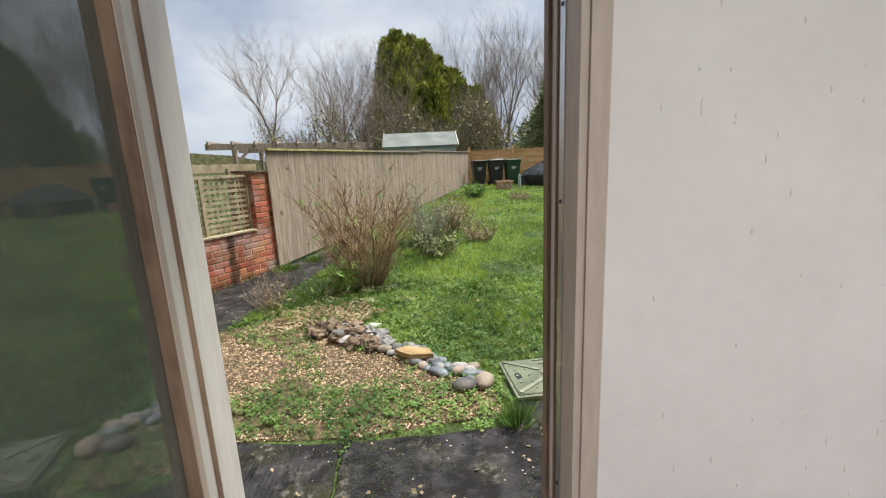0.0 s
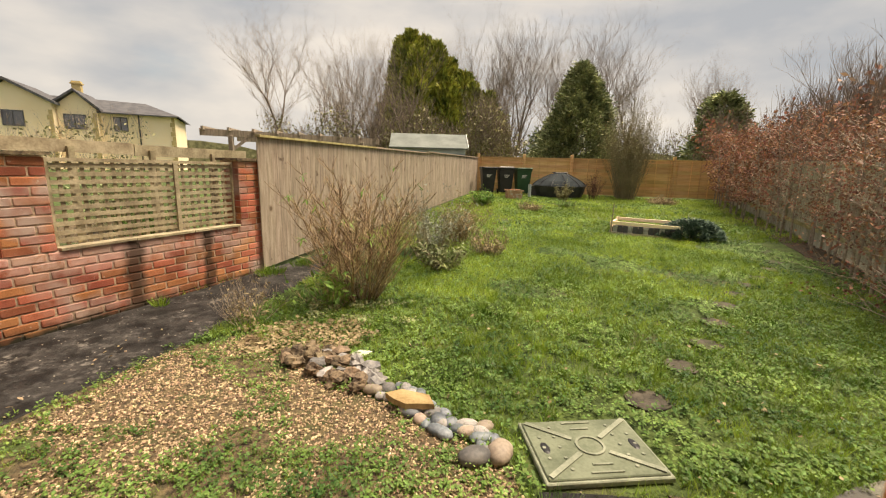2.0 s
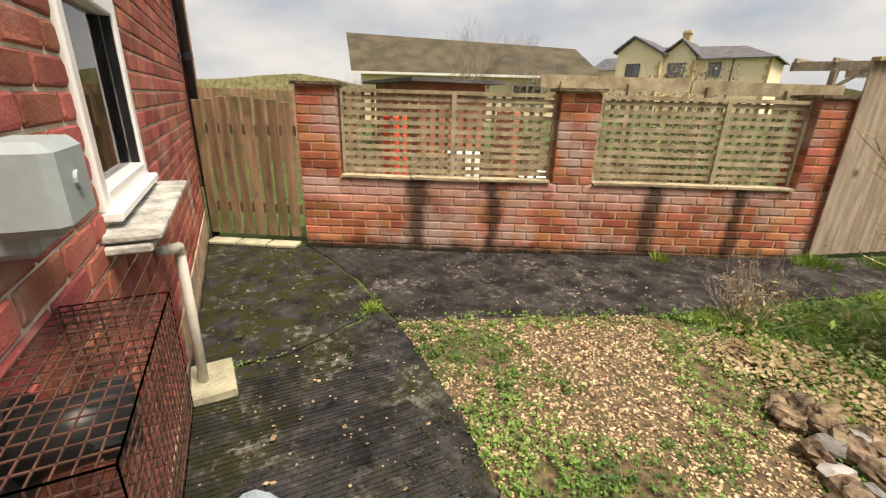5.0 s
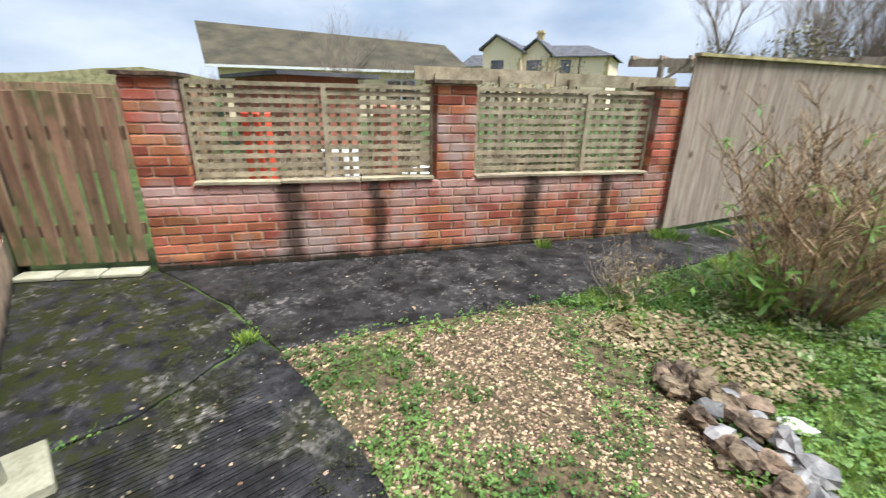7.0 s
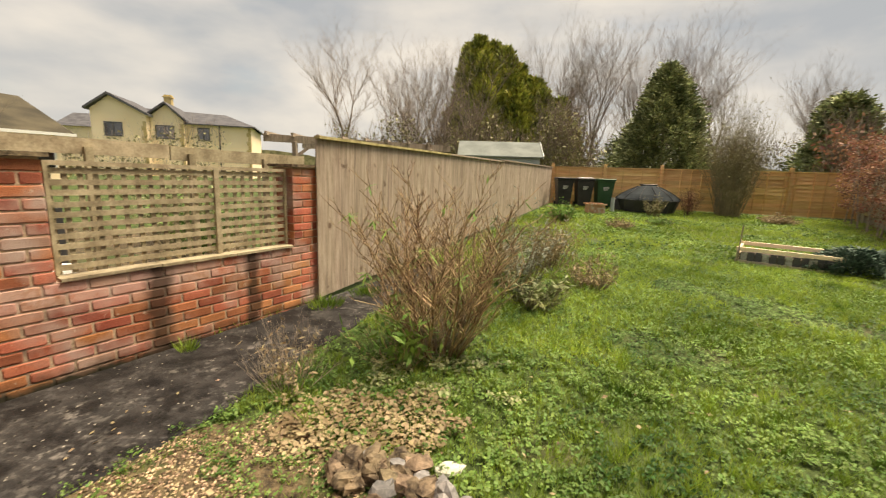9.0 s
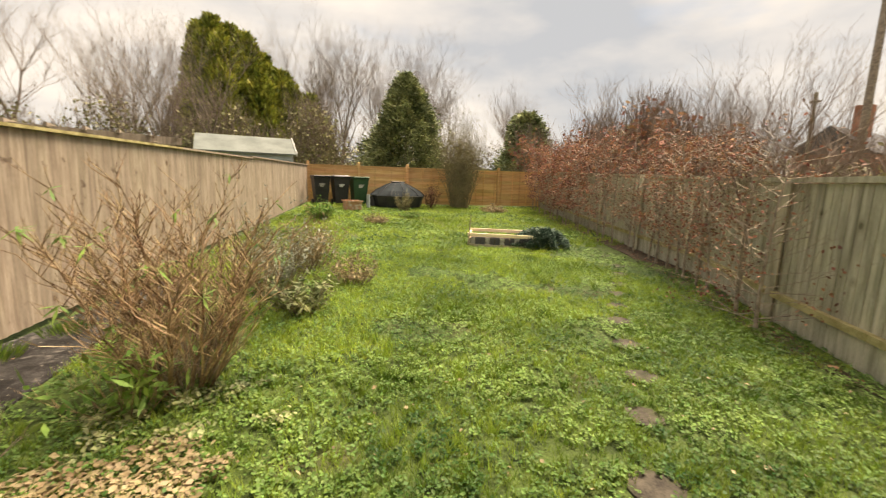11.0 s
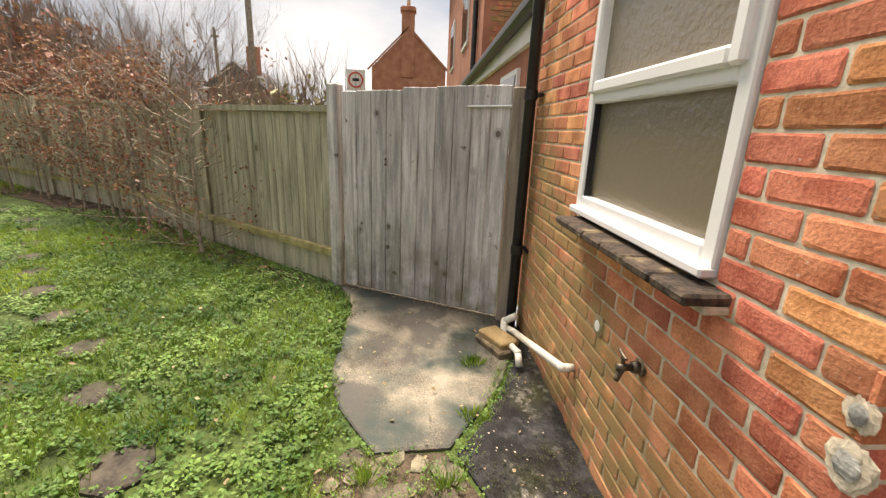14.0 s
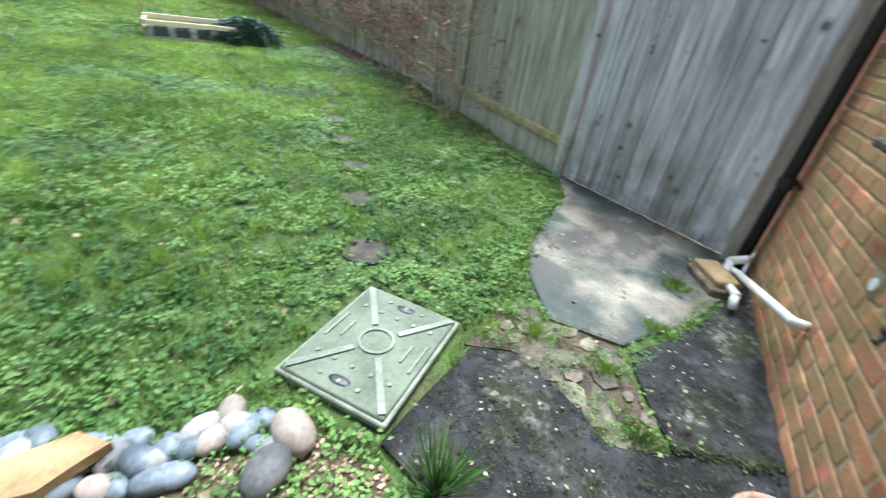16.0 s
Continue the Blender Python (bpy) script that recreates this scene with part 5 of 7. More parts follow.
part("latch_plate", Geo().bevbox((GB.x + gn.x * 0.02, GB.y, 1.56), 0.03, 0.03, 0.07, 0.004), "steel", grey_gate)
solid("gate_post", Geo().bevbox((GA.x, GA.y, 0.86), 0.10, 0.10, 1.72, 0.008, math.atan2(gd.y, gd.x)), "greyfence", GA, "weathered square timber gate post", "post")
solid("gate_post", Geo().bevbox((4.19, 0.075, 0.84), 0.12, 0.085, 1.70, 0.008, math.atan2(gd.y, gd.x)), "fence", (4.19, 0.08, 0), "dark grey timber gate post beside the drainpipe", "post")

GC, GD_ = Vector((-3.28, 0.03, 0)), Vector((-2.82, 0.80, 0))
gd = (GD_ - GC).normalized()
brown_gate = thing("brown_gate", GC, "brown gapped picket gate turning green with algae", "gate")
L = (GD_ - GC).length
for i in range(8):
    w = L / 8
    p = GC + gd * (w * (i + 0.5))
    top = 1.27 + 0.06 * math.sin(math.pi * (i + 0.5) / 8) + rf.uniform(-0.008, 0.008)
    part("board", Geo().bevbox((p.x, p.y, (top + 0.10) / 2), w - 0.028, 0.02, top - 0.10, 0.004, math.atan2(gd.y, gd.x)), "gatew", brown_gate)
for z in (0.35, 1.05):
    p, q = GC + Vector((-0.03, 0.02, 0)), GD_ + Vector((-0.03, 0.02, 0))
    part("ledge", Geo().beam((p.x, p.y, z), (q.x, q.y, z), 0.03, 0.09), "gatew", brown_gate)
for i in range(3):
    p = GC + gd * (0.16 + 0.29 * i)
    solid("flagstone", Geo().bevbox((p.x + 0.05, p.y - 0.03, 0.035), 0.27, 0.15, 0.03, 0.006, math.atan2(gd.y, gd.x)), "flag", (p.x, p.y, 0.02), "pale flagstone step below the brown gate", "flagstone", "gate flagstones")

# ---- garden things ----
SLABS = [(2.75, 1.96), (3.25, 2.42), (3.71, 2.81), (4.14, 3.29), (4.58, 3.76), (4.98, 4.13), (5.40, 4.48), (5.83, 4.82), (6.34, 5.27), (6.8, 5.7), (7.3, 6.4)]
for i, (x, y) in enumerate(SLABS):
    a, q = 0.75 + rf.uniform(-0.15, 0.15), 1.0 if i else 1.12
    ring = [(x + q * 0.132 * math.cos(a + k * 0.785 + 0.39) * rf.uniform(0.88, 1.08), y + q * 0.122 * math.sin(a + k * 0.785 + 0.39) * rf.uniform(0.88, 1.08)) for k in range(8)]
    solid("stepping_stone", slab_geo(ring, 0.008, 0.05, rf, 0.08, 0.008), "slab", (x, y, gz(x, y)), "small dark paving slab sunk in the lawn", "stepping stone", "stepping stones")

cv = thing("inspection_cover", (2.18, 1.48, 0.03), "pale green inspection cover with raised cross ribs", "drain cover")
CA = radians(3)
cu, cvv, cc = Vector((math.cos(CA), math.sin(CA), 0)), Vector((-math.sin(CA), math.cos(CA), 0)), Vector((2.175, 1.475, 0))


def cpt(a, b, z):
    p = cc + cu * a + cvv * b
    return (p.x, p.y, z)


part("frame", Geo().bevbox((cc.x, cc.y, 0.018), 0.62, 0.47, 0.03, 0.005, CA), "coverpale", cv)
part("plate", Geo().bevbox((cc.x, cc.y, 0.030), 0.59, 0.44, 0.026, 0.005, CA), "cover", cv)
for sx in (-1, 1):
    for sy in (-1, 1):
        part("diagonal_rib", Geo().beam(cpt(sx * 0.075, sy * 0.055, 0.045), cpt(sx * 0.28, sy * 0.205, 0.045), 0.026, 0.010), "coverpale", cv)
g = Geo()
for r_, z in ((0.060, 0.040), (0.062, 0.050), (0.074, 0.050), (0.076, 0.040)):
    g.v += [cpt(r_ * math.cos(i * math.pi / 12), r_ * math.sin(i * math.pi / 12), z) for i in range(24)]
g.f += [(k * 24 + i, (k + 1) % 4 * 24 + i, (k + 1) % 4 * 24 + (i + 1) % 24, k * 24 + (i + 1) % 24) for k in range(4) for i in range(24)]
part("ring", g, "coverpale", cv)
for sx, sy, ln in ((0, 1, 0.16), (0, -1, 0.16), (0, 0.72, 0.10), (0, -0.72, 0.10)):
    part("rib", Geo().beam(cpt(-ln / 2, sy * 0.19, 0.045), cpt(ln / 2, sy * 0.19, 0.045), 0.010, 0.008), "coverpale", cv)
for i in range(7):
    for j in range(5):
        a, b = -0.24 + i * 0.08, -0.16 + j * 0.08
        if abs(abs(a) * 0.73 - abs(b)) > 0.03 and math.hypot(a, b) > 0.1 and abs(a) < 0.25 and not (abs(b) > 0.1 and abs(a) < 0.09):
            part("stud", Geo().tube(cpt(a, b, 0.040), cpt(a, b, 0.048), 0.011, 0.009, 8), "coverpale", cv)
for sx in (-1, 1):
    part("lift_hole", Geo().ball(cpt(sx * 0.235, 0, 0.042), 0.024, 0.048, 0.006, 12, 4, 0, CA), "black", cv)

# stones of the border
rs = random.Random(33)
LINE = [(0.50, 2.55), (0.80, 2.30), (1.02, 2.10), (1.26, 1.90), (1.50, 1.68), (1.72, 1.50)]


def pebble(x, y, s, m, label, ang=None, flat=0.62, long=1.3, jit=0.03, z=0.0):
    o = solid("cobble", Geo().ball((x, y, z + s * flat * 0.8), s * long, s * 0.9, s * flat, 12 if jit < 0.1 else 7, 8 if jit < 0.1 else 5, jit, rs.uniform(0, 3.1) if ang is None else ang, rs), m, (x, y, z), label, "stone", "border stones", smooth=jit < 0.06)
    return o


for i in range(74):
    t = i / 73 * (len(LINE) - 1)
    k = min(int(t), len(LINE) - 2)
    p = lerp(LINE[k], LINE[k + 1], t - k)
    w = 0.17 - 0.08 * t / 5
    o = rs.uniform(-w, w)
    x, y = p[0] + o * 0.66, p[1] + o * 0.75
    s = rs.uniform(0.036, 0.058)
    if t < 2.0:
        pebble(x, y, s * 1.15, "rock" if rs.random() < 0.7 else "stone", "rough brown broken stone in the border row", jit=0.32, flat=0.75, z=0.02 if rs.random() < 0.4 else 0)
    else:
        kind = rs.choice(("stone", "stone", "stone_pink", "stone_blue", "stone_blue"))
        pebble(x, y, s * 0.92, kind, {"stone": "smooth grey rounded cobble in the border row", "stone_pink": "smooth pinkish-beige rounded cobble in the border row", "stone_blue": "smooth blue-grey rounded cobble in the border row"}[kind], long=rs.uniform(1.1, 1.5))
for i in range(26):
    a, r_ = rs.uniform(0, 6.28), rs.uniform(0, 0.2)
    x, y = 0.52 + r_ * math.cos(a), 2.52 + r_ * 0.7 * math.sin(a)
    pebble(x, y, rs.uniform(0.04, 0.065), "rock", "rough brown broken stone in a small heap", jit=0.36, flat=0.7, z=rs.uniform(0.0, 0.07) * (1 - r_ / 0.25))
pebble(1.71, 1.45, 0.072, "stone_pink", "large smooth pinkish-grey cobble at the end of the row", 1.2)
pebble(1.58, 1.42, 0.070, "stone", "large speckled dark grey cobble at the end of the row", 0.2)
pebble(0.87, 2.60, 0.055, "wrock", "small whitish pointed stone", 0.3, 0.4, 1.5, 0.12)
pebble(1.62, 1.62, 0.045, "wrock", "pale mossy cobble in the border row")
solid("yellow_stone", slab_geo([(1.10, 1.93), (1.22, 1.80), (1.40, 1.80), (1.36, 1.90), (1.20, 1.97)], 0.085, 0.035, rs, 0.06, 0.008), "yrock", (1.25, 1.88, 0.03), "flat yellow sandstone piece on the cobbles", "stone")

pl = thing("raised_bed", (5.75, 7.8, 0.15), "low cream timber raised bed faced with dark slates", "raised bed")
BO, BU = Vector((5.20, 7.95, 0.145)), Vector((0.815, -0.58, 0)).normalized()
BV = Vector((-BU.y, BU.x, 0))


def bq(a, b, z):
    p = BO + BU * a + BV * b
    return (p.x, p.y, p.z + z)


part("soil", Geo().hexa([bq(0, 0.03, 0)[:2], bq(1.25, 0.03, 0)[:2], bq(1.25, 0.62, 0)[:2], bq(0, 0.62, 0)[:2]], 0.13, 0.30), "earth", pl)
for b, z, w in ((0.0, 0.03, 0.05), (0.02, 0.235, 0.06), (0.60, 0.27, 0.06)):
    part("rail", Geo().beam(bq(-0.03, b, z), bq(1.28, b, z), 0.05, w), "tan" if z < 0.1 else "cream", pl, "peeling cream timber rail")
for a in (0.0, 1.25):
    part("end_board", Geo().beam(bq(a, 0.0, 0.13), bq(a, 0.62, 0.14), 0.035, 0.25), "cream", pl, "pale cream end board")
for i in range(13):
    part("slate", Geo().beam(bq(0.04 + i * 0.095, -0.012, 0.125), bq(0.125 + i * 0.095, -0.008 - 0.004 * (i % 2), 0.125), 0.012, 0.13 + 0.01 * (i % 3)), "roof" if i % 3 else "sillgrey", pl)
part("post", Geo().tube(bq(0.0, -0.02, 0.0), bq(0.02, -0.02, 0.62), 0.012, 0.010, 6), "bark", pl, "thin brown stake")


def wheelie(x, y, material, label):
    z = gz(x, y)
    b = thing("wheelie_bin", (x, y, z), label, "bin", "wheelie bins")
    gg = Geo()
    v = []
    for zz, hw, hd in ((0.08, 0.21, 0.24), (0.95, 0.28, 0.34)):
        v += [(x - hw, y - hd, z + zz), (x + hw, y - hd, z + zz), (x + hw, y + hd, z + zz), (x - hw, y + hd, z + zz)]
    gg.add(v, [(3, 2, 1, 0), (4, 5, 6, 7), (0, 1, 5, 4), (1, 2, 6, 5), (2, 3, 7, 6), (3, 0, 4, 7)])
    part("body", gg, material, b)
    part("rim", Geo().bevbox((x, y, z + 0.96), 0.60, 0.72, 0.05, 0.012), material, b)
    part("lid", Geo().bevbox((x, y - 0.01, z + 1.02), 0.62, 0.78, 0.07, 0.025), material, b)
    part("handle", Geo().tube((x - 0.22, y + 0.42, z + 0.98), (x + 0.22, y + 0.42, z + 0.98), 0.016), material, b)
    for dx in (-0.25, 0.25):
        part("wheel", Geo().tube((x + dx - 0.025, y + 0.24, z + 0.10), (x + dx + 0.025, y + 0.24, z + 0.10), 0.10, n=16), "black", b)
    for k in range(3):
        part("marking", Geo().box(x - 0.10 + k * 0.005, x + 0.10 - k * 0.03, y - 0.345 + 0.0, y - 0.340 + 0.0, z + 0.74 - k * 0.04, z + 0.76 - k * 0.04), "paint_white", b)


wheelie(3.98, 16.55, "binblack", "black wheeled bin standing by the board fence")
wheelie(4.66, 16.45, "binblack", "black wheeled bin with a pale strip on its lid")
wheelie(5.33, 16.35, "bingreen", "dark green wheeled bin at the end of a row")
solid("lid_strip", Geo().bevbox((4.66, 16.30, gz(4, 16.3) + 1.07), 0.5, 0.3, 0.03, 0.008), "upvc", (4.66, 16.3, 1.4), "white folded sheet on a black bin", "sheet")
dm = thing("covered_dome", (6.7, 15.9, 0.4), "dark domed cover over garden furniture by the fence", "garden cover")
zd = gz(6.7, 15.9)
prof = ((0.0, 0.90), (0.22, 0.885), (0.30, 0.86), (0.55, 0.74), (0.80, 0.60), (0.97, 0.46), (1.0, 0.42))
g = Geo()
for r_, zz in prof:
    g.v += [(6.62 + 1.05 * max(r_, 0.001) * math.cos(a_ * 0.5236), 15.7 + 0.85 * max(r_, 0.001) * math.sin(a_ * 0.5236), zd + zz) for a_ in range(12)]
for j in range(6):
    g.f += [(j * 12 + i, (j + 1) * 12 + i, (j + 1) * 12 + (i + 1) % 12, j * 12 + (i + 1) % 12) for i in range(12)]
part("canopy", g, "canopyg", dm, "slate-grey ribbed canopy")
for a_ in range(12):
    c_, s_ = 1.06 * math.cos(a_ * 0.5236), 0.86 * math.sin(a_ * 0.5236)
    part("rib", Geo().pipe([(6.62 + c_ * r_, 15.7 + s_ * r_, zd + zz + 0.008) for r_, zz in prof[2:]], 0.012, 5), "binblack", dm)
part("skirt", Geo().tube((6.62, 15.7, zd + 0.02), (6.62, 15.7, zd + 0.42), 0.86, 0.98, 16), "binblack", dm)
part("cap", Geo().bevbox((6.62, 15.7, zd + 0.91), 0.52, 0.22, 0.05, 0.012), "black", dm)
tb = thing("square_planter", (4.63, 14.6, 0.36), "square terracotta-coloured planter on the lawn", "planter")
zq = gz(4.6, 14.6)
for a in ((4.38, 4.42, 14.35, 14.85), (4.84, 4.88, 14.35, 14.85), (4.42, 4.84, 14.35, 14.39), (4.42, 4.84, 14.81, 14.85)):
    part("side", Geo().box(*a, zq, zq + 0.30), "terracotta", tb)
part("soil", Geo().box(4.42, 4.84, 14.39, 14.81, zq + 0.02, zq + 0.25), "earth", tb)
part("rim", Geo().box(4.34, 4.92, 14.31, 14.36, zq + 0.28, zq + 0.33).box(4.34, 4.92, 14.84, 14.89, zq + 0.28, zq + 0.33), "terracotta", tb)
solid("grey_post", Geo().tube((5.35, 15.2, 0.36), (5.35, 15.2, 0.85), 0.06, n=12), "greybox", (5.35, 15.2, 0.36), "short pale grey pipe standing in the grass", "pipe")
solid("compost_tub", Geo().tube((5.75, 15.9, 0.38), (5.75, 15.9, 0.78), 0.27, 0.24, 16), "binblack", (5.75, 15.9, 0.38), "low black plastic tub beside the dome", "tub")

# ---- shrubs in the garden ----
rb = random.Random(44)


def twiggy(name, x, y, h, w, stems, label, material="twig", lean=0.55, depth=2, r0=0.006, category="shrub", leaves=None, leafsize=0.08, nleaf=0, rr=rb, rise=0.25, spread=0.45):
    z = gz(x, y)
    t = thing(name, (x, y, z), label, category)
    gg, ends = Geo(), []
    for i in range(stems):
        a, q = rr.uniform(0, 6.283), rr.random() ** 0.5
        p = (x + math.cos(a) * q * w * 0.16, y + math.sin(a) * q * w * 0.16, z - 0.02)
        d = Vector((math.cos(a) * q * lean, math.sin(a) * q * lean, 1.0))
        branch(gg, p, d, h * rr.uniform(0.42, 0.62) * (1.1 - 0.3 * q), r0 * rr.uniform(0.6, 1.3), depth, rr, spread, rise, 3, (1, 3), ends)
    part("stem_tangle", gg, material, t, kind="stuff")
    if leaves:
        lg = Geo()
        for i in range(nleaf):
            e, k = rr.choice(ends)
            p = Vector((x, y, z)).lerp(e, rr.uniform(0.25, 1.0))
            d = Vector((rr.uniform(-1, 1), rr.uniform(-1, 1), rr.uniform(-0.7, 0.9))).normalized() * leafsize * rr.uniform(0.5, 1.3)
            lg.leaf(p, d, leafsize * 0.28, (rr.uniform(-1, 1), rr.uniform(-1, 1), rr.uniform(0.2, 1)))
        part("leaves", lg, leaves, t)
    return t


def fan_shrub(x, y, h, w, stems, label):
    """Many cane-like stems fanning out of one crown, each with side shoots, and drooping lance leaves on a few tips."""
    t = thing("shrub", (x, y, gz(x, y)), label, "shrub")
    canes, shoots, lv = Geo(), Geo(), Geo()
    for i in range(stems):
        a, q = rb.uniform(0, 6.283), rb.random() ** 0.6
        p = Vector((x + math.cos(a) * q * 0.17, y + math.sin(a) * q * 0.17, gz(x, y) - 0.02))
        k = Vector((math.cos(a) * q * 0.62, math.sin(a) * q * 0.62, 1.0)).normalized()
        ln = h * rb.uniform(0.62, 1.12) * (1.0 - 0.22 * q)
        r, n = rb.uniform(0.005, 0.010), 7
        for j in range(n):
            e = p + k * (ln / n)
            canes.tube(p, e, r * (1 - j / n * 0.6), r * (1 - (j + 1) / n * 0.6), 4, False)
            if j > 1:
                for _ in range(3):
                    b = rb.uniform(0, 6.283)
                    d = (k + Vector((math.cos(b), math.sin(b), 0.2)) * 1.0).normalized()
                    o = p.lerp(e, rb.random())
                    m = o + d * rb.uniform(0.07, 0.20)
                    shoots.tube(o, m, r * 0.5, r * 0.34, 3, False)
                    for _ in range(2):
                        d2 = (d + Vector((rb.uniform(-0.6, 0.6), rb.uniform(-0.6, 0.6), rb.uniform(0, 0.7)))).normalized()
                        shoots.tube(m, m + d2 * rb.uniform(0.03, 0.09), r * 0.32, r * 0.18, 3, False)
            p = e
            k = (k + Vector((rb.uniform(-0.30, 0.30), rb.uniform(-0.30, 0.30), rb.uniform(-0.02, 0.14)))).normalized()
            if rb.random() < 0.055 or (j == n - 1 and rb.random() < 0.22):
                for _ in range(rb.randint(5, 9)):
                    b = rb.uniform(0, 6.283)
                    lv.leaf(p, Vector((math.cos(b), math.sin(b), rb.uniform(-1.2, 0.3))).normalized() * rb.uniform(0.05, 0.13), 0.017, (math.cos(b), math.sin(b), 1))
    part("cane_fan", canes, "cane", t, kind="stuff")
    part("shoot_tangle", shoots, "cane", t, kind="stuff")
    part("foliage", lv, "strap", t, "drooping grey-green lance leaves", kind="stuff")


fan_shrub(0.70, 3.90, 1.45, 1.35, 78, "large bare tan-stemmed shrub by the path with drooping green leaves")
twiggy("shrub", 0.42, 3.72, 0.42, 0.9, 34, "low pale green and brown growth at the shrub's foot", "cane", leaves="strap", nleaf=260, leafsize=0.12, lean=1.2, r0=0.004)
twiggy("dead_plant", 0.70, 3.90, 0.50, 0.9, 90, "dark dense tangle of old stems at the shrub's base", "bark", lean=0.8, depth=2, r0=0.005, spread=0.8)
twiggy("shrub", 1.45, 5.9, 0.95, 1.2, 60, "grey-green silvery lavender bush past its best", "greentwig", leaves="silver", nleaf=1800, leafsize=0.06, lean=0.9)
twiggy("shrub", 2.0, 6.9, 0.75, 1.2, 55, "dead straw-coloured perennial stems", "twig", leaves="dead", nleaf=700, leafsize=0.08, lean=0.9)
twiggy("shrub", 2.35, 6.0, 0.42, 1.0, 45, "low brown heathery mound at the lawn's edge", "bark", leaves="dead", nleaf=500, leafsize=0.07, lean=1.5)
twiggy("shrub", 1.6, 5.1, 0.4, 1.0, 30, "low dark leafy clump below the bushes", "bark", leaves="holly", nleaf=800, leafsize=0.09, lean=1.5)
twiggy("dead_plant", -0.22, 3.25, 0.42, 0.7, 32, "small dry brown dead plant at the path's edge", "bark", leaves="dead", nleaf=220, leafsize=0.05, lean=1.0, r0=0.004)
twiggy("shrub", 9.05, 15.3, 2.75, 2.2, 190, "tall narrow twiggy shrub before the back fence", "greentwig", leaves="scrub", nleaf=4600, leafsize=0.10, lean=0.24, depth=3, r0=0.010)
twiggy("shrub", 7.75, 15.2, 0.9, 0.7, 34, "dark red-brown dry shrub beside the dome", "wire", lean=0.5, leaves="beech", nleaf=500, leafsize=0.08)
twiggy("shrub", 6.3, 14.3, 0.6, 0.9, 34, "low olive scrub before the dome", "greentwig", lean=0.8, leaves="scrub", nleaf=600, leafsize=0.08)
twiggy("shrub", 4.4, 11.4, 0.28, 1.6, 50, "patch of low dead heather in the lawn", "bark", leaves="dead", nleaf=900, leafsize=0.07, lean=2.2)
twiggy("shrub", 5.8, 12.4, 0.25, 1.6, 40, "patch of low dark ground cover in the lawn", "bark", leaves="weed", nleaf=900, leafsize=0.07, lean=2.2)
twiggy("shrub", 9.5, 13.6, 0.3, 2.0, 60, "strip of pale dead growth along the bed", "twig", leaves="dead", nleaf=1200, leafsize=0.1, lean=2.4)
twiggy("shrub", 3.2, 12.5, 0.5, 1.2, 40, "low green weedy growth by the fence", "greentwig", leaves="strap", nleaf=900, leafsize=0.12, lean=1.4)
jn = thing("juniper_bush", (6.55, 7.42, 0.14), "low spreading blue-green juniper beside the raised bed", "shrub")
g = Geo()
for i in range(6500):
    a, u = rb.uniform(0, 6.28), rb.random() ** 0.5
    lump = 0.80 + 0.20 * math.sin(5 * a + 2) * math.cos(3 * a)
    x, y = 6.55 + 0.66 * u * lump * math.cos(a), 7.42 + 0.50 * u * lump * math.sin(a)
    z = 0.13 + 0.40 * math.sqrt(max(0, 1 - u * u)) * (0.72 + 0.28 * abs(math.sin(9 * a + 6 * u))) * rb.uniform(0.6, 1.05)
    g.leaf((x, y, z), Vector((math.cos(a) + rb.uniform(-0.6, 0.6), math.sin(a) + rb.uniform(-0.6, 0.6), rb.uniform(-0.1, 0.9))).normalized() * 0.085, 0.028, (rb.uniform(-1, 1), rb.uniform(-1, 1), 1))
part("foliage", g, "juniper", jn)
part("stem", Geo().tube((6.55, 7.42, 0.1), (6.55, 7.42, 0.32), 0.04, 0.02, 6), "bark", jn)

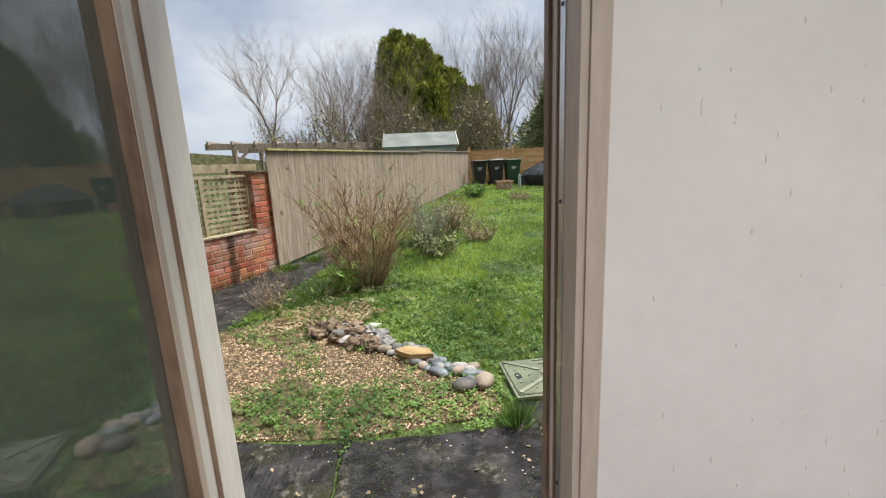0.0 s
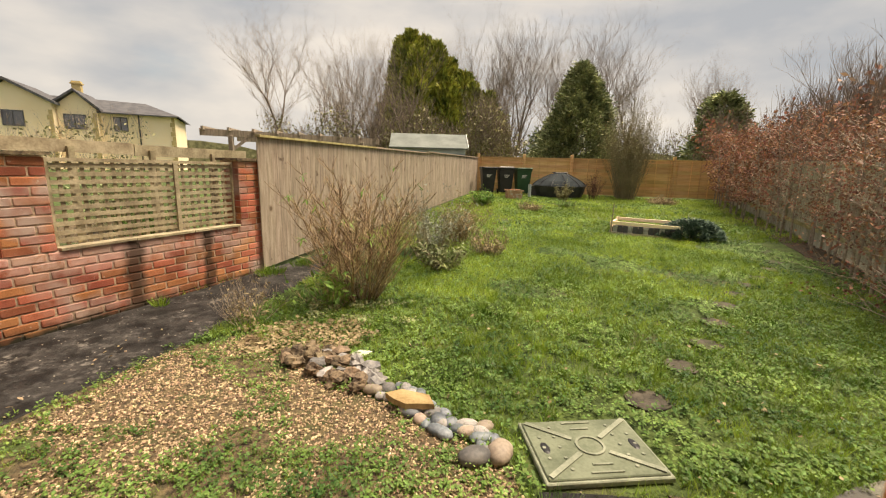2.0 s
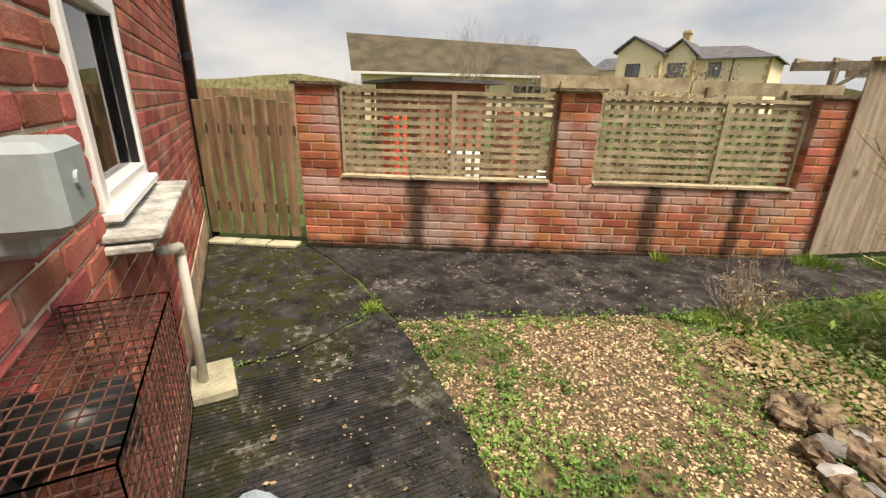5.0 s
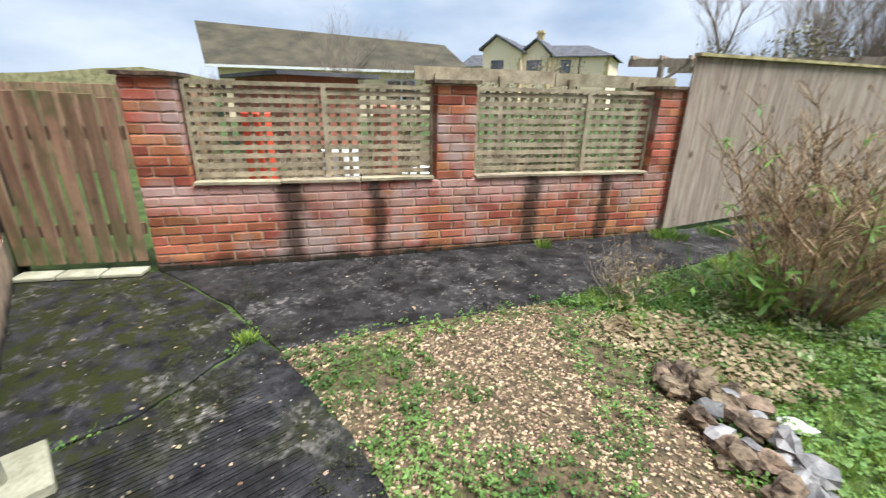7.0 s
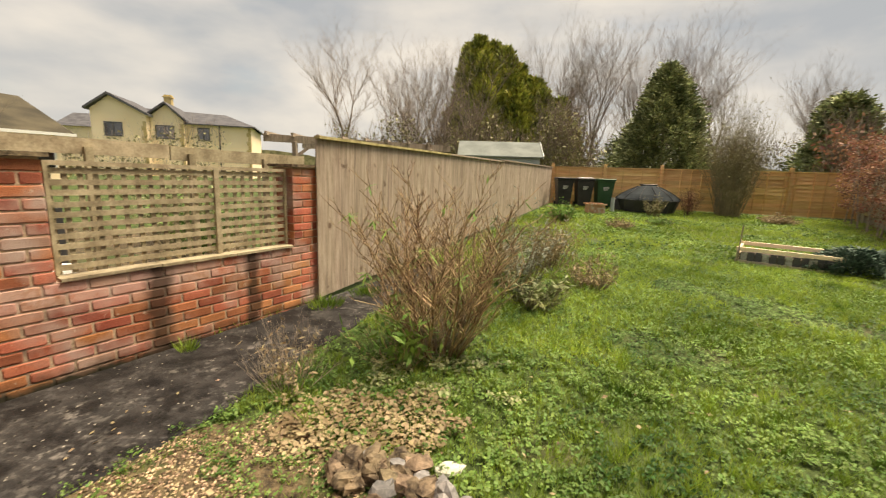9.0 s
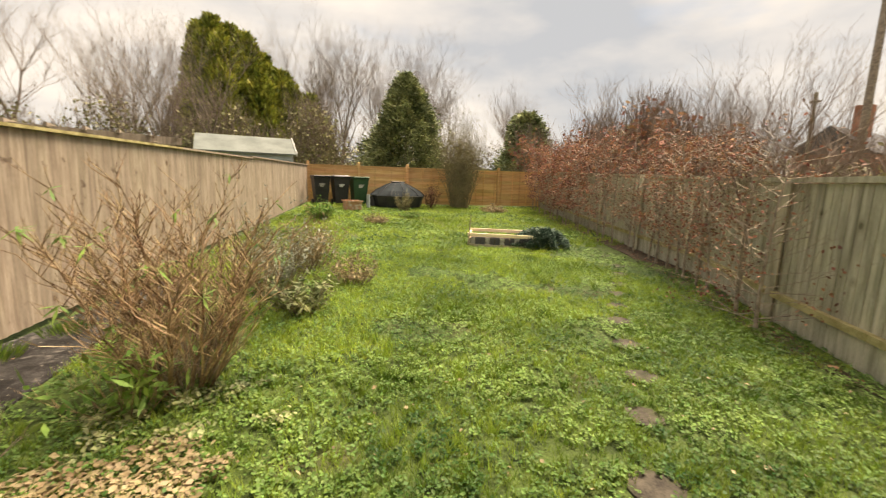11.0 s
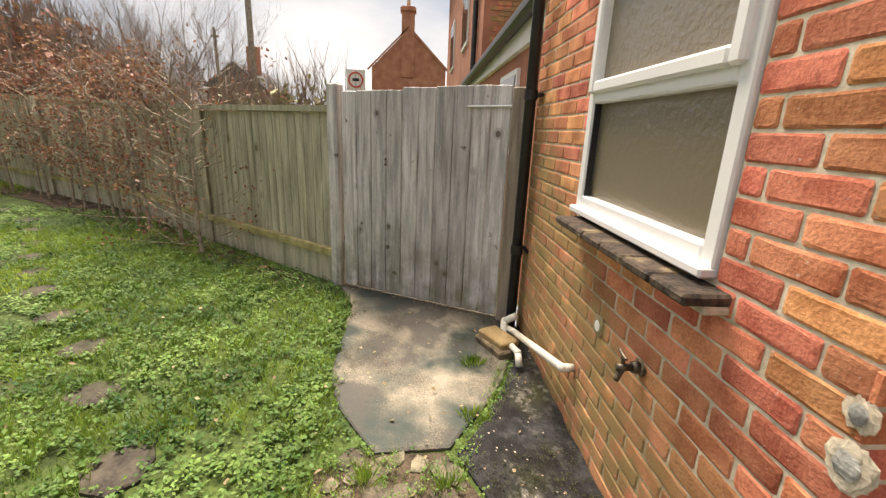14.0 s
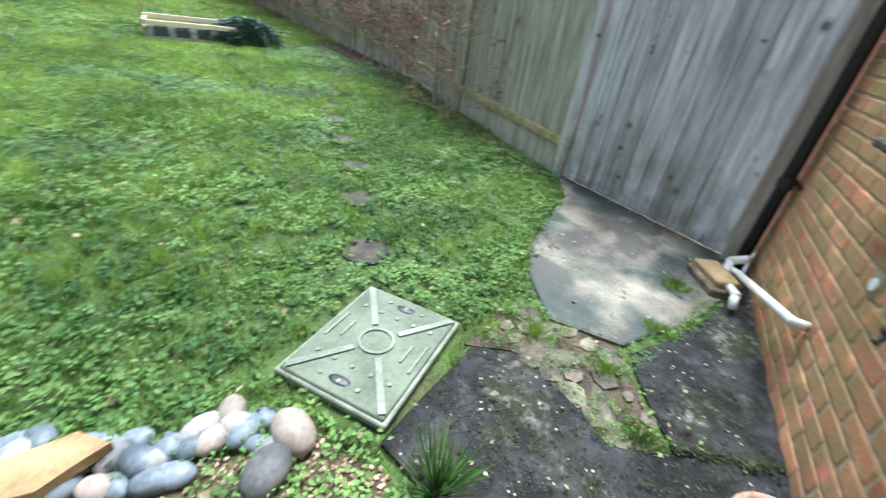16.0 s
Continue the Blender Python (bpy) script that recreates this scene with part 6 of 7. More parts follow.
# beech hedge: single young trees in a row
HL = [(5.70, 2.98), (6.43, 3.98), (7.55, 5.55), (8.25, 6.75), (10.2, 11.3), (12.2, 14.9)]
hl = [math.dist(a, b) for a, b in zip(HL, HL[1:])]
rh = random.Random(55)
s, k = 0.0, 0
while s < sum(hl):
    q, j = s, 0
    while j < len(hl) - 1 and q > hl[j]:
        q -= hl[j]
        j += 1
    x, y = lerp(HL[j], HL[j + 1], min(1, q / hl[j]))
    x, y = x + rh.uniform(-0.08, 0.08) + 0.1, y + rh.uniform(-0.08, 0.08)
    z = gz(x, y)
    h = 2.15 + 0.15 * min(1, s / 2.5) + rh.uniform(-0.12, 0.15) + (0.25 if s > 5 else 0)
    hb = thing("beech_tree", (x, y, z), "young beech in a row, holding dry red-brown leaves", "tree", "beech row")
    st, lf, ends = Geo(), Geo(), []
    p, kk, n = Vector((x, y, z)), Vector((rh.uniform(-0.08, 0.08), rh.uniform(-0.08, 0.08), 1)), 6
    for i in range(n):
        qv = p + kk * (h * 0.9 / n)
        st.tube(p, qv, 0.022 * (1 - i / n * 0.8), 0.022 * (1 - (i + 1) / n * 0.8), 6, False)
        if i >= (1 if s > 0.5 else 0):
            for _ in range(6 if s < 8 else 4):
                a = rh.uniform(0, 6.28)
                branch(st, p.lerp(qv, rh.random()), (math.cos(a), math.sin(a), rh.uniform(0.1, 0.7)), rh.uniform(0.16, 0.30) * (2.3 if s < 0.3 else 1.0), 0.006, 1, rh, 0.6, 0.1, 3, (2, 3), ends)
        p = qv
        kk = (kk + Vector((rh.uniform(-0.1, 0.1), rh.uniform(-0.1, 0.1), 0))).normalized()
    size = 0.045 if s < 7 else 0.075
    tips = [e for e in ends if rh.random() < (0.62 if s < 3 else 0.8)] or ends
    for i in range(430 if s < 2.5 else 560 if s < 7 else 560):
        e = rh.choice(tips)[0]
        p = e + Vector((rh.gauss(0, 0.07), rh.gauss(0, 0.07), rh.gauss(0, 0.06)))
        lf.leaf(p, Vector((rh.uniform(-1, 1), rh.uniform(-1, 1), rh.uniform(-1, 0.3))).normalized() * size * rh.uniform(0.6, 1.3), size * 0.6, (rh.uniform(-1, 1), rh.uniform(-1, 1), rh.uniform(-1, 1)))
    part("stem", st, "bark", hb)
    part("leaves", lf, "beech", hb)
    s += 0.42 if s < 4 else 0.5
    k += 1

# ---- beyond the fences ----
pg = thing("pergola", (-2.4, 9.9, 0), "weathered grey timber pergola behind the fence", "pergola")
for x, y in ((-3.7, 8.9), (-1.1, 10.4), (-3.9, 11.2), (-1.5, 12.2)):
    part("post", Geo().bevbox((x, y, 1.05), 0.09, 0.09, 2.1, 0.008), "fence", pg)
part("beam", Geo().beam((-4.2, 8.6, 2.14), (-0.7, 10.65, 2.14), 0.06, 0.14), "fence", pg)
part("beam", Geo().beam((-4.4, 10.9, 2.14), (-1.0, 12.5, 2.14), 0.06, 0.14), "fence", pg)
for i in range(9):
    t = i / 8
    a, b = lerp((-4.1, 8.5), (-0.75, 10.45), t), lerp((-4.4, 11.2), (-1.0, 12.7), t)
    part("rafter", Geo().beam((*a, 2.22), (*b, 2.22), 0.045, 0.07), "fence", pg)
for x, y, u in ((-3.7, 8.9, 1), (-1.1, 10.4, -1)):
    part("brace", Geo().beam((x, y, 1.78), (x + 0.34 * u, y + 0.2 * u, 2.10), 0.05, 0.06), "fence", pg)

pg.location = (-1.5, 10.2, -0.13)

sh = thing("garden_shed", (1.4, 16.6, 0.4), "pale blue-grey shiplap shed with a felt roof", "shed")
X0, X1, Y0, Y1 = 0.2, 3.0, 16.1, 18.2
g = Geo()
for i in range(14):
    z = 0.4 + i * 0.125
    g.box(X0, X1, Y0 - 0.012 + (i % 2) * 0.006, Y1, z, z + 0.122)
part("wall", g, "shedp", sh)
g = Geo()
g.add([(X1, Y0, 2.15), (X1, Y1, 2.15), (X1, (Y0 + Y1) / 2, 2.62), (X1 - 0.05, Y0, 2.15), (X1 - 0.05, Y1, 2.15), (X1 - 0.05, (Y0 + Y1) / 2, 2.62)], [(0, 1, 2), (3, 5, 4), (0, 2, 5, 3), (1, 4, 5, 2)])
part("gable", g, "shedp", sh)
ym = (Y0 + Y1) / 2
g = Geo()
g.add([(X0 - 0.1, Y0 - 0.12, 2.08), (X1 + 0.1, Y0 - 0.12, 2.08), (X1 + 0.1, ym, 2.66), (X0 - 0.1, ym, 2.66), (X0 - 0.1, Y0 - 0.12, 2.12), (X1 + 0.1, Y0 - 0.12, 2.12), (X1 + 0.1, ym, 2.70), (X0 - 0.1, ym, 2.70)], [(3, 2, 1, 0), (4, 5, 6, 7), (0, 1, 5, 4), (1, 2, 6, 5), (0, 4, 7, 3)])
g.add([(X0 - 0.1, Y1 + 0.12, 2.08), (X1 + 0.1, Y1 + 0.12, 2.08), (X1 + 0.1, ym, 2.66), (X0 - 0.1, ym, 2.66), (X0 - 0.1, Y1 + 0.12, 2.12), (X1 + 0.1, Y1 + 0.12, 2.12), (X1 + 0.1, ym, 2.70), (X0 - 0.1, ym, 2.70)], [(0, 1, 2, 3), (7, 6, 5, 4), (4, 5, 1, 0), (1, 5, 6, 2), (3, 7, 4, 0)])
part("roof", g, "shedroof", sh)
part("barge_board", Geo().beam((X1 + 0.11, Y0 - 0.14, 2.10), (X1 + 0.11, ym, 2.69), 0.02, 0.10).beam((X1 + 0.11, Y1 + 0.14, 2.10), (X1 + 0.11, ym, 2.69), 0.02, 0.10), "paint_white", sh)

# the cream house and the bungalow
CA0, CB0 = Vector((-31.6, 33.4, 0)), Vector((-19.8, 38.2, 0))
cd = (CB0 - CA0).normalized()
cn = Vector((-cd.y, cd.x, 0))
CL = (CB0 - CA0).length


def cp(s, t, z):
    p = CA0 + cd * s + cn * t
    return (p.x, p.y, z)


ch = thing("cream_house", CA0, "cream rendered two-storey house with slate roof", "house")
g = Geo()
g.hexa([cp(1.3, 0, 0)[:2], cp(CL, 0, 0)[:2], cp(CL, 8, 0)[:2], cp(1.3, 8, 0)[:2]], 0, 5.05)
GABLES = ((1.25, 2.6, 5.05, 5.72, 6.78, 5.42, -1.2), (5.1, 6.3, 7.55, 5.45, 6.42, 5.2, -0.5))
for s0, sm, s1, za, zp, zb, t0 in GABLES:
    g.hexa([cp(s0, t0, 0)[:2], cp(s1, t0, 0)[:2], cp(s1, 1, 0)[:2], cp(s0, 1, 0)[:2]], 0, 5.15)
    g.add([cp(s0, t0, 5.15), cp(s1, t0, 5.15), cp(s1, t0, zb), cp(sm, t0, zp), cp(s0, t0, za), cp(s0, 4, 5.15), cp(s1, 4, 5.15), cp(s1, 4, zb), cp(sm, 4, zp), cp(s0, 4, za)], [(0, 1, 2, 3, 4), (9, 8, 7, 6, 5), (0, 4, 9, 5), (1, 6, 7, 2)])
part("wall", g, "cream", ch)
g = Geo()
for s0, sm, s1, za, zp, zb, t0 in GABLES:
    for e, ze in ((s0 - 0.3, za - 0.12), (s1 + 0.3, zb - 0.12)):
        g.add([cp(e, t0 - 0.4, ze), cp(sm, t0 - 0.4, zp + 0.04), cp(sm, 4.2, zp + 0.04), cp(e, 4.2, ze), cp(e, t0 - 0.4, ze + 0.18), cp(sm, t0 - 0.4, zp + 0.22), cp(sm, 4.2, zp + 0.22), cp(e, 4.2, ze + 0.18)], [(3, 2, 1, 0), (4, 5, 6, 7), (0, 1, 5, 4), (2, 3, 7, 6), (0, 4, 7, 3), (1, 2, 6, 5)])
g.add([cp(1.0, -0.4, 5.05), cp(CL + 0.4, -0.4, 5.05), cp(CL - 2.6, 4, 6.35), cp(1.0, 4, 6.6), cp(1.0, 8.4, 5.05), cp(CL + 0.4, 8.4, 5.05), cp(1.0, -0.4, 4.95), cp(CL + 0.4, -0.4, 4.95), cp(CL + 0.4, 8.4, 4.95)], [(0, 1, 2, 3), (3, 2, 5, 4), (1, 5, 2), (0, 3, 4), (7, 1, 0, 6), (5, 1, 7, 8)])
part("roof", g, "roof", ch)
for s, w, t in ((2.75, 1.25, -1.2), (6.15, 1.4, -0.5), (8.95, 0.95, 0.0)):
    f = Geo()
    for a0, a1, z0, z1 in ((-w / 2, w / 2, 3.62, 3.70), (-w / 2, w / 2, 4.67, 4.75), (-w / 2, -w / 2 + 0.06, 3.70, 4.67), (w / 2 - 0.06, w / 2, 3.70, 4.67), (-0.03, 0.03, 3.70, 4.67)):
        f.hexa([cp(s + a0, t - 0.06, 0)[:2], cp(s + a1, t - 0.06, 0)[:2], cp(s + a1, t + 0.0, 0)[:2], cp(s + a0, t + 0.0, 0)[:2]], z0, z1)
    fo = part("window", f, "roof", ch, "dark framed window")
    for k in (0, 1):
        a = s - w / 2 + 0.06 + k * (w / 2 - 0.03)
        part("pane", Geo().hexa([cp(a, t - 0.03, 0)[:2], cp(a + w / 2 - 0.09, t - 0.03, 0)[:2], cp(a + w / 2 - 0.09, t - 0.02, 0)[:2], cp(a, t - 0.02, 0)[:2]], 3.70, 4.67), "farpane", fo)
for s, t in ((5.03, -1.22), (7.53, -0.52), (CL - 0.02, -0.02)):
    g = Geo()
    for i in range(13):
        wq = 0.34 if i % 2 else 0.22
        g.hexa([cp(s - wq, t - 0.03, 0)[:2], cp(s + 0.02, t - 0.03, 0)[:2], cp(s + 0.02, t, 0)[:2], cp(s - wq, t, 0)[:2]], i * 0.38, i * 0.38 + 0.36)
    part("quoins", g, "quoin", ch, kind="stuff")
part("chimney", Geo().hexa([cp(5.2, 3.2, 0)[:2], cp(5.8, 3.2, 0)[:2], cp(5.8, 3.8, 0)[:2], cp(5.2, 3.8, 0)[:2]], 6.0, 7.75).hexa([cp(5.12, 3.12, 0)[:2], cp(5.88, 3.12, 0)[:2], cp(5.88, 3.88, 0)[:2], cp(5.12, 3.88, 0)[:2]], 7.5, 7.62), "quoin", ch)
part("drainpipe", Geo().tube(cp(10.2, -0.06, 0), cp(10.2, -0.06, 5.1), 0.05), "black", ch)

fh = thing("far_house", cp(-2, 9, 0), "low cream house with a blue-grey slate roof beyond another house", "house")
part("wall", Geo().hexa([cp(-5.5, 9, 0)[:2], cp(0.5, 9, 0)[:2], cp(0.5, 15, 0)[:2], cp(-5.5, 15, 0)[:2]], 0, 5.0), "cream", fh)
part("roof", Geo().add([cp(-5.9, 8.6, 4.95), cp(0.9, 8.6, 4.95), cp(0.5, 12, 6.5), cp(-5.5, 12, 6.5), cp(-5.9, 15.4, 4.95), cp(0.9, 15.4, 4.95)], [(0, 1, 2, 3), (3, 2, 5, 4), (0, 3, 4), (1, 5, 2), (4, 5, 1, 0)]), "roof", fh)
part("chimney", Geo().hexa([cp(-3.2, 11.6, 0)[:2], cp(-2.6, 11.6, 0)[:2], cp(-2.6, 12.2, 0)[:2], cp(-3.2, 12.2, 0)[:2]], 6.2, 7.3), "farbrick", fh)

bg = thing("bungalow", (-20, 14, 0), "low bungalow with a long brown tiled roof", "house")
q0, q1 = Vector((-22.6, 7.2, 0)), Vector((-16.6, 18.6, 0))
bd = (q1 - q0).normalized()
bn = Vector((-bd.y, bd.x, 0))
BLn = (q1 - q0).length


def bp_(s, t, z):
    p = q0 + bd * s + bn * t
    return (p.x, p.y, z)


part("wall", Geo().hexa([bp_(-0.4, 0, 0)[:2], bp_(BLn - 0.9, 0, 0)[:2], bp_(BLn - 0.9, 8, 0)[:2], bp_(-0.4, 8, 0)[:2]], 0, 2.7), "cream", bg)
part("roof", Geo().add([bp_(-0.8, -0.5, 2.6), bp_(BLn - 0.5, -0.5, 2.6), bp_(BLn - 1.1, 4, 4.38), bp_(-2.1, 4, 5.0), bp_(-0.8, 8.5, 2.6), bp_(BLn - 0.5, 8.5, 2.6), bp_(-0.8, -0.5, 2.5), bp_(BLn - 0.5, -0.5, 2.5)], [(0, 1, 2, 3), (3, 2, 5, 4), (1, 5, 2), (0, 3, 4), (6, 7, 1, 0)]), "brownroof", bg)
part("gutter", Geo().beam(bp_(-0.8, -0.55, 2.55), bp_(BLn - 0.5, -0.55, 2.55), 0.12, 0.12), "paint_white", bg)
for s in (2.0, 5.0, 8.5, 11.0):
    fo = part("window", Geo().hexa([bp_(s - 0.8, -0.03, 0)[:2], bp_(s + 0.8, -0.03, 0)[:2], bp_(s + 0.8, 0.02, 0)[:2], bp_(s - 0.8, 0.02, 0)[:2]], 1.1, 2.2), "paint_white", bg, "white framed window")
    for k in (-0.72, 0.04):
        part("pane", Geo().hexa([bp_(s + k, -0.05, 0)[:2], bp_(s + k + 0.68, -0.05, 0)[:2], bp_(s + k + 0.68, -0.04, 0)[:2], bp_(s + k, -0.04, 0)[:2]], 1.18, 2.12), "pane", fo)
ft = thing("flat_roof_garage", (-8.6, 4.8, 0), "low garage with a grey corrugated flat roof", "garage")
part("wall", Geo().box(-11.5, -8.2, 4.2, 5.9, 0, 1.70), "farbrick", ft)
part("roof", Geo().box(-11.8, -7.9, 3.9, 6.3, 1.70, 1.78), "roof", ft)

# things in the neighbour's yard, seen through the lattice
solid("neighbour_paving", slab_geo([(-9, 1.5), (-3.2, 0.9), (-1.2, 4.9), (-3.5, 8.5), (-9, 8)], 0.01, 0.02, r1, 0.5, 0.02), "grit", (-5, 4, 0), "pale gravel yard next door", "gravel", kind="structure")
for x, y, w, h, m_, lab in ((-4.6, 3.4, 0.5, 0.62, "paint_white", "white plastic garden box next door"), (-3.6, 4.4, 0.9, 0.35, "paint_white", "low white plastic bench next door"), (-5.4, 2.6, 0.4, 1.1, "red", "red plastic play house panel next door"), (-4.2, 5.2, 0.5, 0.9, "binblack", "black plastic bin next door"), (-5.2, 4.6, 0.35, 1.2, "farbrick", "short brick pillar next door")):
    solid("yard_item", Geo().bevbox((x, y, h / 2), w, w * 0.7, h, 0.03, 0.4), m_, (x, y, 0), lab, "yard item")
twiggy("shrub", -2.9, 6.3, 1.0, 1.3, 50, "low garden shrub behind the lattice", "greentwig", leaves="weed", nleaf=1500, leafsize=0.09, lean=0.9)
twiggy("shrub", -4.0, 7.2, 1.2, 1.3, 50, "rounded evergreen shrub behind the lattice", "greentwig", leaves="holly", nleaf=1800, leafsize=0.10, lean=0.9)
twiggy("shrub", -5.8, 5.2, 1.1, 1.3, 40, "small leafy shrub in the yard next door", "greentwig", leaves="scrub", nleaf=900, leafsize=0.10, lean=0.9)

# next-door houses on the gate sides
nh = thing("neighbour_house", (-6.5, -1, 0), "red brick house end with black pipes", "house")
part("wall", Geo().box(-9.5, HX0 - 0.02, -6, -0.22, 0, 5.4), "farbrick", nh)
for x in (-4.1, -4.9, -6.2):
    part("drainpipe", Geo().tube((x, -0.16, 0), (x, -0.16, 5.4), 0.045), "black", nh)
fo = part("window", Geo().box(-4.75, -4.25, -0.23, -0.19, 1.2, 2.3), "paint_white", nh, "white framed window")
part("pane", Geo().box(-4.70, -4.30, -0.19, -0.18, 1.25, 2.25), "pane", fo)
part("lamp", Geo().bevbox((-4.0, -0.10, 1.98), 0.12, 0.12, 0.22, 0.02), "black", nh, "black wall lantern")
yf = thing("yard_fence", (-7, 1.0, 0), "brown low board fence beyond the gate", "fence")
for i in range(22):
    part("board", Geo().bevbox((-8.6, -0.2 + i * 0.145, 0.72), 0.02, 0.135, 1.44, 0.004), "gatew", yf)

ex = thing("lean_to", (7.2, -1, 0), "single-storey brick lean-to with white fascia", "building")
part("wall", Geo().box(4.14, 10.5, -4.0, -0.12, 0, 2.15), "farbrick", ex)
part("fascia", Geo().box(4.14, 10.6, -0.14, -0.07, 2.08, 2.26), "paint_white", ex)
part("gutter", Geo().tube((4.16, -0.01, 2.29), (10.6, -0.01, 2.14), 0.06, n=10), "black", ex)
part("roof", Geo().add([(4.14, -0.1, 2.28), (10.6, -0.1, 2.34), (10.6, -4.0, 3.9), (4.14, -4.0, 3.9), (4.14, -0.1, 2.24), (10.6, -0.1, 2.24), (10.6, -4, 2.24), (4.14, -4, 2.24)], [(0, 1, 2, 3), (4, 7, 6, 5), (0, 4, 5, 1), (1, 5, 6, 2), (3, 7, 4, 0)]), "brownroof", ex)
fo = part("window", Geo().box(5.2, 6.0, -0.12, -0.09, 1.2, 1.95), "paint_white", ex, "white framed window")
part("pane", Geo().box(5.25, 5.95, -0.09, -0.08, 1.25, 1.9), "pane", fo)
tw = thing("brick_house", (14, -3, 0), "two-storey red brick house with white windows", "house")
part("wall", Geo().box(9.2, 19, -7, -0.30, 0, 6.2), "farbrick", tw)
part("roof", Geo().add([(9.0, 0, 6.2), (19.2, 0, 6.2), (19.2, -3.6, 8.4), (9.0, -3.6, 8.4), (9.0, -7.2, 6.2), (19.2, -7.2, 6.2)], [(0, 1, 2, 3), (3, 2, 5, 4), (0, 3, 4), (1, 5, 2), (0, 4, 5, 1)]), "brownroof", tw)
for x in (11.5, 15.5):
    fo = part("window", Geo().box(x, x + 1.3, -0.31, -0.26, 3.3, 4.7), "paint_white", tw, "white framed window")
    for k in (0.06, 0.68):
        part("pane", Geo().box(x + k, x + k + 0.55, -0.26, -0.25, 3.38, 4.62), "pane", fo)
part("drainpipe", Geo().tube((9.9, -0.24, 0), (9.9, -0.24, 6.2), 0.05), "black", tw)
g = Geo()
for i in range(76):
    y = -0.42
    z = 0.04 + i * 0.08
    for k in range(12):
        yy = -0.42 - k * 0.24 - (0.12 if i % 2 else 0)
        g.box(9.188, 9.2, yy - 0.225, yy, z, z + 0.068)
part("brickwork", g, "brick_ri", tw, kind="stuff")

gh = thing("gable_house", (36, 1.5, 0), "far red brick gable with tall chimney", "house")
g = Geo().box(34, 42, -1.1, 4.2, 0, 5.6)
g.add([(34, -1.1, 5.6), (34, 4.2, 5.6), (34, 1.6, 8.2), (42, -1.1, 5.6), (42, 4.2, 5.6), (42, 1.6, 8.2)], [(0, 2, 1), (3, 4, 5), (0, 3, 5, 2), (1, 2, 5, 4)])
part("wall", g, "farbrick", gh)
part("chimney", Geo().box(33.9, 34.7, 1.2, 2.1, 5.0, 9.6).box(33.8, 34.8, 1.1, 2.2, 9.3, 9.5), "farbrick", gh)
part("chimney_pot", Geo().tube((34.3, 1.65, 9.6), (34.3, 1.65, 10.1), 0.14, 0.11), "terracotta", gh)
part("verge", Geo().beam((33.95, -1.4, 5.4), (33.95, 1.6, 8.3), 0.12, 0.14).beam((33.95, 4.5, 5.4), (33.95, 1.6, 8.3), 0.10, 0.10), "farbrick", gh)
sh2 = thing("far_cottage", (42, 16, 0), "far low house with one chimney over the hedge", "house")
part("wall", Geo().box(40, 48, 14.0, 18.4, 0, 4.2), "farbrick", sh2)
part("roof", Geo().add([(39.7, 13.6, 4.2), (48, 13.6, 4.2), (48, 16.2, 6.2), (39.7, 16.2, 6.2), (39.7, 18.8, 4.2), (48, 18.8, 4.2)], [(0, 1, 2, 3), (3, 2, 5, 4), (0, 3, 4), (1, 5, 2), (0, 4, 5, 1)]), "roof", sh2)
part("chimney", Geo().box(41, 41.8, 14.6, 15.5, 5.4, 7.6), "farbrick", sh2)

for x, y, h, r_ in ((19.5, 7.3, 9.5, 0.13), (31.0, 13.6, 7.0, 0.12)):
    pole = thing("utility_pole", (x, y, 0), "tall brown timber utility pole beyond the fence", "utility pole")
    part("pole", Geo().tube((x, y, 0), (x - 0.1, y, h), r_, r_ * 0.75, 10), "bark", pole)
    part("bracket", Geo().bevbox((x - 0.1, y, h - 0.5), 0.14, 0.5, 0.12, 0.01), "bark", pole)
    part("step_iron", Geo().tube((x - 0.1, y - 0.25, h - 1.4), (x - 0.1, y + 0.25, h - 1.4), 0.015), "steel", pole)
cb = solid("overhead_cable", Geo().pipe([(19.4, 7.3, 9.0), (15.0, 0.0, 7.4), (12.5, -3.0, 6.8)], 0.010, 5), "black", (19.4, 7.3, 9), "thin black overhead cable from the pole", "cable")
sg = thing("road_sign", (12.6, 2.35, 0), "white square road sign with a red ring", "road sign")
part("post", Geo().tube((12.6, 2.35, 0), (12.6, 2.35, 2.75), 0.035), "greybox", sg)
part("plate", Geo().bevbox((12.58, 2.35, 2.52), 0.02, 0.46, 0.5, 0.008), "paint_white", sg)
g = Geo()
for i in range(20):
    a, b = i * math.pi / 10, (i + 1) * math.pi / 10
    g.beam((12.56, 2.35 + 0.17 * math.cos(a), 2.52 + 0.17 * math.sin(a)), (12.56, 2.35 + 0.17 * math.cos(b), 2.52 + 0.17 * math.sin(b)), 0.04, 0.01, (1, 0, 0))
part("ring", g, "red", sg)
part("symbol", Geo().box(12.555, 12.565, 2.27, 2.43, 2.49, 2.56), "black", sg)

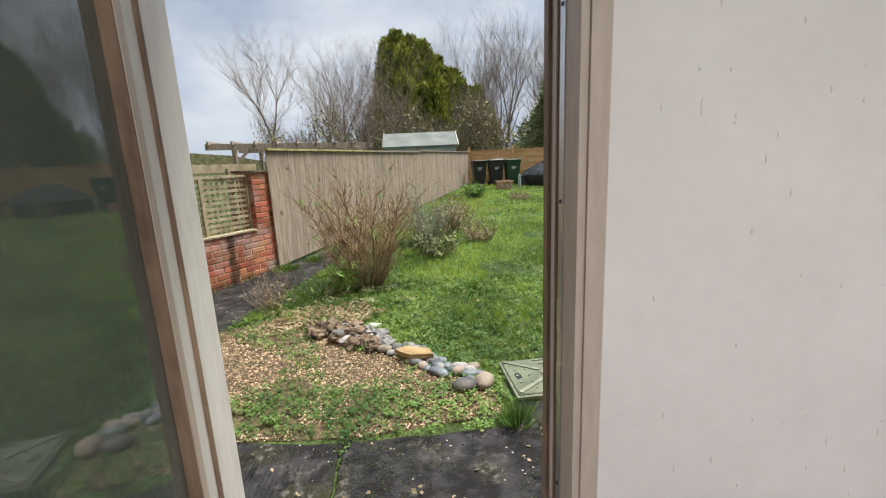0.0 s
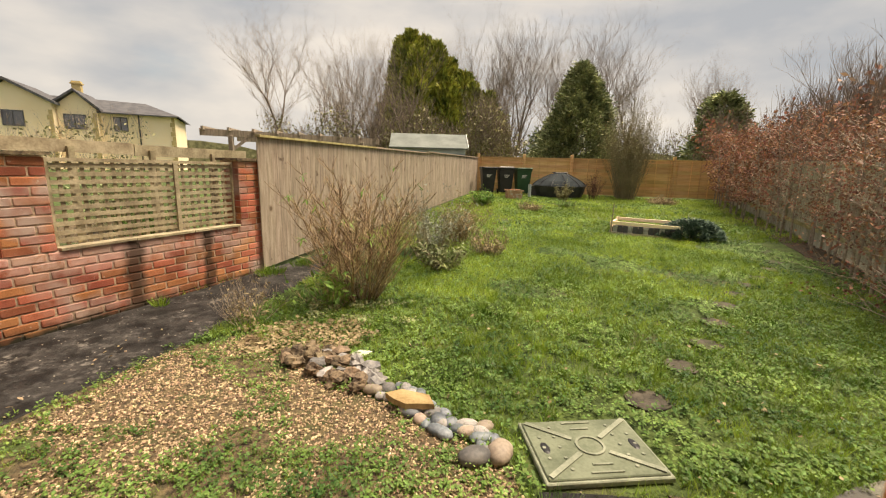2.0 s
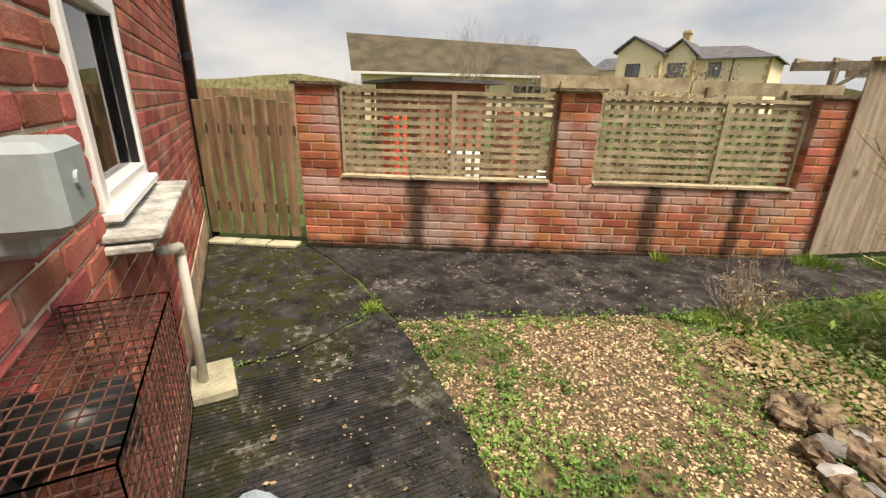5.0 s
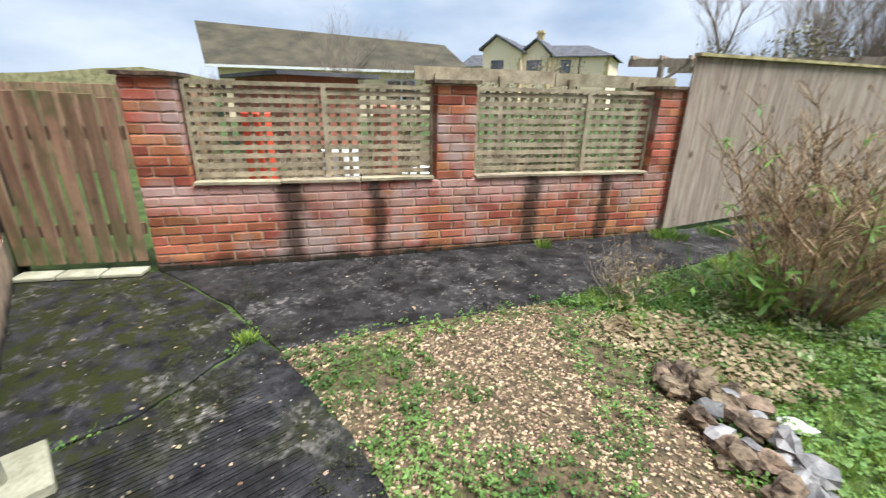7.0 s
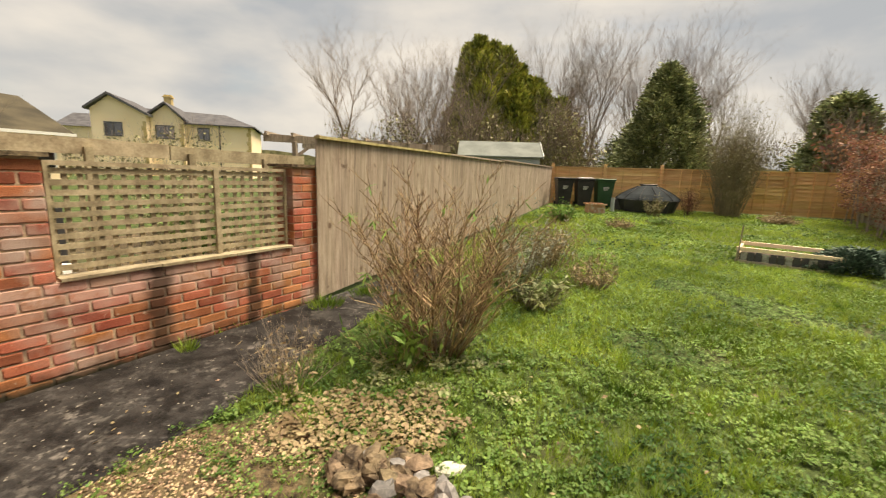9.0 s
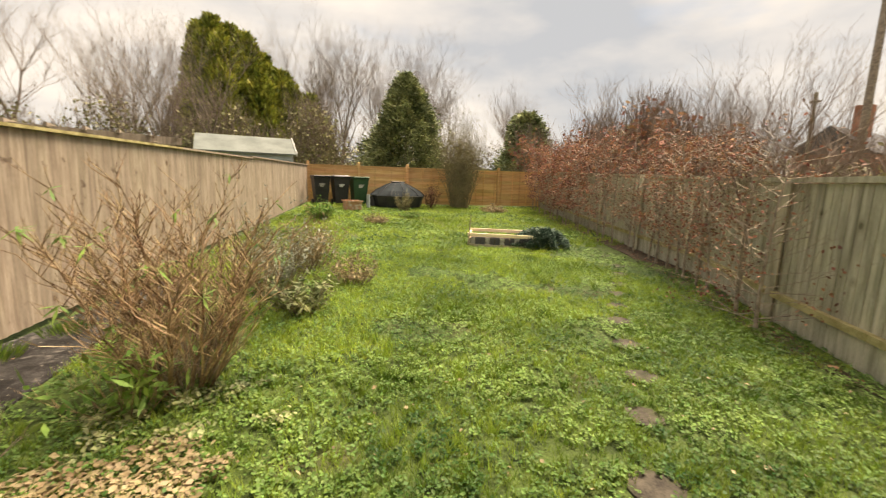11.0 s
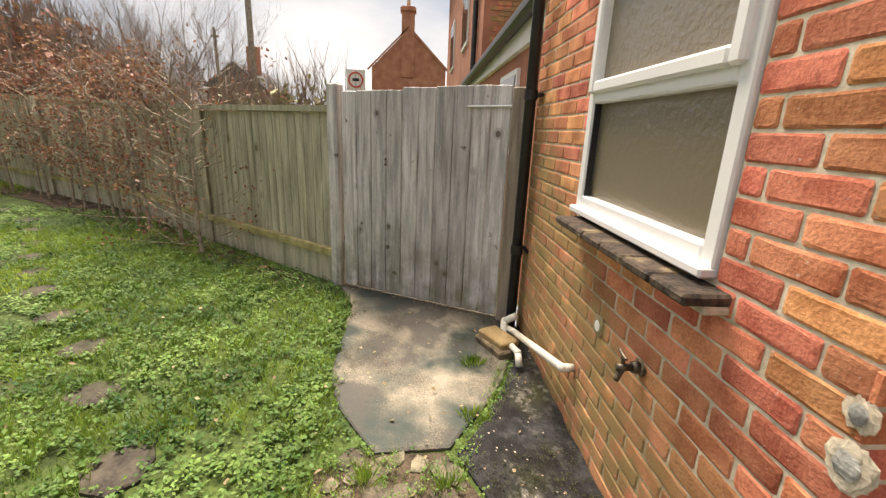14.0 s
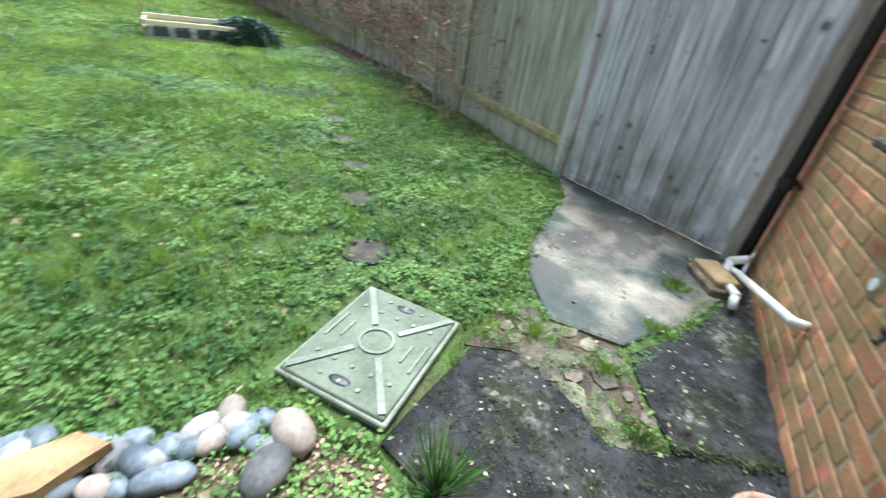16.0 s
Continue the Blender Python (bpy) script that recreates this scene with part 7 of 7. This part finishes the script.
# trees beyond the back fence
for x, y, h, s_, w_, f_ in ((-7.9, 28, 9.9, 1, 0.6, 1), (-4.2, 30, 9.5, 2, 0.5, 2), (-2.4, 26, 8.2, 3, 0.5, 2), (0.3, 23, 7.2, 4, 0.45, 1), (5.4, 36, 12.6, 5, 0.5, 2), (9.2, 37, 13.0, 6, 0.48, 2), (13.2, 36, 13.0, 7, 0.52, 2), (16.2, 37, 13.6, 8, 0.62, 2), (19.3, 36, 10.5, 9, 0.6, 1), (25.0, 34, 10, 10, 0.5, 3), (23.0, 22, 7.5, 11, 0.6, 3), (27.0, 19, 7.5, 12, 0.6, 3), (20.5, 12.5, 6.2, 13, 0.5, 2), (16.5, 9.2, 4.9, 14, 0.5, 2), (14.0, 7.0, 4.2, 15, 0.5, 2), (7.35, 4.15, 3.35, 36, 0.38, 2), (7.9, 3.9, 2.7, 37, 0.5, 1), (-30, 22, 6.0, 16, 0.6, 3), (-13.0, 8.2, 3.9, 17, 0.75, 2), (-14.6, 11.8, 3.3, 38, 0.7, 2), (24, 13, 6, 18, 0.6, 3), (5.2, 25, 6.5, 19, 0.5, 3), (-1.0, 24, 6.5, 20, 0.5, 3)):
    bare_tree(x, y, h, s_ + 100, width=w_, forks=f_, thick=0.75 if f_ > 1 else 0.85)
evergreen(2.4, 31, 10.5, 7.4, "conifer", 7, "big yellow-green cypress with several ragged peaks", 3, 26000, 0.34, 0.3, 0.6, 1.2, [(-2.5, 0.3, 0.90), (-1.9, -0.3, 0.93), (-0.9, 0.3, 0.91), (-0.1, -0.4, 0.86), (0.8, 0.2, 0.78), (1.9, -0.3, 0.68), (2.7, 0.0, 0.56), (-1.4, -1.4, 0.80), (0.7, -1.4, 0.62)])
evergreen(5.7, 29.5, 6.4, 4.4, "conifer", 8, "smaller yellow-green cypress beside a bigger one", 2, 9000, 0.32, 0.3, 0.65, 1.2, [(-0.9, 0.3, 0.98), (0.1, -0.3, 0.88), (0.8, 0.2, 0.70)])
evergreen(10.4, 24.5, 6.7, 5.7, "holly", 9, "dense dark green conical evergreen tree", 1, 17000, 0.20, 0.2, 0.74, 0.3)
evergreen(17.2, 22.0, 4.9, 3.0, "holly", 10, "rounded dark evergreen tree behind the fence", 1, 3000, 0.25, 0.6, 0.35, 0.2)
evergreen(20.5, 16.5, 4.2, 3.0, "holly", 11, "dark ivy-clad tree above the hedge", 1, 2500, 0.25, 0.6, 0.4, 0.2)
rk = random.Random(77)
for pts, h0, h1, m_, lab, n_ in (
    ([(-8, 27), (-4, 25.5), (0, 24), (3.5, 22), (6, 21)], 2.2, 4.2, "scrub", "tangled dark winter thicket behind the gardens", 9000),
    ([(5, 30), (12, 31), (18, 28), (24, 24)], 2.0, 4.0, "scrub", "distant brown scrub behind the fence", 6000),
    ([(14.0, 17.0), (16.5, 13.5), (17.5, 10), (15.5, 6.5), (12.5, 4.6), (9.8, 2.6)], 1.5, 2.1, "scrub", "ivy-green hedge beyond the boundary fence", 6500),
    ([(13.6, 17.2), (14.6, 14.2), (12.6, 10.4), (10.5, 6.6)], 2.2, 3.6, "beech", "tall red-brown beech hedge beyond the fence", 9000),
    ([(-14, 24), (-24, 16), (-30, 8)], 1.5, 3.0, "scrub", "distant hedge beyond the gardens", 3500),
):
    x, y = pts[0]
    hd = thing("hedge", (x, y, gz(x, min(y, 20))), lab, "hedge")
    lg, tg = Geo(), Geo()
    for i in range(n_):
        t = rk.random() * (len(pts) - 1)
        k = min(int(t), len(pts) - 2)
        px_, py_ = lerp(pts[k], pts[k + 1], t - k)
        top = h0 + (h1 - h0) * (0.5 + 0.5 * math.sin(t * 5.3 + h0)) * rk.uniform(0.8, 1.05)
        z = gz(px_, min(py_, 20)) + top * rk.random() ** 0.75
        p = Vector((px_ + rk.gauss(0, 0.4), py_ + rk.gauss(0, 0.4), z))
        if i % 3 == 0:
            branch(tg, p, (rk.uniform(-0.6, 0.6), rk.uniform(-0.6, 0.6), 1), 0.6, 0.010, 1, rk, 0.6, 0.2, 3, (1, 2))
        else:
            for _ in range(1):
                lg.leaf(p + Vector((rk.gauss(0, 0.1), rk.gauss(0, 0.1), rk.gauss(0, 0.1))), Vector((rk.uniform(-1, 1), rk.uniform(-1, 1), rk.uniform(-1, 1))).normalized() * 0.19, 0.11, (rk.uniform(-1, 1), rk.uniform(-1, 1), rk.uniform(-1, 1)))
    part("twig_tangle", tg, "barkfar", hd)
    part("leaves", lg, m_, hd)
g = Geo()
for i in range(90):
    a = 2 * math.pi * i / 90
    g.v += [(170 * math.cos(a), 170 * math.sin(a), -1), (170 * math.cos(a), 170 * math.sin(a), 6.0 + 2.0 * math.sin(a * 13) + rk.uniform(-1, 1))]
for i in range(90):
    j = (i + 1) % 90
    g.f.append((2 * i, 2 * j, 2 * j + 1, 2 * i + 1))
solid("backdrop_woods", g, "scrub", (0, 0, 0), "distant belt of dark winter woodland", "woods", kind="structure")

# ---- small growth: gravel, grass, weeds, leaves ----
rg = np.random.default_rng(12)


def scatter(n, x0, x1, y0, y1, ok):
    out = []
    xs, ys = rg.uniform(x0, x1, n), rg.uniform(y0, y1, n)
    return [(x, y) for x, y in zip(xs.tolist(), ys.tolist()) if ok(x, y)]


def patch(x, y, s=1.0, o=0.0):
    return noise.noise(Vector((x * s + o, y * s - o, 0.3 + o)))


def on_hard(x, y):
    return any(inside(x, y, p) for _, p in YARD) or inside(x, y, PATH_SIDE)


g = Geo()
rgp = random.Random(5)
for x, y in scatter(22000, -1.2, 1.9, 1.0, 3.0, lambda x, y: inside(x, y, GRAVEL) and patch(x, y, 2.2) < 0.28):
    s = rgp.uniform(0.0045, 0.010)
    g.ball((x, y, 0.004 + s * 0.4), s * 1.25, s * 0.9, s * 0.65, 4, 3, 0.25, rgp.uniform(0, 3.1), rgp)
solid("gravel", g, "pebble", (0, 1.6, 0), "tan and cream loose gravel stones", "gravel", kind="stuff")

FENCE_S = lambda x, y: (x - F0.x) * FD.y - (y - F0.y) * FD.x > 0.12


def lawn_ok(x, y):
    if not (FENCE_S(x, y) if y > 4.9 else x > -1.2) or on_hard(x, y) or inside(x, y, GRAVEL):
        return False
    if y < 1.12 or (1.84 < x < 2.52 and 1.2 < y < 1.75):
        return False
    if x > 4.9 and y < RP[0].y + (x - RP[0].x) * 1.26 + 0.1 and x < 7.6:
        return False
    if x >= 7.6 and y < 4.8 + (x - 7.6) * 1.94:
        return False
    if any(abs(x - a) < 0.105 and abs(y - b) < 0.095 for a, b in SLABS):
        return False
    return y < 17.6 - (x - 3.8) * 0.28


def blades(name, pts, h, w, per, seed, label, m_="grass"):
    rr = np.random.default_rng(seed)
    P = np.repeat(np.array(pts), per, axis=0)
    n = len(P)
    P = P + rr.normal(0, 0.014, P.shape)
    z = 0.03 * np.maximum(0, P[:, 1] - 3.0)
    a = rr.uniform(0, 2 * np.pi, n)
    hh = h * rr.uniform(0.5, 1.3, n)
    lean = rr.uniform(0.2, 0.9, n) * hh
    la = rr.uniform(0, 2 * np.pi, n)
    ww = w * rr.uniform(0.6, 1.3, n)
    v = np.empty((n, 3, 3))
    v[:, 0] = np.c_[P[:, 0] - np.cos(a) * ww / 2, P[:, 1] - np.sin(a) * ww / 2, z]
    v[:, 1] = np.c_[P[:, 0] + np.cos(a) * ww / 2, P[:, 1] + np.sin(a) * ww / 2, z]
    v[:, 2] = np.c_[P[:, 0] + np.cos(la) * lean, P[:, 1] + np.sin(la) * lean, z + hh]
    me = bpy.data.meshes.new(name)
    me.from_pydata(v.reshape(-1, 3).tolist(), [], np.arange(3 * n).reshape(-1, 3).tolist())
    me.materials.append(M[m_])
    return tagged(new(name, me), label, "grass", kind="stuff")


def rosettes(name, pts, size, per, seed, label, m_="weed", rise=0.5):
    rr = np.random.default_rng(seed)
    P = np.repeat(np.array(pts), per, axis=0)
    n = len(P)
    P = P + rr.normal(0, size * 0.7, P.shape)
    z = 0.03 * np.maximum(0, P[:, 1] - 3.0) + rr.uniform(0.006, 0.045, n)
    a = rr.uniform(0, 2 * np.pi, n)
    L = size * rr.uniform(0.6, 1.3, n)
    dx, dy, dz = np.cos(a) * L, np.sin(a) * L, rr.uniform(-0.2, rise, n) * L
    sx, sy, sz = -np.sin(a) * L * 0.34, np.cos(a) * L * 0.34, rr.uniform(-0.25, 0.25, n) * L
    v = np.empty((n, 4, 3))
    v[:, 0] = np.c_[P[:, 0], P[:, 1], z]
    v[:, 1] = np.c_[P[:, 0] + dx / 2 + sx, P[:, 1] + dy / 2 + sy, z + dz * 0.7 + sz]
    v[:, 2] = np.c_[P[:, 0] + dx, P[:, 1] + dy, z + dz]
    v[:, 3] = np.c_[P[:, 0] + dx / 2 - sx, P[:, 1] + dy / 2 - sy, z + dz * 0.7 - sz]
    me = bpy.data.meshes.new(name)
    me.from_pydata(v.reshape(-1, 3).tolist(), [], np.arange(4 * n).reshape(-1, 4).tolist())
    me.materials.append(M[m_])
    return tagged(new(name, me), label, "weeds", kind="stuff")


near = scatter(26000, -1.2, 6.5, 1.1, 7.5, lambda x, y: lawn_ok(x, y) and patch(x, y, 1.1) > -0.32)
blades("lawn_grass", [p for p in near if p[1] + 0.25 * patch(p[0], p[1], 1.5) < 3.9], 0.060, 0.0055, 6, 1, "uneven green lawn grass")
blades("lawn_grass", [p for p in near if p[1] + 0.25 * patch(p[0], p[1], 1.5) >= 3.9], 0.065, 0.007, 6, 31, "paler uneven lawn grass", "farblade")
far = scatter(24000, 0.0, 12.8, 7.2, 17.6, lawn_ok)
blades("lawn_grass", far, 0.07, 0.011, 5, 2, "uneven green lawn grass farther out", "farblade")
wd = [(x, y) for x, y in scatter(21000, -0.6, 7.5, 1.2, 8.5, lawn_ok) if patch(x, y, 0.9, 3.0) + 0.35 * patch(x, y, 3.0) > (-0.75 if y < 4.6 or y < x + 0.4 else -0.42)]
rosettes("lawn_weeds", wd, 0.024, 8, 3, "leafy ground weeds spread through the lawn")
wf = [(x, y) for x, y in scatter(8000, 1.0, 12.0, 8.0, 16.5, lawn_ok) if patch(x, y, 0.6, 3.0) > -0.12]
rosettes("lawn_weeds", wf, 0.05, 6, 4, "leafy ground weeds farther out")
gw = [(x, y) for x, y in scatter(2600, -1.2, 1.9, 1.0, 3.0, lambda x, y: inside(x, y, GRAVEL)) if patch(x, y, 2.2) > -0.06]
rosettes("gravel_weeds", gw, 0.018, 6, 5, "small green weeds growing in the gravel")
blades("gravel_grass", gw, 0.035, 0.004, 5, 6, "thin grass in the gravel")
edge = [(x, y) for x, y in scatter(5200, -3.2, 4.5, 0.02, 1.5, lambda x, y: not any(inside(x, y, p) for _, p in YARD) and not (1.84 < x < 2.52 and 1.2 < y < 1.75) and not inside(x, y, PATH_SIDE) and FENCE_S(x, y + 4) or True) if (not on_hard(x, y)) and -1.9 < x < 4.6 and y > 0.05 and not (1.84 < x < 2.52 and 1.2 < y < 1.75)]
edge = [(x, y) for x, y in edge if patch(x, y, 2.0, 1.0) > -0.15 and not inside(x, y, BROKEN)]
weedy = [(x, y) for x, y in scatter(2600, 2.2, 3.9, 0.15, 1.3, lambda x, y: (inside(x, y, BROKEN) or (abs(y - 0.33 + (x - 3.2) * 0.45) < 0.05 and x > 2.7)) and patch(x, y, 7.0) > -0.12)]
rosettes("band_weeds", weedy, 0.013, 3, 17, "small weeds growing between the broken slabs")
blades("band_grass", weedy[::2], 0.05, 0.004, 6, 18, "thin grass between the broken slabs")
rosettes("edge_weeds", edge, 0.020, 6, 7, "weeds in the joints of the paving")
blades("edge_grass", edge, 0.03, 0.004, 4, 8, "thin grass in the joints of the paving")
for x, y, h, n, lab in ((1.82, 0.99, 0.19, 260, "stiff dark green grass tuft between slabs"), (-1.19, 3.62, 0.12, 120, "green grass tuft at the wall's foot"), (-1.33, 1.02, 0.09, 120, "green weed tuft in a concrete crack"), (-0.55, 4.75, 0.13, 300, "green grass clump at the fence's foot"), (-0.25, 5.2, 0.12, 300, "green grass clump at the fence's foot"), (3.55, 0.40, 0.08, 150, "small green weed by the house wall"), (3.05, 0.46, 0.07, 120, "small green weed between slabs"), (2.36, 0.46, 0.06, 150, "small green rosette weed between broken slabs"), (2.62, 0.62, 0.07, 90, "thin green weed between broken slabs"), (2.66, 0.95, 0.08, 90, "thin green grass between broken slabs")):
    rr = random.Random(int(x * 100))
    t = thing("grass_tuft", (x, y, gz(x, y)), lab, "grass tuft")
    gg = Geo()
    for i in range(n):
        a, q = rr.uniform(0, 6.28), rr.random()
        p = Vector((x + 0.05 * q * math.cos(a) * (1 if n < 280 else 3), y + 0.05 * q * math.sin(a) * (1 if n < 280 else 3), gz(x, y)))
        gg.leaf(p, Vector((math.cos(a) * q * 0.9, math.sin(a) * q * 0.9, 1.0)).normalized() * h * rr.uniform(0.5, 1.1), 0.006, (math.sin(a), rr.uniform(-1, 1), 0.3))
    part("blade_tuft", gg, "grass" if n != 260 else "strap", t)
dl = [(x, y) for x, y in scatter(9000, 4.9, 12.5, 1.7, 15.0, lambda x, y: inside(x, y, SOIL))]
rosettes("fallen_leaves", dl[:5000], 0.035, 2, 9, "fallen brown beech leaves below the hedge", "beech")
rosettes("fallen_leaves", scatter(260, -1.0, 5.0, 0.3, 3.6, lambda x, y: True), 0.03, 1, 10, "few fallen brown leaves", "dead")
moss = [(x, y) for x, y in scatter(14000, -3.2, 4.3, 0.02, 1.3, on_hard) if patch(x, y, 1.6, 6.0) > 0.14]
rosettes("moss", moss, 0.008, 5, 11, "dark moss crumbs on the concrete", "moss")
jm = [(2.505 - 0.35 * y + rs.gauss(0, 0.015), y) for y in (rs.uniform(0.02, 0.36) for _ in range(160))]
rosettes("moss", jm, 0.010, 6, 12, "dark moss in the joint between slabs", "moss")
tufts = [(x, y) for x, y in scatter(900, -0.4, 7.0, 1.4, 8.0, lawn_ok) if patch(x, y, 0.7, 9.0) > 0.12]
blades("lawn_tufts", tufts, 0.11, 0.006, 26, 21, "longer grass tufts standing out of the lawn")
g = Geo()
rc = random.Random(91)
for x, y in scatter(900, -3.2, 4.4, 0.05, 6.5, on_hard):
    if rc.random() < 0.33:
        s = rc.uniform(0.004, 0.011)
        g.ball((x, y, gz(x, y) + 0.016), s * 1.3, s, s * 0.5, 5, 3, 0.3, rc.uniform(0, 3), rc)
solid("stone_chips", g, "pebble", (0, 1, 0), "pale stone chips scattered on the concrete", "gravel", kind="stuff")
rosettes("leaf_litter", [(x, y) for x, y in scatter(700, -1.2, 4.5, 0.1, 1.3, on_hard)][:260], 0.018, 1, 23, "bits of dead leaf on the concrete", "dead", 0.1)
rosettes("leaf_litter", [(x, y) for x, y in scatter(2600, -0.25, 0.95, 2.45, 3.3, lambda x, y: math.hypot((x - 0.35) / 0.52, (y - 2.92) / 0.33) < 1 + 0.5 * patch(x, y, 5.0))], 0.034, 2, 24, "flattened clump of dry straw-brown leaves by the stone heap", "dead", 0.4)
rosettes("low_growth", scatter(420, 0.25, 1.25, 3.2, 3.8, lambda x, y: patch(x, y, 2.5, 2.0) > -0.05), 0.035, 5, 25, "dark leafy ground cover at the shrub's foot", "holly", 0.6)
foot = [(4.90 - 0.70 * t + q, 1.40 - 1.34 * t) for t, q in ((rs.random(), -abs(rs.gauss(0, 0.035))) for _ in range(420))]
rosettes("leaf_litter", foot, 0.016, 2, 26, "dry bits and leaf crumbs along the foot of the grey gate", "dead", 0.3)
